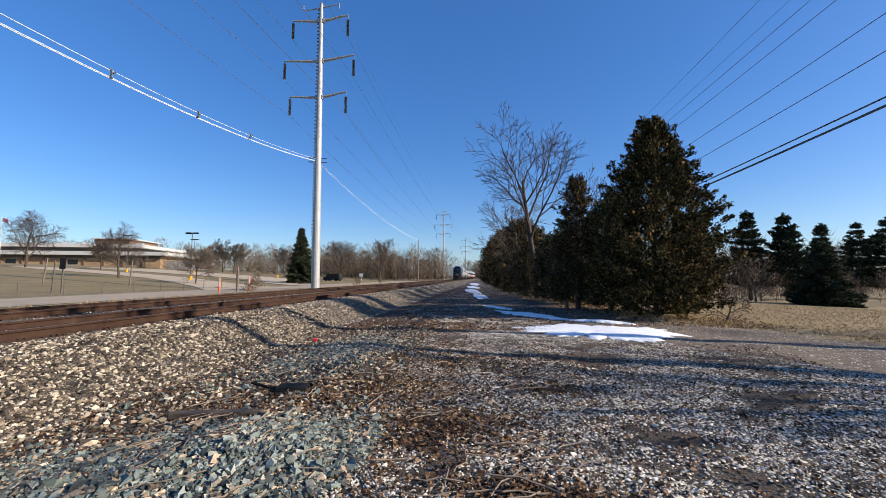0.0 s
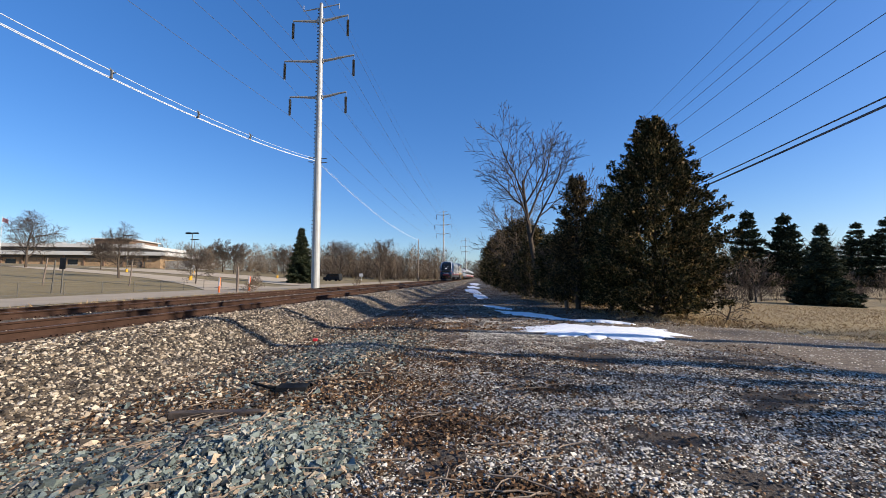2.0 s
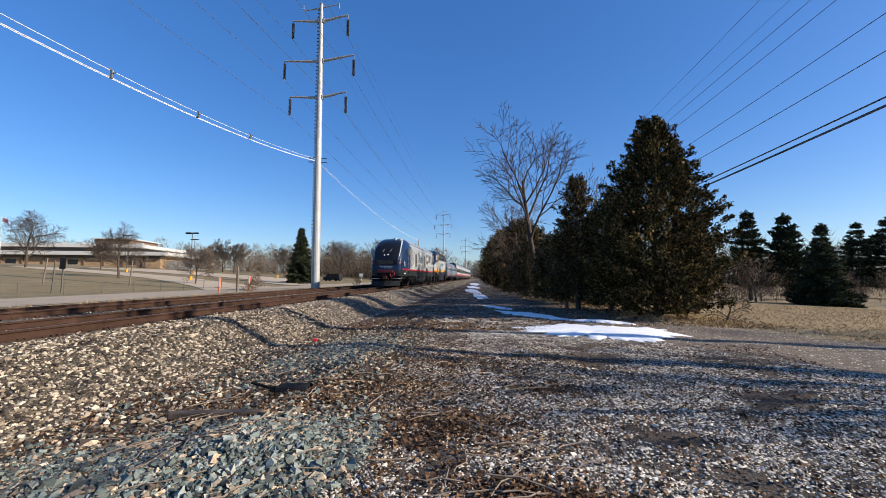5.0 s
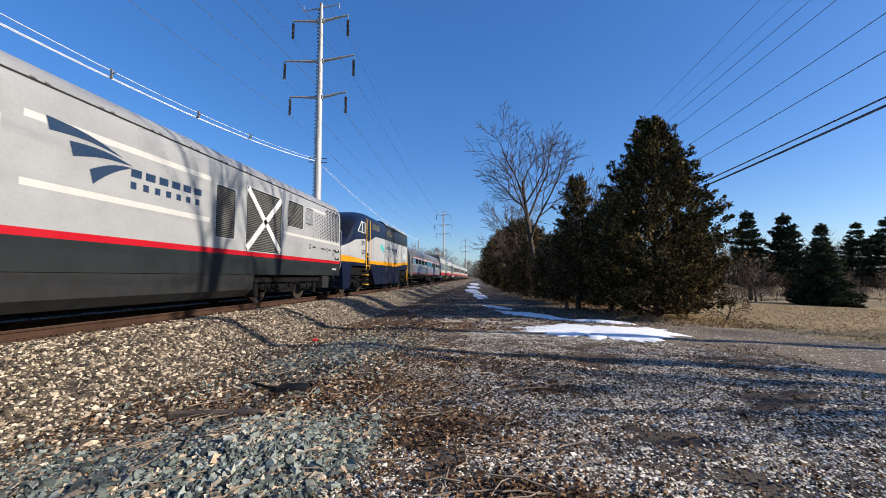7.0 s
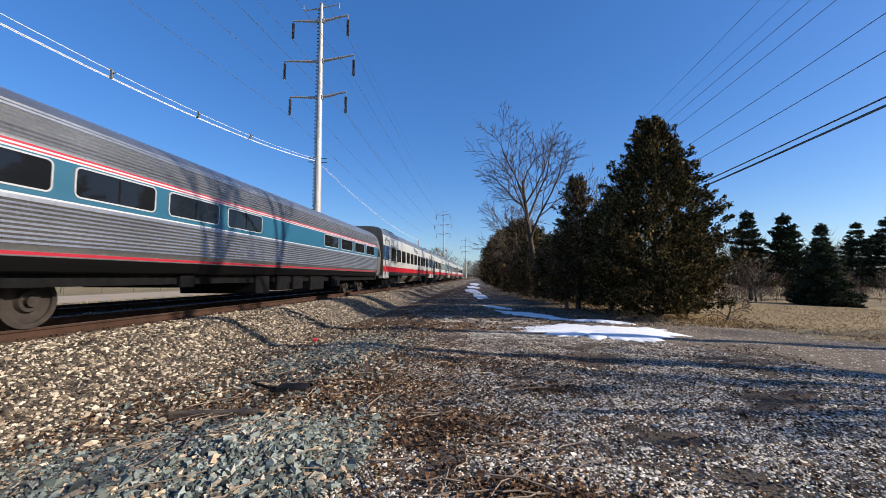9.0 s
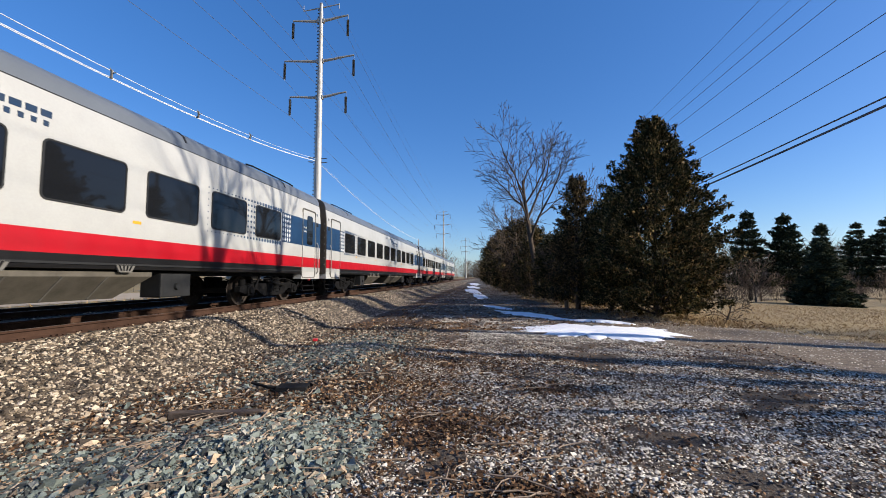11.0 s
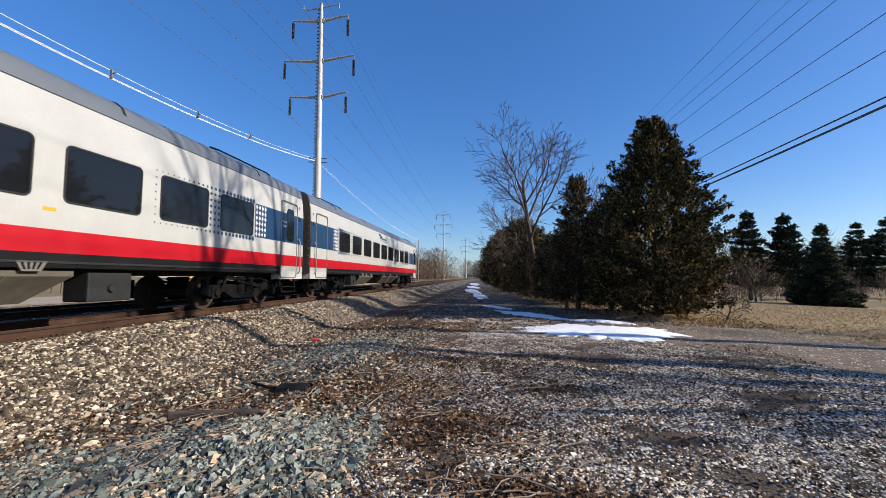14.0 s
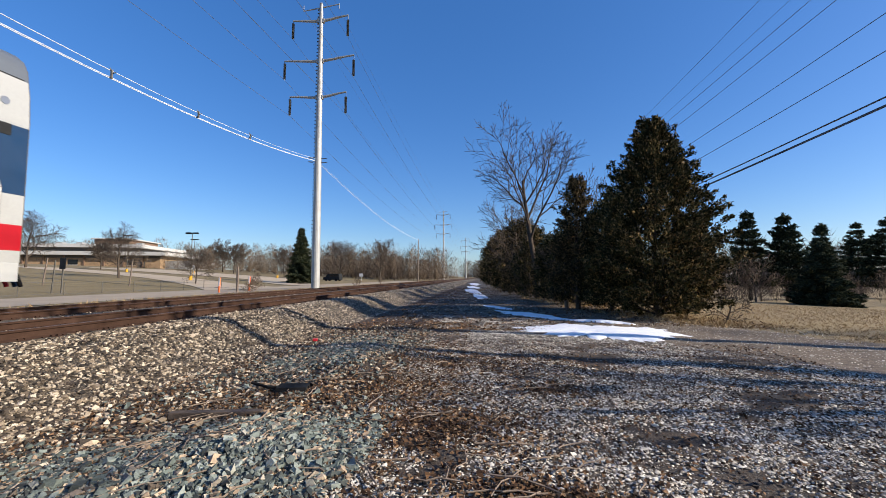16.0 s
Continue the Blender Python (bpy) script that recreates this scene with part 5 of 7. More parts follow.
def pylon(x, y, z, steps=True):
    root = thing("power_pylon", pose(x, y, z), "tall galvanised steel monopole power pylon with six arms", "power pylon", "power pylons")
    bm = bmesh.new()
    rod(bm, (0, 0, -0.3), (0, 0, 13), 0.46, 0.39, 16)
    shaft = part("shaft", bm, GALV, root, "tapered galvanised shaft in sleeved sections")
    for z0, z1, ra, rb in ((12.6, 18.3, 0.385, 0.345), (18, 26, 0.34, 0.275), (25.7, 32.6, 0.27, 0.2), (32.6, 32.75, 0.22, 0.14)):
        bm = bmesh.new()
        rod(bm, (0, 0, z0), (0, 0, z1), ra, rb, 16)
        part("upper_section" if z1 - z0 > 1 else "cap", bm, GALV, root)
    if steps:
        bm = bmesh.new()
        k = 2.5
        while k < 32:
            r = 0.45 - 0.0075 * k
            box(bm, -r - 0.2, -r, -0.03, 0.03, k, k + 0.12)
            k += 0.42
        tagged(part("climbing_steps", bm, INSUL, shaft, "dark climbing brackets up one side"), kind="stuff")
    for h, a, b in ARMS:
        for s, ln in ((-1, a), (1, b)):
            bm = bmesh.new()
            up = 0.5 if s > 0 else 0.22
            pts = [(0, 0, h), (s * ln * 0.35, 0, h + up * 0.3), (s * ln * 0.7, 0, h + up * 0.75), (s * ln, 0, h + up)]
            for (p, q, r) in zip(pts, pts[1:], (0.17, 0.14, 0.11)):
                rod(bm, p, q, r, r * 0.85, 8)
            box(bm, s * 0.15, s * 0.42, -0.16, 0.16, h - 0.22, h + 0.24, 0.02)
            arm = part("arm", bm, GALV, root, "curved galvanised arm")
            bm = bmesh.new()
            rod(bm, (s * ln, 0, h + up), (s * ln * 0.985, 0, h - 2.0), 0.03, 0.03, 6)
            for k in range(15):
                rod(bm, (s * ln * 0.99, 0, h - 0.05 - k * 0.125), (s * ln * 0.99, 0, h - 0.12 - k * 0.125), 0.09, 0.16, 10)
            part("insulator", bm, INSUL, arm, "grey string of insulator discs")
    for s in (-1, 1):
        bm = bmesh.new()
        rod(bm, (0, 0, 32.2), (s * 2.1, 0, 32.5 if s > 0 else 31.95), 0.08, 0.05, 8)
        rod(bm, (s * 2.1, 0, 32.6), (s * 2.1, 0, 31.9), 0.04, 0.04, 6)
        part("arm", bm, GALV, root, "short ground wire arm")
    return root


PYL = [(-18.4, 42.6, 0.2), (-19.0, 188, 0.2), (-14.5, 320, 0.2), (-18.4, -95, 0.2)]
for k, p in enumerate(PYL):
    pylon(*p, steps=k == 0)


def sagging(bm, a, b, sag, r, n=24):
    """A hanging wire from a to b as a thin tube."""
    a, b = Vector(a), Vector(b)
    pts = [a.lerp(b, i / n) - Vector((0, 0, 4 * sag * (i / n) * (1 - i / n))) for i in range(n + 1)]
    rings = []
    for p in pts:
        rings.append([bm.verts.new(p + Vector((r * math.cos(t), 0, r * math.sin(t)))) for t in (0, 1.257, 2.513, 3.77, 5.027)])
    for q, w in zip(rings, rings[1:]):
        for i in range(5):
            bm.faces.new((q[i], q[(i + 1) % 5], w[(i + 1) % 5], w[i])).smooth = True


def wire(name, a, b, sag, r, mat, label, group):
    bm = bmesh.new()
    sagging(bm, a, b, sag, r)
    return tagged(part(name, bm, mat, None), label, "cable", group, "")


for (p, q) in ((PYL[3], PYL[0]), (PYL[0], PYL[1]), (PYL[1], PYL[2])):
    for h, a, b in ARMS:
        for s, ln in ((-1, a), (1, b)):
            wire("power_line", (p[0] + s * ln * 0.985, p[1], p[2] + h - 2.0), (q[0] + s * ln * 0.985, q[1], q[2] + h - 2.0), 2.2, 0.016, WIRE,
                 "thin dark high-voltage wire between pylons", "high-voltage wires")
    for s in (-1, 1):
        wire("ground_wire", (p[0] + s * 2.1, p[1], p[2] + 32.0), (q[0] + s * 2.1, q[1], q[2] + 32.0), 1.6, 0.009, WIRE, "thin ground wire above the power lines", "high-voltage wires")

WOOD_POLE = worn("weathered_pole", (0.17, 0.13, 0.10), 0.9, 0, 4, 0.35, 0.4)
BRIGHT_WIRE = worn("bright_aluminium_cable", (0.62, 0.63, 0.64), 0.7, 0.0, 9, 0.1)


def wood_pole(x, y, h, arm=0.0):
    root = thing("utility_pole", pose(x, y, land(x, y) - 0.1), "slim weathered utility pole", "utility pole", "utility poles")
    bm = bmesh.new()
    rod(bm, (0, 0, 0), (0, 0, h), 0.16, 0.1, 10)
    part("shaft", bm, WOOD_POLE, root)
    if arm:
        bm = bmesh.new()
        box(bm, -arm, arm, -0.06, 0.06, h - 0.7, h - 0.58)
        part("crossarm", bm, WOOD_POLE, root)
    return root


wood_pole(-17.0, 103, 11.2)
wood_pole(-18.6, -26, 15.0)
wood_pole(9.8, -26, 13.8, 1.0)
wood_pole(9.7, 26.5, 11.2, 0.45)
bm = bmesh.new()
rod(bm, (0, 0, -0.2), (0.02, 0, 2.9), 0.11, 0.09, 9)
rod(bm, (0.02, 0, 2.9), (0.03, 0, 3.0), 0.09, 0.05, 9)
tagged(part("old_post", bm, WOOD_POLE, None), "short reddish-brown wooden post among the cedars", "post").matrix_basis = pose(4.12, 21.0, land(4.12, 21.0))
# three bright spaced cables on the low brackets of the pylon line
for k, dz in enumerate((0.62, 0.05, -0.04)):
    for a, b, sag in (((-18.2, -26, 14.3 + dz), (-18.6, 42.3, 14.45 + dz * 0.4), 3.2), ((-18.4, 42.9, 14.3 + dz * 0.3), (-17.0, 103, 11.2 + dz * 0.2), 1.2)):
        wire("distribution_cable", a, b, sag, 0.019 if a[1] < 0 else 0.010, BRIGHT_WIRE, "bright spaced distribution cable hanging from the pylon", "distribution cables")
for y in (17.6, 23.7, 29.5):
    t = (y + 26) / 68.3 if y < 42 else (y - 42.9) / 60.1
    z = 14.3 + 0.15 * t - 4 * 3.2 * t * (1 - t) if y < 42 else 14.4 - 3.1 * t - 4 * 1.2 * t * (1 - t)
    bm = bmesh.new()
    for a in range(3):
        t2 = a * 2.09
        rod(bm, (-18.35, y, z + 0.2), (-18.35 + 0.22 * math.cos(t2), y, z + 0.25 + 0.3 * math.sin(t2)), 0.025, 0.025, 6)
    box(bm, -18.4, -18.3, y - 0.04, y + 0.04, z - 0.05, z + 0.4, 0.02)
    tagged(part("cable_spacer", bm, VENT, None), "grey plastic spacer clamped between cables", "cable spacer", "cable spacers")
# brackets on the pylon
bm = bmesh.new()
for dz in (0.0, 0.45):
    tube(bm, [(-18.8, 42.3, 14.3 + dz), (-19.3, 42.1, 14.3 + dz)], 0.06, 6)
    tube(bm, [(-18.0, 42.6, 14.3 + dz), (-17.4, 42.6, 14.3 + dz)], 0.05, 6)
tagged(part("cable_bracket", bm, INSUL, None), "dark cable bracket bolted to the pylon shaft", "bracket")
# lines on the wooded side of the lane
for x0, z0, z1, r, lab in ((10.0, 11.95, 10.9, 0.008, "thin"), (10.6, 11.4, 10.5, 0.006, "thin"), (10.0, 9.95, 9.5, 0.009, "thin"), (10.0, 9.45, 8.85, 0.009, "thin"), (10.0, 8.35, 7.5, 0.01, "thin"),
                           (10.0, 7.5, 6.55, 0.012, "thin"), (9.5, 6.15, 5.2, 0.022, "thick"), (9.6, 6.02, 5.05, 0.022, "thick"), (9.5, 5.95, 4.98, 0.02, "thick")):
    wire("overhead_cable", (x0, -26, z0 + 1.3), (x0 - 0.3, 26.5, z1 + 0.3), 0.45, r, WIRE, lab + " dark overhead cable beside the lane", "overhead cables")

# ---- trees ----
BARK = worn("grey_brown_bark", (0.075, 0.058, 0.045), 0.95, 0, 8, 0.4, 0.6, shine=0.2)
LEAF = Nodes("cedar_foliage", 0.95)
LEAF.b.inputs["Specular IOR Level"].default_value = 0.12
LEAF.color(LEAF.ramp(LEAF.random_island(), [(0.0, (0.010, 0.011, 0.004)), (0.45, (0.034, 0.033, 0.011)), (0.75, (0.085, 0.066, 0.024)), (0.9, (0.20, 0.135, 0.055)), (1.0, (0.38, 0.25, 0.11))]))
LEAF = LEAF.mat


def leaf_cloud(rng, centres, out, size, n_each, spreadr, thin=0.3, tuft=0.0):
    """Many small sprays round the centres, leaning along the directions given; tuft: how far they reach out along them."""
    c = np.repeat(np.asarray(centres), n_each, 0)
    o = np.repeat(np.asarray(out), n_each, 0)
    n = len(c)
    u = rng.uniform(0, 1, (n, 1))
    p = c + o * u * tuft + rng.normal(0, 1, (n, 3)) * spreadr * (1 - 0.75 * u if tuft else 1.0)
    a = o + rng.normal(0, 0.55, (n, 3))
    a /= np.linalg.norm(a, axis=1)[:, None]
    b = np.cross(a, rng.normal(0, 1, (n, 3)))
    b /= np.linalg.norm(b, axis=1)[:, None] + 1e-9
    s = (size * rng.uniform(0.5, 1.5, n))[:, None]
    verts = np.stack([p - a * s * 0.4 + b * s * thin * 1.1, p + a * s * 0.75, p - a * s * 0.4 - b * s * thin * 1.1], 1).reshape(-1, 3)
    return verts, np.arange(3 * n).reshape(-1, 3)


def cedar(name, x, y, h, w, seed, label, n=170, base=0.3, size=0.12, mat=None, each=60, shape=0.75, clump=0.14, group="evergreens"):
    """An evergreen whose rising limbs each carry sprays of foliage, longer and shorter ones side by side, with gaps between."""
    rng = np.random.default_rng(seed)
    root = thing(name, pose(x, y, land(x, y) - 0.05), label, "tree", group)
    bm = bmesh.new()
    rod(bm, (0, 0, 0), (0, 0, h * 0.95), 0.016 * h + 0.03, 0.01, 8)
    cs, out = [], []
    for i in range(n):
        t = (i + rng.uniform(0, 1)) / n
        ang = i * 2.399 + rng.normal(0, 0.35)
        z = base + (h - base) * t * 0.97
        prof = (1 - t) ** shape * (0.72 + 0.28 * min(1.0, t * 6)) + 0.035
        ln = w / 2 * prof * rng.choice((0.62, 0.82, 0.95, 1.02, 1.12), p=(0.14, 0.22, 0.3, 0.22, 0.12))
        rise = 0.35 + 0.55 * t + rng.normal(0, 0.12)
        d = np.array([math.cos(ang), math.sin(ang), rise])
        tip = np.array([0, 0, z]) + d * ln * (1, 1, 0.8)
        tip[2] = min(tip[2], h)
        foot = np.array([0, 0, max(0.15, z - 0.15 * ln)])
        if i % 2 == 0:
            rod(bm, foot, foot + (tip - foot) * 0.95, 0.01 + 0.0035 * h * (1 - t), 0.005, 4)
        m = max(2, int(ln / 0.33) + 1)
        for k in range(m):
            u = 0.32 + 0.68 * (k + rng.uniform(0.2, 0.9)) / m
            side = np.array([-math.sin(ang), math.cos(ang), 0]) * rng.normal(0, 0.16) * ln * (1.15 - u)
            cs.append(foot + (tip - foot) * u + side + rng.normal(0, 0.05, 3))
            o = np.array([math.cos(ang) * 0.75, math.sin(ang) * 0.75, 0.35 + 0.6 * t]) + rng.normal(0, 0.3, 3)
            out.append(o)
    part("trunk", bm, BARK, root, "brown trunk and limbs")
    v, f = leaf_cloud(rng, cs, out, size, each, np.array([1.0, 1.0, 0.85]) * clump, 0.32, clump * 2.4)
    put("crown", fast_mesh("crown", v, f, mat or LEAF), root)
    return root


def pine(name, x, y, h, w, seed, label, whorls=14, base=1.2, size=0.2, each=26, group="evergreens", droop=0.0, mat=None):
    """A pine or spruce: whorls of level or drooping limbs that shorten unevenly to a pointed top, each fringed with needles."""
    rng = np.random.default_rng(seed)
    root = thing(name, pose(x, y, land(x, y) - 0.05), label, "tree", group)
    bm = bmesh.new()
    rod(bm, (0, 0, 0), (0, 0, h * 0.97), 0.014 * h + 0.05, 0.012, 8)
    cs, out = [], []
    for k in range(whorls):
        t = (k + rng.uniform(-0.6, 0.6)) / whorls
        z0 = base + (h - base) * min(0.98, max(0.0, t))
        arms = 6 if t < 0.75 else 4
        for i in range(arms):
            ang = k * 1.7 + (i + rng.normal(0, 0.18)) * 2 * math.pi / arms
            ln = w / 2 * ((1 - max(0.0, min(t, 1.0))) ** 0.95 + 0.01) * rng.uniform(0.55, 1.15)
            tip = Vector((ln * math.cos(ang), ln * math.sin(ang), z0 + ln * (0.16 - droop + 0.35 * t)))
            foot = Vector((0, 0, z0))
            rod(bm, foot, foot.lerp(tip, 0.95), 0.012 + 0.012 * (1 - t), 0.006, 4)
            m = max(2, int(ln / 0.3))
            for j in range(m):
                u = 0.25 + 0.75 * (j + 0.7) / m
                p = foot.lerp(tip, u)
                wide = 0.26 * ln * (1.1 - u) + 0.05
                for q in (-1, 1):
                    off = q * rng.uniform(0.1, 1.0) * wide
                    cs.append((p.x - math.sin(ang) * off, p.y + math.cos(ang) * off, p.z + rng.normal(0, 0.04)))
                    out.append((0.8 * math.cos(ang) - 0.4 * q * math.sin(ang), 0.8 * math.sin(ang) + 0.4 * q * math.cos(ang), 0.12 - 0.6 * droop))
    cs.append((0, 0, h * 0.98))
    out.append((0, 0, 1.0))
    part("trunk", bm, BARK, root, "brown trunk and limbs")
    v, f = leaf_cloud(rng, cs, out, size, each, np.array([1.0, 1.0, 0.8]) * 0.17, 0.22, 0.3)
    put("crown", fast_mesh("crown", v, f, mat or PINE), root)
    return root


def bare_tree(name, x, y, h, seed, label, spreadk=1.0, levels=3, lean=0.0, r0=None, thin=0.0, mat=None, trunk=0.3, group="bare trees", kids=(8, 7, 6, 4), up=0.06):
    """A leafless tree: a crooked trunk, limbs from the height trunk * h on, and finer and finer side branches along each."""
    rng = random.Random(seed)
    root = thing(name, pose(x, y, land(x, y) - 0.05), label, "tree", group)
    tv, tf, cv, cf = [], [], [], []

    def limb(a, d, ln, r, level):
        v, f = (tv, tf) if level == 0 else (cv, cf)
        n = 7 if level == 0 else (5 if level == 1 else 3)
        segs = (8, 6, 4, 3, 2)[level]
        side = d.orthogonal().normalized()
        pts, p, dd = [], a.copy(), d.copy()
        bend = 0.05 if level == 0 else 0.13
        for k in range(segs + 1):
            pts.append((p.copy(), dd.copy(), max(thin, r * (1 - (0.62 if level == 0 else 0.75) * k / segs))))
            dd = (dd + Vector((rng.gauss(0, bend), rng.gauss(0, bend), rng.gauss(up, bend * 0.7)))).normalized()
            p = p + dd * (ln / segs)
        base = len(v)
        for q, e, rr in pts:
            u = e.cross(side).normalized()
            w = u.cross(e).normalized()
            for i in range(n):
                t = 2 * math.pi * i / n
                v.append(q + (u * math.cos(t) + w * math.sin(t)) * rr)
        for k in range(segs):
            for i in range(n):
                j = (i + 1) % n
                f.append((base + k * n + i, base + k * n + j, base + (k + 1) * n + j, base + (k + 1) * n + i))
        if level >= levels:
            return
        count = kids[level]
        turn = rng.uniform(0, 6.28)
        lo = trunk / 0.66 if level == 0 else 0.22
        for c in range(count):
            t = lo + (1 - lo) * (c + rng.uniform(0.1, 0.95)) / count
            g = min(segs - 1, int(t * segs))
            q = pts[g][0].lerp(pts[g + 1][0], t * segs - g)
            e, rr = pts[g][1], pts[g][2]
            turn += 2.4 + rng.gauss(0, 0.4)
            o = (side * math.cos(turn) + e.cross(side).normalized() * math.sin(turn)).normalized()
            wide = rng.uniform(0.55, 1.15) * spreadk * (1.15 - 0.45 * t)
            nd = (e + o * wide).normalized()
            reach = h * 0.5 * (1.08 - 0.45 * t) if level == 0 else ln * (0.78 - 0.42 * t)
            limb(q, nd, reach * rng.uniform(0.7, 1.08), rr * rng.uniform(0.45, 0.68), level + 1)
    limb(Vector((0, 0, 0)), Vector((lean, 0, 1)).normalized(), h * 0.66, r0 or h * 0.016, 0)
    put("trunk", fast_mesh("trunk", tv, tf, mat or BARK, True), root)
    put("crown", fast_mesh("crown", cv, cf, mat or BARK, True), root, "leafless branches and twigs")
    return root


def foliage(name, stops, rough=0.7):
    m = Nodes(name, max(rough, 0.9))
    m.b.inputs["Specular IOR Level"].default_value = 0.12
    m.color(m.ramp(m.random_island(), stops))
    return m.mat


BROWNING = foliage("browning_cedar_foliage", [(0.0, (0.010, 0.010, 0.005)), (0.4, (0.034, 0.029, 0.012)), (0.75, (0.10, 0.065, 0.028)), (1.0, (0.27, 0.175, 0.08))])
PINE = foliage("dark_pine_needles", [(0.0, (0.009, 0.015, 0.008)), (0.7, (0.036, 0.046, 0.024)), (1.0, (0.11, 0.11, 0.055))])
TWIGS = foliage("dry_twigs", [(0.0, (0.06, 0.043, 0.031)), (0.6, (0.135, 0.10, 0.072)), (1.0, (0.22, 0.17, 0.12))], 0.9)

cedar("cedar_tree", 6.7, 16.6, 7.9, 6.0, 1, "tall dark green cedar beside the snow patch", 320, 0.1, 0.085, None, 62, 0.8, 0.11)
cedar("cedar_tree", 4.55, 20.4, 6.5, 3.1, 2, "slim browning cedar in the tree row", 190, 0.4, 0.08, BROWNING, 46, 0.7, 0.12)
cedar("cedar_tree", 8.7, 18.6, 4.0, 2.8, 12, "browning cedar behind the tall cedar", 110, 0.3, 0.09, BROWNING, 40, 0.5, 0.14)
cedar("cedar_tree", 5.9, 19.6, 5.0, 3.2, 13, "dense dark cedar in the tree row", 150, 0.2, 0.09, None, 50, 0.5, 0.15)
for k, (x, y, h, w, mat) in enumerate(((4.7, 24.0, 4.2, 3.2, 0), (4.2, 27.0, 4.0, 3.0, 0), (3.4, 31, 5.0, 3.2, 0), (3.1, 35.5, 6.2, 3.6, 1), (2.8, 41, 7.2, 4.0, 1), (2.2, 47, 6.8, 3.8, 0),
                                       (1.8, 54, 7.6, 4.2, 1), (1.5, 62, 7.2, 4.4, 0), (1.4, 72, 8.4, 5.0, 1), (1.2, 84, 7.8, 5.0, 0), (1.0, 98, 9.5, 6.0, 0), (1.1, 120, 10, 7, 1))):
    cedar("cedar_tree", x + 0.4, y, h, w, 20 + k, "dark cedar in the row along the lane" if not mat else "browning cedar in the row along the lane", 130, 0.1, 0.11 if y < 45 else 0.19, BROWNING if mat else None, 36 if y < 45 else 14, 0.5, 0.2)
bare_tree("bare_tree", 3.9, 29.5, 13.2, 29, "tall leafless tree standing in the row of cedars", 0.95, 4, -0.03, 0.24, 0.011, None, 0.3, kids=(9, 7, 6, 3), up=0.04)
bare_tree("bare_tree", 2.6, 44, 10.5, 6, "leafless tree behind the cedars", 1.1, 3, 0, 0.15, 0.018)
bare_tree("bare_tree", 6.2, 26, 8.6, 8, "thin leafless tree behind the cedars", 0.9, 3, 0.1, 0.1, 0.012)
for k, (x, y, h) in enumerate(((5.0, 23.0, 4.2), (4.3, 26.0, 4.0), (3.6, 33.0, 6.0), (3.0, 38.0, 6.6))):
    bare_tree("bare_shrub", x, y, h, 130 + k, "tangled leafless shrub among the cedars", 1.3, 3, 0, 0.06, 0.011, TWIGS, 0.1, "bare shrubs")
# a low dead limb with a few dry sprays at the foot of the tall cedar
bare_tree("bare_shrub", 8.6, 15.6, 1.5, 141, "low dead limbs at the foot of the cedar", 1.8, 3, 0.5, 0.035, 0.008, None, 0.06, "bare shrubs", up=0.0)
# leafless trees along the lane that throw their shade on the lane and the train
for k, (x, y, h) in enumerate(((14.0, 6.0, 22), (14.5, 9.4, 22))):
    bare_tree("bare_tree", x, y, h, 31 + k, "tall leafless tree beside the lane", 0.9, 3, 0.0, 0.3, 0.012, None, 0.42, kids=(6, 5, 4, 3))
for k, (x, y, h) in enumerate(((16.8, 5.1, 10.5), (15.2, 3.1, 6.8), (22.5, 9.8, 9.0))):
    bare_tree("bare_tree", x, y, h, 41 + k, "young leafless tree beside the drive", 0.9, 2 if h < 8 else 3, 0.0, 0.19, 0.02, None, 0.2, kids=(8, 6, 5, 3))

# evergreens beyond the lawn
for k, (x, y, h, w) in enumerate(((25.6, 42, 8.6, 4.6), (28.9, 42, 8.4, 5.6), (22.2, 44, 7.4, 4.6), (35.2, 46, 8.0, 4.0), (50.4, 60, 10.2, 7), (54, 60, 11.0, 8), (59, 58, 11, 8))):
    pine("pine_tree", x, y, h, w, 60 + k, "dark green pine with level limbs beyond the lawn", 21, 1.5, 0.24, 17)
pine("spruce_tree", 25.9, 34.0, 4.7, 4.6, 71, "dense dark spruce skirted to the lawn", 26, 0.15, 0.2, 34, droop=0.2)
for k, (x, y, h) in enumerate(((24, 38, 4.6), (22, 35.5, 3.2), (33, 36, 3.6), (37, 37, 4.4), (41, 38, 5), (18.5, 37, 6), (47, 44, 8), (15.5, 31, 5), (29.5, 36, 3.0), (43.5, 40, 6))):
    bare_tree("bare_shrub", x, y, h, 90 + k, "leafless shrub at the lawn's edge", 1.3, 3, 0, 0.07, 0.014, TWIGS, 0.08, "bare shrubs")

# school side
pine("spruce_tree", -35.4, 75, 10.8, 5.6, 81, "lone dark green spruce beyond the road", 36, 0.6, 0.3, 34, droop=0.22)
for k, (x, y, h, sp) in enumerate(((-105, 82.5, 14.5, 2.0), (-59.2, 60, 9.6, 1.8), (-42.3, 55.5, 6.0, 1.5), (-41.0, 112, 12.5, 1.2), (-100, 96, 8, 1.3), (-62, 120, 9.5, 1.2), (-96, 140, 12, 1.2), (-31, 118, 13.5, 1.1), (-84, 128, 11, 1.2))):
    bare_tree("bare_tree", x, y, h, 100 + k, "spreading leafless tree on the school lawn", sp, 3, 0, 0.018 * h, 0.0002 * math.hypot(x, y), None, 0.15, up=0.05, kids=(13, 11, 9, 3))


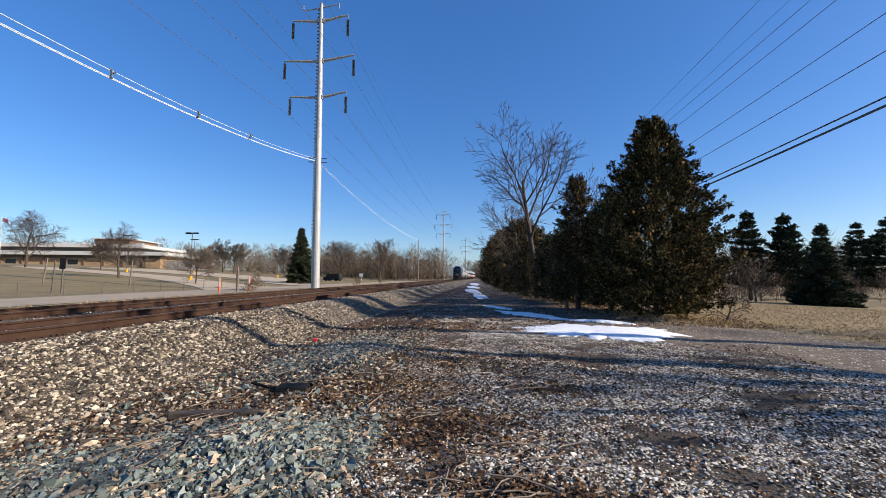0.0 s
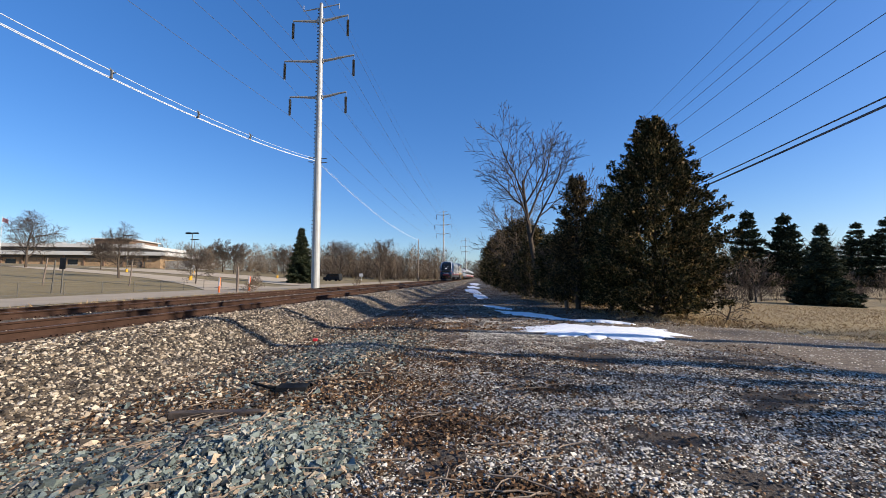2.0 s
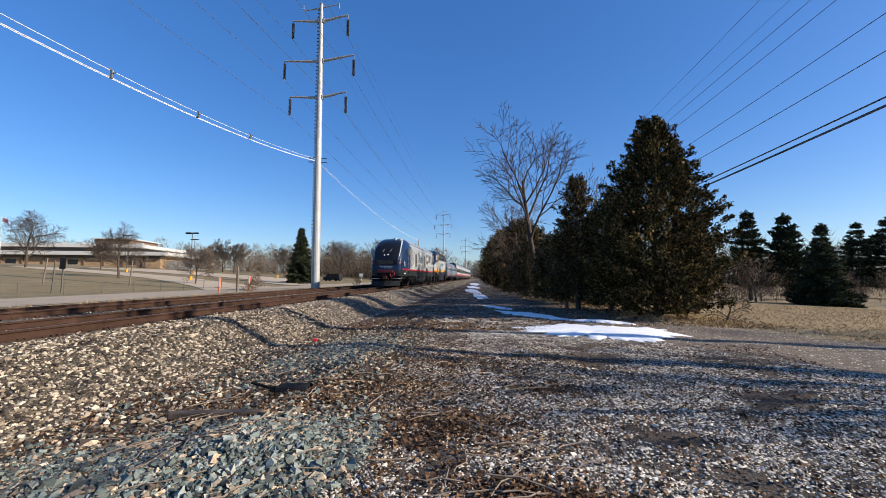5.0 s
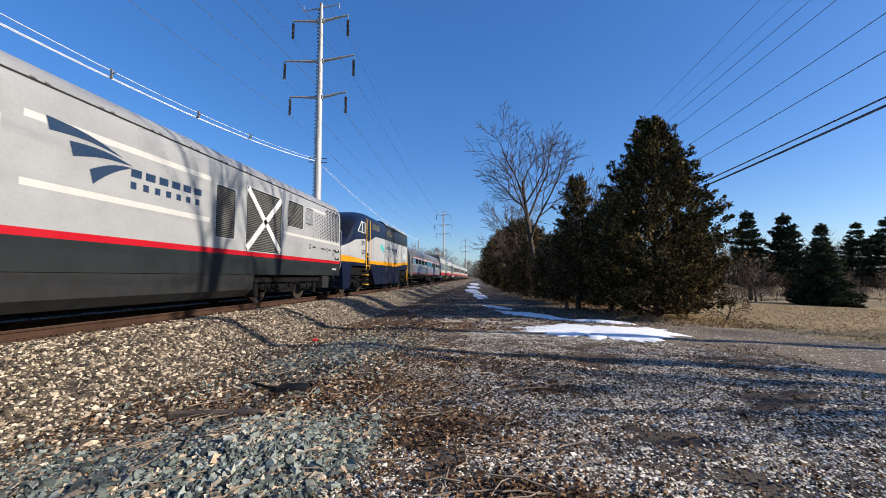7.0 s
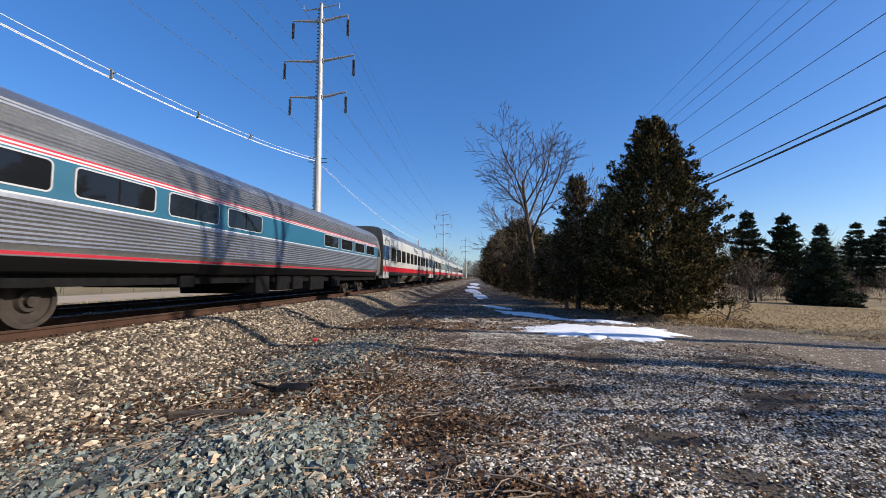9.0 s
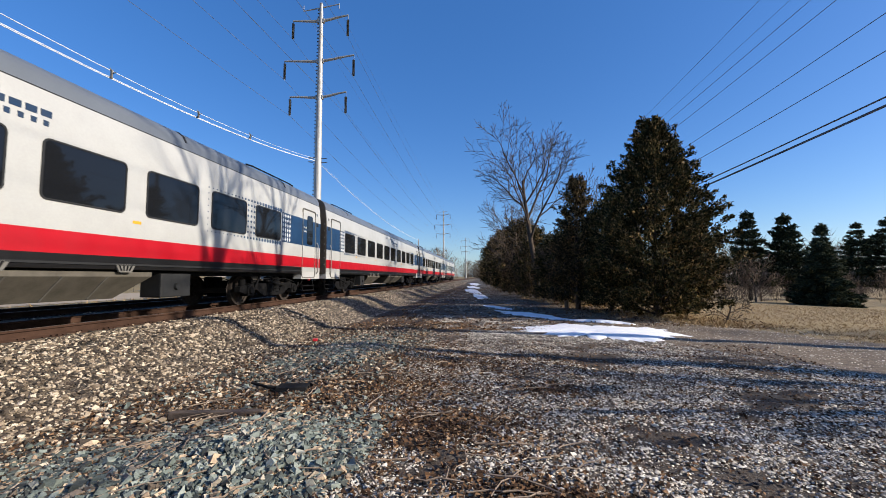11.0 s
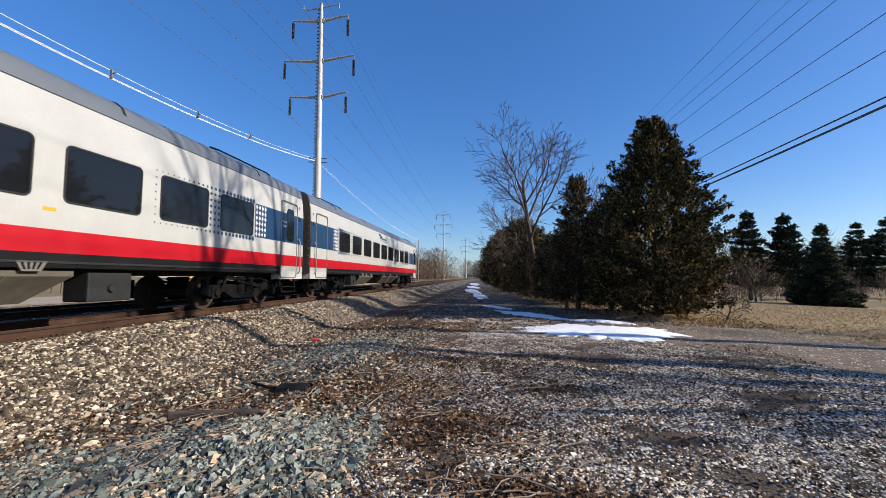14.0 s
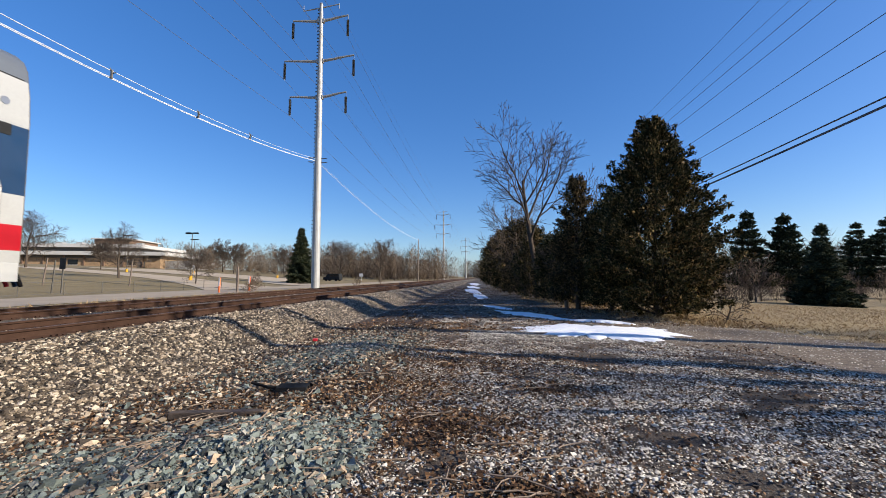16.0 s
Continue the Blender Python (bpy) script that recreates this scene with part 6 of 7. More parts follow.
def woods(name, spots, label, seed, h0, h1):
    """Far bare woods as one mass of trunks, limbs and twigs."""
    rng = np.random.default_rng(seed)
    V, T = [], []
    base = 0
    for x, y in spots:
        h = rng.uniform(h0, h1)
        z = land(x, y)
        n = 340
        top = np.array([x, y, z])
        t = rng.uniform(0, 1.0, n) ** 1.25 * 0.95 + 0.05
        ang = rng.uniform(0, 2 * np.pi, n)
        rad = h * 0.42 * np.sin(np.pi * np.clip(t, 0.05, 0.97)) ** 0.7 * rng.uniform(0.1, 1, n)
        p = top + np.stack([rad * np.cos(ang), rad * np.sin(ang), h * t], 1)
        d = np.stack([np.cos(ang) * 0.55, np.sin(ang) * 0.55, rng.uniform(0.3, 1.2, n)], 1) * (h * rng.uniform(0.06, 0.16, n))[:, None]
        w = np.stack([-np.sin(ang + 0.7), np.cos(ang + 0.7), 0 * ang], 1) * (h * rng.uniform(0.003, 0.007, n))[:, None]
        v = np.stack([p - w, p + w, p + d], 1)
        trunk = np.array([[top + (-0.007 * h, 0, -0.3), top + (0.007 * h, 0, -0.3), top + (0, 0, h * 0.8)]])
        v = np.concatenate([v, trunk]).reshape(-1, 3)
        V.append(v)
        T.append(np.arange(len(v)).reshape(-1, 3) + base)
        base += len(v)
    tagged(put(name, fast_mesh(name, np.concatenate(V), np.concatenate(T), TWIGS)), label, "woods", kind="stuff")


rs = np.random.default_rng(5)
woods("bare_woods", [(rs.uniform(-75, -16), rs.uniform(150, 235)) for _ in range(210)], "grey-brown leafless woods beyond the tracks", 1, 8, 14)
woods("bare_woods", [(rs.uniform(-16, 14), rs.uniform(330, 430)) for _ in range(70)], "distant leafless woods at the end of the line", 2, 12, 17)
woods("bare_woods", [(rs.uniform(-330, -75), rs.uniform(205, 260)) for _ in range(190)], "leafless woods behind the school", 3, 9, 17)
woods("bare_woods", [(rs.uniform(20, 150), rs.uniform(66, 110)) for _ in range(210)], "leafless woods beyond the lawn", 4, 6, 10)
woods("bare_brush", [(rs.uniform(3.0, 6.5), rs.uniform(22, 60)) for _ in range(70)], "tangled leafless brush under the cedars", 6, 1.2, 4.5)
woods("bare_brush", [(rs.uniform(16, 60), rs.uniform(35, 60)) for _ in range(80)], "leafless brush at the lawn's edge", 7, 1.5, 4)

woods("bare_woods", [(rs.uniform(-135, -38), rs.uniform(150, 200)) for _ in range(110)], "grey-brown leafless woods behind the parking lot", 14, 7, 11)
woods("bare_brush", [(rs.uniform(-330, -14), rs.uniform(150, 190)) for _ in range(170)], "leafless thicket at the foot of the woods", 12, 4, 7)

# ---- school ----
BROWN_BRICK = worn("brown_brick", (0.16, 0.10, 0.065), 0.9, 0, 0.4, 0.2, 0.3, 8)
TAN_BRICK = worn("tan_brick", (0.30, 0.20, 0.115), 0.9, 0, 0.4, 0.2, 0.3, 8)
FASCIA = worn("white_fascia", (0.46, 0.45, 0.425), 0.7, 0, 0.3, 0.15)
SOFFIT = worn("dark_band", (0.07, 0.065, 0.06), 0.7, 0, 1, 0.2)


def school():
    gz = 6.4
    root = thing("school_building", pose(-163, 155, gz, 0, 0, 16), "low tan brick school with white flat roof fascias", "building")
    for name, x0, x1, y0, y1, z0, z1, mat in (("wall", -60, 24, 0, 40, -3.5, 4.3, TAN_BRICK), ("wall", -60, 12, 6, 46, 6.0, 8.0, SOFFIT), ("wall", -10, 4, 14, 40, 9.6, 12.6, BROWN_BRICK),
                                              ("wall", 24, 34, 4, 34, -3.5, 2.4, FASCIA)):
        bm = bmesh.new()
        box(bm, x0, x1, y0, y1, z0, z1, 0.05)
        part(name, bm, mat, root)
    for x0, x1, y0, y1, z0, z1 in ((-61.5, 27, -2.5, 41, 4.4, 6.0), (-61, 15, 3, 47, 8.0, 9.5), (-11, 5, 13, 41, 12.5, 13.0)):
        bm = bmesh.new()
        box(bm, x0, x1, y0, y1, z0, z1, 0.1)
        part("roof", bm, FASCIA, root, "flat roof with a white fascia")
    bm = bmesh.new()
    box(bm, -60, 24, -0.3, 0.0, 3.3, 4.3)
    part("soffit_band", bm, SOFFIT, root, "dark band under the roof edge")
    for k in range(11):
        x = -57 + k * 7.4
        bm = bmesh.new()
        box(bm, x, x + 0.5, -0.5, 0.05, -3.0, 4.3)
        part("pier", bm, BROWN_BRICK, root)
        if k % 3 == 0:
            bm = bmesh.new()
            box(bm, x + 1.6, x + 5.2, -0.08, 0.1, 0.4, 2.6)
            w = part("window", bm, GLASS, root)
            bm = bmesh.new()
            box(bm, x + 1.5, x + 5.3, -0.14, -0.02, 0.2, 0.4)
            part("sill", bm, FASCIA, w)
    for x in (-47, 15):
        bm = bmesh.new()
        box(bm, x, x + 3.0, -0.1, 0.1, -2.0, 1.8)
        part("door", bm, SOFFIT, root)
    for x in (-36, -24, -16, 8):
        bm = bmesh.new()
        box(bm, x, x + 2.4, 12, 15, 9.5, 10.8, 0.05)
        part("rooftop_unit", bm, GALV, root, "grey rooftop air unit")


school()


FENCE_GREY = worn("weathered_fence_steel", (0.12, 0.11, 0.09), 0.7, 0.3, 3, 0.3)


def lot_lamp(x, y, h):
    root = thing("lot_lamp", pose(x, y, land(x, y)), "dark parking lot lamp with a yellow base", "lamp post", "parking lot lamps")
    bm = bmesh.new()
    rod(bm, (0, 0, 0), (0, 0, h), 0.08, 0.06, 8)
    part("pole", bm, FENCE_GREY, root)
    bm = bmesh.new()
    for s in (-1, 1):
        box(bm, s * 0.2, s * 1.1, -0.2, 0.2, h - 0.12, h + 0.1, 0.03)
    box(bm, -0.2, 0.2, -0.08, 0.08, h - 0.06, h + 0.04)
    part("lamp_head", bm, BLACK, root)
    bm = bmesh.new()
    rod(bm, (0, 0, 0), (0, 0, 0.8), 0.27, 0.26, 12)
    part("base", bm, YELLOW, root, "yellow concrete base")


for x, y, h in ((-50.5, 65, 8.2), (-84.8, 88, 8.8), (-55.1, 103, 7.6), (-80, 104, 9.5)):
    lot_lamp(x, y, h)


# fence along the road
def fence(x, y0, y1, step):
    root = thing("chain_link_fence", pose(0, 0, 0), "low grey chain-link fence along the school lawn", "fence")
    k = y0
    while k <= y1:
        bm = bmesh.new()
        z = land(x, k)
        rod(bm, (x, k, z - 0.2), (x, k, z + 0.95), 0.03, 0.03, 6)
        part("post", bm, FENCE_GREY, root)
        k += step
    for dz in (0.93, 0.1):
        bm = bmesh.new()
        z = land(x, 0)
        rod(bm, (x, y0, z + dz), (x, y1, z + dz), 0.016, 0.016, 5)
        part("rail", bm, FENCE_GREY, root)


fence(-31.0, 18, 52, 3.0)


def marker(x, y, h, w, mat, label, cat, name, tilt=0.0, top=None):
    root = thing(name, pose(x, y, land(x, y) - 0.05, 0, tilt), label, cat, "posts beyond the tracks")
    bm = bmesh.new()
    box(bm, -w / 2, w / 2, -w / 2, w / 2, 0, h, 0.01)
    part("post", bm, mat, root)
    if top:
        bm = bmesh.new()
        box(bm, -top[0] / 2, top[0] / 2, -w / 2 - 0.03, -w / 2 - 0.004, h - top[1], h, 0.02)
        part("sign_plate", bm, top[2], root)


ORANGE = worn("faded_orange", (0.75, 0.16, 0.05), 0.6, 0, 4, 0.2)
# positions follow the far edge of the road
marker(-22.6, 32.5, 1.35, 0.12, ORANGE, "faded orange and white marker post by the road", "marker post", "marker_post", 3, (0.13, 0.75, PAINT_WHITE))
marker(-22.6, 37.0, 1.45, 0.12, ORANGE, "faded orange and white marker post by the road", "marker post", "marker_post", 0, (0.13, 0.75, PAINT_WHITE))
marker(-22.3, 34.6, 2.35, 0.16, WOOD_POLE, "short dark wooden post beside the tracks", "post", "wooden_post")
marker(-34.0, 29.4, 2.9, 0.09, FENCE_GREY, "grey signs on twin posts in the grass", "sign", "road_sign", 1, (0.55, 0.9, DARK))
marker(-34.3, 28.9, 2.7, 0.08, FENCE_GREY, "slim grey post in the grass", "post", "sign_post", 4)
marker(-41, 43, 3.2, 0.1, WOOD_POLE, "slim leaning post in the grass", "post", "sign_post", 5)
marker(-45, 37, 2.9, 0.1, WOOD_POLE, "slim leaning post in the grass", "post", "sign_post", 8)
marker(-60, 78, 2.6, 0.1, GALV, "small white sign beside the parking lot", "sign", "road_sign", 0, (0.6, 0.8, PAINT_WHITE))
marker(-28, 90, 2.2, 0.1, GALV, "small white sign on a post", "sign", "road_sign", 0, (0.9, 0.7, PAINT_WHITE))

# flag on its pole
root = thing("flagpole", pose(-190, 140, 6.5), "white flagpole with a small flag", "flagpole")
bm = bmesh.new()
rod(bm, (0, 0, 0), (0, 0, 19), 0.12, 0.06, 8)
part("pole", bm, PAINT_WHITE, root)
bm = bmesh.new()
for k in range(5):
    box(bm, 0.1 + k * 0.55, 0.65 + k * 0.55, 0.08 * math.sin(k), 0.03 + 0.08 * math.sin(k), 16.9 - 0.2 * k, 18.6 - 0.2 * k)
part("flag", bm, worn("faded_flag", (0.5, 0.2, 0.22), 0.8, 0, 1.2, 0.5), root)

# ---- snow ----
SNOW = Nodes("old_snow", 0.6)
SNOW.color(SNOW.ramp(SNOW.noise(5.0, 4), [(0.3, (0.72, 0.75, 0.8)), (0.7, (0.86, 0.87, 0.88))]))
SNOW.bump(SNOW.noise(18.0, 4), 0.5, 0.03)
SNOW = SNOW.mat


def snow(cx, cy, lx, ly, turn, seed, label):
    """A thin crust with a ragged edge, thicker in the middle."""
    bm = bmesh.new()
    n, rings = 140, 7
    grid = []
    ca, sa = math.cos(radians(turn)), math.sin(radians(turn))
    for k in range(rings + 1):
        row = []
        for i in range(n):
            a = 2 * math.pi * i / n
            edge = 1 + 0.4 * noise.noise((math.cos(a) * 1.6, math.sin(a) * 1.6, seed)) + 0.35 * noise.noise((math.cos(a) * 5, math.sin(a) * 5, seed + 5)) + 0.3 * noise.noise((math.cos(a) * 15, math.sin(a) * 15, seed + 9))
            r = (0.02 + 0.98 * k / rings) * edge
            u, v = r * lx * math.cos(a), r * ly * math.sin(a)
            x, y = cx + u * ca - v * sa, cy + u * sa + v * ca
            row.append(bm.verts.new((x, y, land(x, y) + 0.055 * (1 - (k / rings) ** 2) + (0.012 if k < rings else -0.05))))
        grid.append(row)
    bm.faces.new(grid[0])
    for r, q in zip(grid, grid[1:]):
        for i in range(n):
            bm.faces.new((r[i], r[(i + 1) % n], q[(i + 1) % n], q[i]))
    bmesh.ops.recalc_face_normals(bm, faces=bm.faces)
    return tagged(part("snow_patch", bm, SNOW, None, smooth=True), label, "snow", "snow patches")


snow(3.25, 12.1, 2.15, 1.75, -24, 1, "bright patch of melting snow on the gravel lane")
snow(1.9, 16.8, 2.3, 0.5, -58, 2, "thin strip of old snow beside the cedars")
snow(3.9, 14.6, 1.3, 0.28, -30, 6, "thin strip of old snow beside the cedars")
snow(0.6, 21.0, 1.6, 0.3, -64, 8, "thin strip of old snow beside the cedars")
snow(-0.4, 33, 0.5, 5.0, 4, 9, "long strip of snow far along the lane")
snow(-1.4, 46, 0.8, 7.0, 5, 3, "long strip of snow far along the lane")
snow(-1.8, 62, 0.9, 9.0, 4, 4, "long strip of snow far along the lane")
snow(-2.4, 92, 1.2, 16.0, 3, 5, "long strip of snow far along the lane")

# ---- loose stones ----


def stone_shapes(rng, kinds=6):
    """Blocky stone shapes: a beaten icosahedron each."""
    g = (1 + 5 ** 0.5) / 2
    v = np.array([(-1, g, 0), (1, g, 0), (-1, -g, 0), (1, -g, 0), (0, -1, g), (0, 1, g), (0, -1, -g), (0, 1, -g), (g, 0, -1), (g, 0, 1), (-g, 0, -1), (-g, 0, 1)]) / 1.9
    f = np.array([(0, 11, 5), (0, 5, 1), (0, 1, 7), (0, 7, 10), (0, 10, 11), (1, 5, 9), (5, 11, 4), (11, 10, 2), (10, 7, 6), (7, 1, 8), (3, 9, 4), (3, 4, 2), (3, 2, 6), (3, 6, 8), (3, 8, 9), (4, 9, 5), (2, 4, 11), (6, 2, 10), (8, 6, 7), (9, 8, 1)])
    c8 = np.array([(a, b, c) for a in (-1, 1) for b in (-1, 1) for c in (-1, 1)]) * 0.72
    f8 = np.array([(0, 1, 3), (0, 3, 2), (4, 6, 7), (4, 7, 5), (0, 4, 5), (0, 5, 1), (2, 3, 7), (2, 7, 6), (0, 2, 6), (0, 6, 4), (1, 5, 7), (1, 7, 3)])
    return [(v + rng.normal(0, 0.17, v.shape), f) for _ in range(1)] + [(c8 + rng.normal(0, 0.27, c8.shape), f8) for _ in range(kinds)]


def pebble_shapes(rng, kinds=8):
    """Low five-sided domes, open where they lie on the ground."""
    out = []
    for _ in range(kinds):
        ring5 = [(math.cos(1.2566 * k), math.sin(1.2566 * k), -0.55) for k in range(5)]
        v = np.array(ring5 + [(0.1, 0.0, 0.75)]) + rng.normal(0, 0.13, (6, 3))
        out.append((v, np.array([(k, (k + 1) % 5, 5) for k in range(5)])))
    return out


def scatter(name, spots, size, mat, label, category, seed, pebbles=False, flat=0.75, sink=0.15):
    rng = np.random.default_rng(seed)
    shapes = (pebble_shapes if pebbles else stone_shapes)(rng)
    V, F, base = [], [], 0
    pts = np.array([(x, y, land(x, y)) for x, y in spots])
    kind = rng.integers(0, len(shapes), len(pts))
    for k, (v, f) in enumerate(shapes):
        p = pts[kind == k]
        n = len(p)
        if not n:
            continue
        q = rng.normal(0, 1, (n, 4)) * ((1, 0.14, 0.14, 1) if pebbles else (1, 1, 1, 1))
        q /= np.linalg.norm(q, axis=1)[:, None]
        w, x, y, z = q.T
        R = np.stack([1 - 2 * (y * y + z * z), 2 * (x * y - z * w), 2 * (x * z + y * w), 2 * (x * y + z * w), 1 - 2 * (x * x + z * z), 2 * (y * z - x * w),
                      2 * (x * z - y * w), 2 * (y * z + x * w), 1 - 2 * (x * x + y * y)], 1).reshape(n, 3, 3)
        s = size * np.exp(rng.normal(0, 0.3, n)) * 0.5
        sc = np.stack([s * rng.uniform(0.8, 1.35, n), s * rng.uniform(0.7, 1.1, n), s * rng.uniform(0.5, 0.95, n)], 1)
        vv = np.einsum("nij,nkj->nki", R, v[None] * sc[:, None, :])
        vv[:, :, 2] *= flat
        vv += p[:, None, :]
        vv[:, :, 2] += (s * (0.5 - sink))[:, None]
        V.append(vv.reshape(-1, 3))
        F.append((f[None] + (np.arange(n) * len(v))[:, None, None]).reshape(-1, 3) + base)
        base += n * len(v)
    return tagged(put(name, fast_mesh(name, np.concatenate(V), np.concatenate(F), mat, pebbles)), label, category, kind="stuff")


def stone_mat(name, stops, rough=0.85):
    m = Nodes(name, rough)
    c = m.ramp(m.random_island(), stops)
    m.color(m.mix(1.0, c, m.ramp(m.noise(35.0, 3), [(0.3, 0.7), (0.7, 1.0)]), "MULTIPLY"))
    m.bump(m.noise(60.0, 3), 0.4, 0.01)
    return m.mat


TAN_STONE = stone_mat("tan_ballast", [(0.0, (0.014, 0.011, 0.008)), (0.36, (0.09, 0.066, 0.045)), (0.66, (0.30, 0.235, 0.16)), (1.0, (0.68, 0.58, 0.44))])
BLUE_STONE = stone_mat("blue_grey_ballast", [(0.0, (0.03, 0.033, 0.03)), (0.45, (0.115, 0.14, 0.122)), (0.78, (0.26, 0.295, 0.258)), (0.86, (0.30, 0.21, 0.13)), (1.0, (0.58, 0.45, 0.31))])
m = Nodes("blue_grey_stone", 0.85)
m.color(m.mix(1.0, m.ramp(m.random_object(), [(0.0, (0.03, 0.033, 0.03)), (0.5, (0.15, 0.178, 0.16)), (0.88, (0.31, 0.345, 0.31)), (1.0, (0.5, 0.38, 0.26))]), m.ramp(m.noise(3.0, 3), [(0.3, 0.7), (0.7, 1.0)]), "MULTIPLY"))
BLUE_STONE_SINGLE = m.mat
GRAVEL = stone_mat("pale_gravel", [(0.0, (0.06, 0.045, 0.033)), (0.25, (0.30, 0.255, 0.195)), (0.6, (0.62, 0.555, 0.455)), (1.0, (0.88, 0.82, 0.70))])
LITTER = foliage("dry_leaf_litter", [(0.0, (0.03, 0.018, 0.011)), (0.55, (0.10, 0.055, 0.03)), (0.85, (0.22, 0.13, 0.07)), (1.0, (0.36, 0.25, 0.15))], 0.9)

rs = np.random.default_rng(11)


def near_y(n, lo, hi, k=2.0):
    return lo + (hi - lo) * rs.uniform(0, 1, n) ** k


def bank(n, lo, hi, k, x0, x1):
    return np.stack([rs.uniform(x0, x1, n), near_y(n, lo, hi, k)], 1)


slope = np.concatenate([bank(44000, 1.5, 42, 1.8, -7.3, -4.6), bank(4000, 3, 26, 1.4, -14.8, -7.3)])
scatter("ballast", slope[slope[:, 1] < 14], 0.043, TAN_STONE, "tan crushed-stone ballast on the bank", "ballast", 1)
scatter("ballast", slope[slope[:, 1] >= 14], 0.05, TAN_STONE, "tan crushed-stone ballast on the bank", "ballast", 37, pebbles=True, flat=0.9)
far = bank(9000, 40, 120, 1.3, -7.2, -4.6)
scatter("ballast", far, 0.10, TAN_STONE, "tan crushed-stone ballast along the track", "ballast", 2, pebbles=True)
mixed = bank(6500, 1.8, 13, 1.5, -5.2, -1.5)
scatter("ballast", mixed, 0.042, TAN_STONE, "loose tan ballast strewn below the bank", "ballast", 3)
heap = np.concatenate([rs.normal((-1.75, 3.5), (0.55, 0.5), (6000, 2)), rs.normal((-2.9, 2.9), (0.8, 0.4), (4200, 2)), rs.normal((-2.9, 8.0), (0.55, 1.3), (6000, 2)), bank(1200, 2, 12, 1.2, -5, -1)])
heap = heap[(heap[:, 0] < -1.0) & (heap[:, 0] > -5.2) & (heap[:, 1] > 1.5)]
pile = thing("ballast_heap", pose(0, 0, 0), "heaps of fresh blue-grey ballast stones", "ballast heap")
near = heap[np.hypot(heap[:, 0] + 1.9, heap[:, 1] - 3.1) < 0.5][:290]
rest = scatter("rubble", heap, 0.042, BLUE_STONE, "heaps of fresh blue-grey ballast stones", "", 4)
rest.parent = pile
rng = np.random.default_rng(77)
SHAPES = [fast_mesh("stone", v * 0.5, f, BLUE_STONE_SINGLE) for v, f in stone_shapes(rng)]
for x, y in near:
    s = 0.044 * math.exp(rng.normal(0, 0.3))
    ob = put("stone", SHAPES[rng.integers(len(SHAPES))], pile)
    ob.matrix_basis = Matrix.Translation((x, y, land(x, y) + 0.03)) @ Euler(rng.uniform(0, 6.28, 3)).to_matrix().to_4x4() @ Matrix.Diagonal((s * 1.2, s, s * 0.75, 1))


def patchy(p, lo=0.0):
    # stones thin out towards the bare patches and never stop quite
    rng = random.Random(3)
    # past y = 6 they thin further, darkening the lane where tree shade lies
    return np.array([q for q in p if noise.noise((q[0] * 0.8, q[1] * 0.8, 9)) + 0.5 * noise.noise((q[0] * 2.3, q[1] * 2.3, 2)) > lo + min(0.35, max(0.0, (q[1] - 6) * 0.06)) - rng.random() ** 0.8 * 0.5])


lane = np.concatenate([bank(205000, 2.2, 16, 1.9, -1.5, 7.5)])
lane = lane[(lane[:, 1] + 1.5 * lane[:, 0] < 16.5)]
scatter("gravel", patchy(lane, -0.02), 0.024, GRAVEL, "pale crushed gravel on the lane", "gravel", 5, pebbles=True, flat=0.7)


far_lane = bank(16000, 14, 60, 1.6, -3.6, 2.6)
scatter("gravel", patchy(far_lane, -0.1), 0.036, GRAVEL, "scattered gravel far along the lane", "gravel", 25, pebbles=True, flat=0.6)
far_dirt = bank(9000, 12, 60, 1.6, -4.4, 3.0)


behind = np.stack([rs.uniform(-1.6, 8.0, 15000), 2.6 - 7.0 * rs.uniform(0, 1, 15000) ** 1.6], 1)
scatter("gravel", behind, 0.028, GRAVEL, "pale gravel on the lane by the drive", "gravel", 35, pebbles=True, flat=0.7)
behind = np.stack([rs.uniform(-7.2, -1.2, 9000), 2.4 - 7.0 * rs.uniform(0, 1, 9000) ** 1.6], 1)
scatter("ballast", behind, 0.046, TAN_STONE, "tan ballast further along the bank", "ballast", 36)


side = np.stack([rs.uniform(3.0, 9.5, 7000), rs.uniform(5.5, 14.5, 7000)], 1)
scatter("gravel", side[side[:, 1] + 1.5 * side[:, 0] > 14], 0.024, GRAVEL, "scattered gravel on the bare earth drive", "gravel", 15, pebbles=True, flat=0.6)


def leaves(name, spots, size, label, seed):
    rng = np.random.default_rng(seed)
    p = np.array([(x, y, land(x, y) + 0.012) for x, y in spots])
    out = rng.normal(0, 1, p.shape) * (1, 1, 0.3)
    v, f = leaf_cloud(rng, p, out, size, 1, 0.004, 0.4)
    v[:, 2] = np.maximum(v[:, 2], np.repeat(p[:, 2], 3) - 0.004)
    tagged(put(name, fast_mesh(name, v, f, LITTER)), label, "leaf litter", kind="stuff")


leaves("leaf_litter", np.concatenate([bank(17000, 1.8, 14, 1.5, -4.9, -0.4), bank(16000, 2.0, 10, 1.4, -1.6, 6)]), 0.034, "dry brown leaves and chips on the ground", 8)
leaves("leaf_litter", np.stack([rs.uniform(3.0, 10, 4000), rs.uniform(13.5, 24, 4000)], 1), 0.055, "dry brown leaves under the cedars", 9)

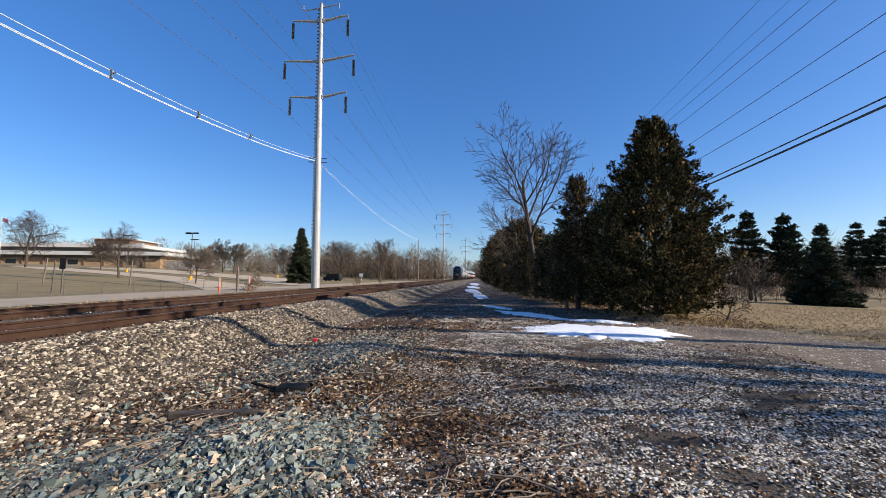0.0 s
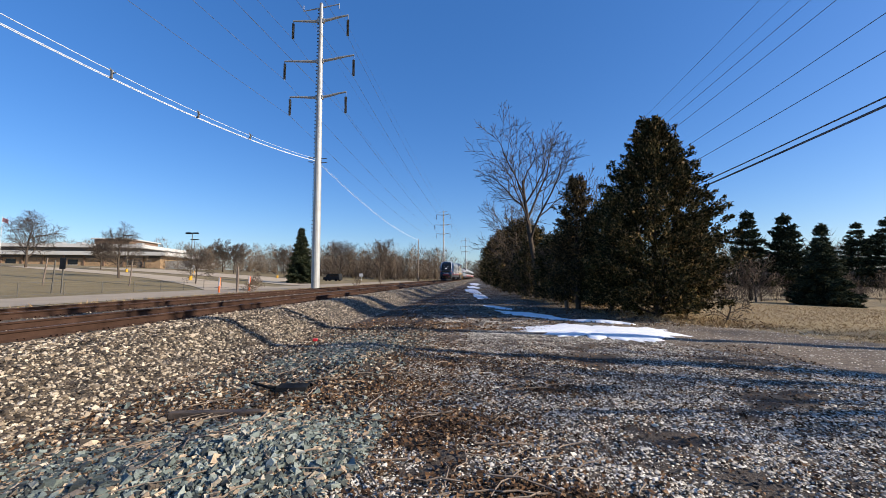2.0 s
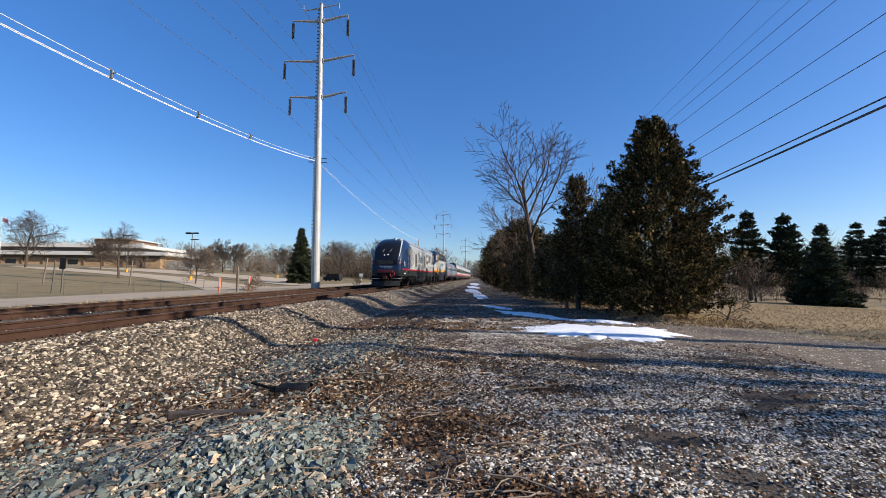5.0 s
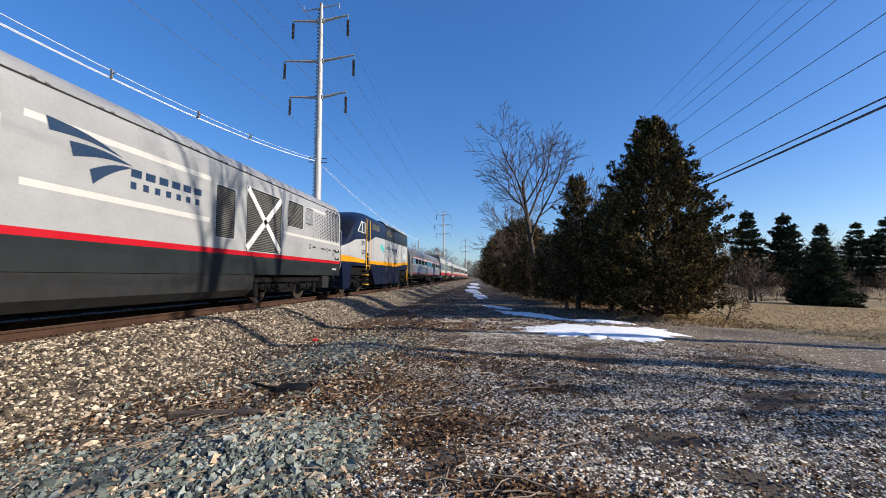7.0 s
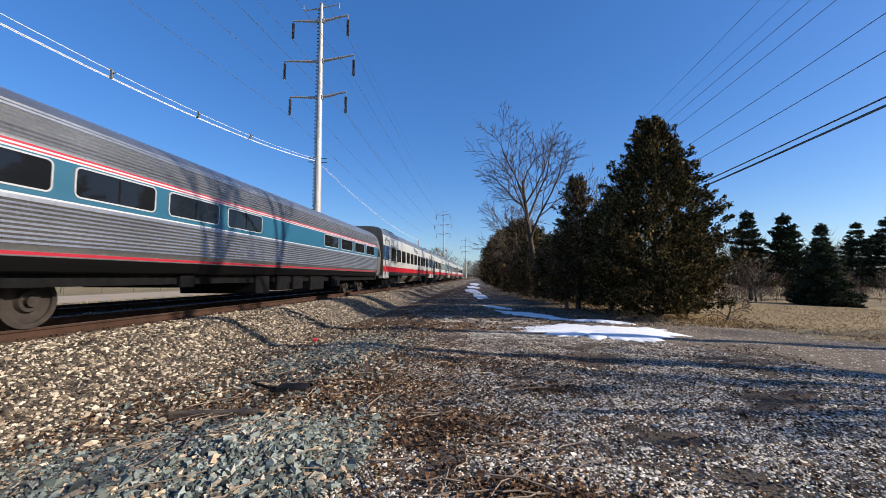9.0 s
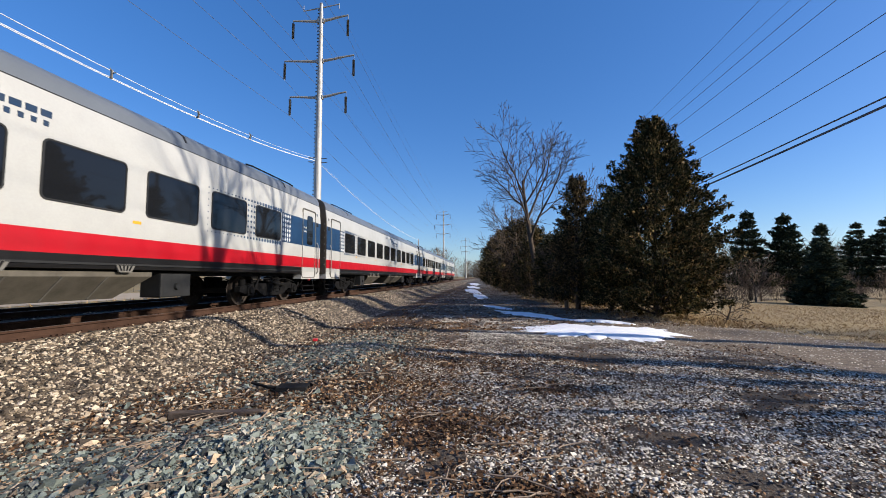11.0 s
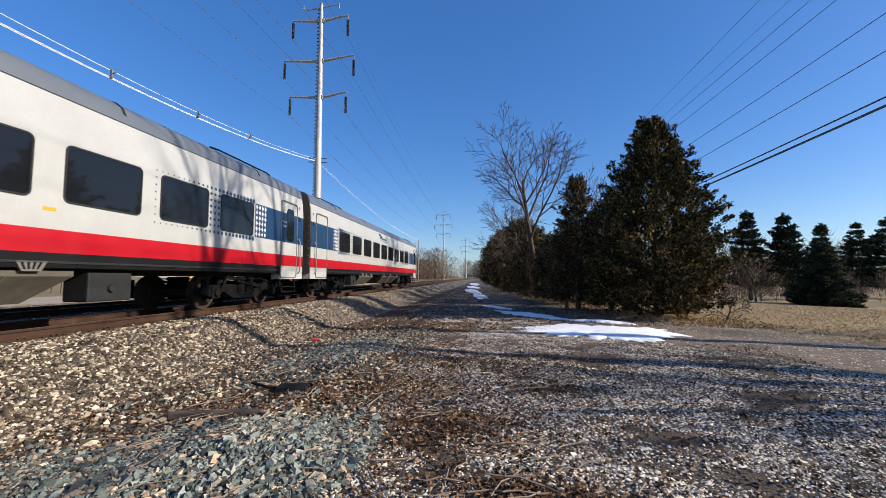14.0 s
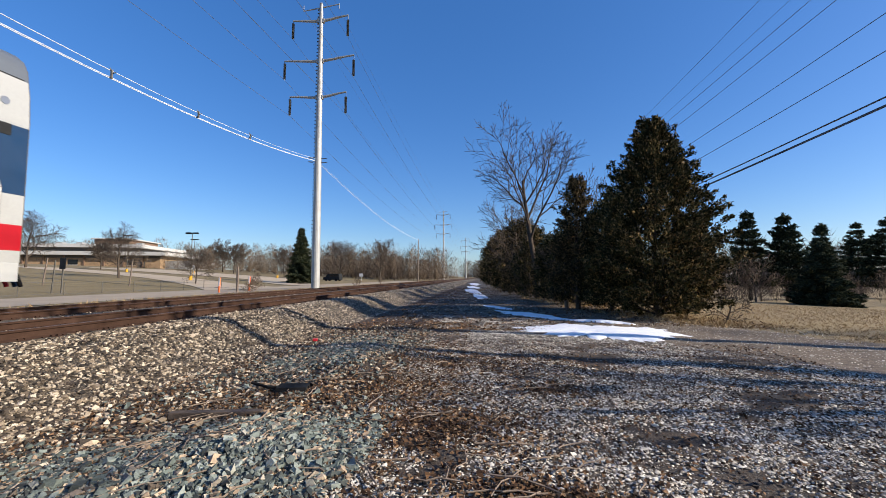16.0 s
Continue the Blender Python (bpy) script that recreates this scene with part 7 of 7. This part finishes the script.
clumps = [rs.normal((cx, cy), (sx, sy), (n, 2)) for cx, cy, sx, sy, n in ((-0.4, 4.3, 0.5, 0.35, 2600), (0.9, 5.75, 0.35, 0.22, 900), (0.25, 2.95, 0.3, 0.2, 1200), (0.75, 2.85, 0.3, 0.16, 1000),
          (-1.3, 5.7, 0.7, 0.4, 2200), (0.0, 7.4, 1.0, 0.5, 2200), (-2.7, 4.9, 0.9, 0.35, 2200))]
leaves("leaf_litter", np.concatenate(clumps), 0.036, "dark rotting leaves gathered in patches on the lane", 18)

leaves("leaf_litter", far_dirt, 0.07, "dry leaves and chips far along the lane", 19)

# sticks, a slab and a scrap on the ground


def stick(x, y, ln, turn, r, seed, mat=None):
    rng = random.Random(seed)
    bm = bmesh.new()
    p = Vector((x, y, land(x, y) + 0.03))
    d = Vector((math.cos(radians(turn)), math.sin(radians(turn)), 0))
    pts = [p]
    for k in range(5):
        q = pts[-1] + (d + Vector((rng.gauss(0, 0.25), rng.gauss(0, 0.25), 0))) * ln / 5
        pts.append(Vector((q.x, q.y, land(q.x, q.y) + 0.03 + 0.02 * rng.random())))
    tube(bm, pts, r, 5)
    tagged(part("stick", bm, mat or TWIG_MAT, None), "dry bent twig lying on the gravel", "stick", "twigs on the ground")


TWIG_MAT = worn("dry_twig", (0.24, 0.18, 0.13), 0.9, 0, 20, 0.4)
for k in range(150):
    stick(rs.uniform(-3.4, 1.2), rs.uniform(2.6, 7), rs.uniform(0.15, 0.6), rs.uniform(0, 360), rs.uniform(0.003, 0.008), k)
bm = bmesh.new()
box(bm, -0.5, 0.5, -0.05, 0.05, -0.05, 0.025, 0.012)
plank = tagged(part("old_plank", bm, TIE_WOOD, None), "rotting piece of tie lying in the stones", "plank")
plank.matrix_basis = pose(-3.0, 4.35, land(-3.0, 4.35) + 0.03, 0, 0, 10)
bm = bmesh.new()
tube(bm, [(-0.45, 0.1, 0.07), (-0.2, 0.02, 0.03), (0, 0, 0.02)], 0.02, 6)
slab(bm, [(-0.12, 0), (-0.1, 0.05), (0.1, 0.06), (0.13, 0.0)], -0.05, 0.35)
scrap = tagged(part("rubber_scrap", bm, RUBBER, None), "curled scrap of black rubber on the ground", "scrap")
scrap.matrix_basis = pose(-2.75, 5.35, land(-2.75, 5.35) + 0.01, 0, 0, 8)
bm = bmesh.new()
box(bm, -0.06, 0.06, -0.04, 0.04, 0, 0.07, 0.02)
tagged(part("red_cup", bm, PAINT_RED, None), "crushed red can lying on the bank", "litter").matrix_basis = pose(-4.25, 9.9, land(-4.25, 9.9) + 0.02, 0, 0, 30)


# ---- small things beyond the tracks ----


def parked_van(x, y, turn):
    root = thing("parked_van", pose(x, y, land(x, y), 0, 0, turn), "dark parked van near the bare trees", "van")
    bm = bmesh.new()
    slab(bm, [(-2.4, 0.35), (2.4, 0.35), (2.4, 1.0), (1.7, 1.15), (1.1, 1.9), (-2.2, 1.95), (-2.4, 1.2)], -0.95, 0.95)
    bmesh.ops.bevel(bm, geom=list(bm.edges), offset=0.06, segments=2, affect="EDGES")
    part("body", bm, DARK, root)
    for s in (1, -1):
        for a, b in ((-2.0, -0.8), (-0.6, 0.4)):
            bm = bmesh.new()
            slab(bm, rounded(a, b, 1.25, 1.75, 0.06), s * 0.94, s * 0.96)
            part("window", bm, GLASS, root)
        for yy in (-1.5, 1.5):
            bm = bmesh.new()
            rod(bm, (s * 0.75, yy, 0.34), (s * 0.97, yy, 0.34), 0.34, 0.34, 16)
            part("wheel", bm, RUBBER, root)


parked_van(-40.5, 105, 80)
for k, (x, y, h) in enumerate(((-22.2, 37.5, 1.6), (-23.5, 39.5, 1.2), (-17.2, 66, 1.5), (-18.5, 30, 0.9), (-16.8, 52, 1.2))):
    bare_tree("dry_shrub", x, y, h * 1.3, 300 + k, "dry reddish-brown weed clump beside the tracks", 1.6, 3, 0, 0.03, 0.008, TWIGS, 0.05, "dry weeds")


# dormant grass on the lawn
DRY_GRASS = foliage("dormant_grass", [(0.0, (0.15, 0.095, 0.045)), (0.6, (0.33, 0.225, 0.115)), (1.0, (0.46, 0.34, 0.19))], 0.9)


def grass(name, spots, size, label, seed):
    rng = np.random.default_rng(seed)
    p = np.array([(x, y, land(x, y)) for x, y in spots])
    out = np.concatenate([rng.normal(0, 0.5, (len(p), 2)), np.ones((len(p), 1))], 1)
    v, f = leaf_cloud(rng, p, out, size, 3, 0.03, 0.09)
    tagged(put(name, fast_mesh(name, v, f, DRY_GRASS)), label, "grass", kind="stuff")


g = np.stack([rs.uniform(6.5, 26, 26000), 11 + 20 * rs.uniform(0, 1, 26000) ** 1.5], 1)
grass("lawn_grass", g[g[:, 1] + 1.5 * g[:, 0] > 25.2 + rs.normal(0, 0.5, len(g))], 0.07, "short dormant tan lawn grass", 3)
g = np.stack([rs.uniform(2.2, 9.5, 3500), rs.uniform(13.5, 30, 3500)], 1)
grass("dry_weeds", g[np.abs(g[:, 0] - (7.5 - (g[:, 1] - 14) * 0.22)) < 1.6], 0.17, "dry weeds under the cedars", 4)
g = np.stack([rs.uniform(-20.5, -15.8, 5000), rs.uniform(8, 70, 5000)], 1)
grass("dry_weeds", g[::4], 0.2, "dry weeds along the tracks", 5)

motions()
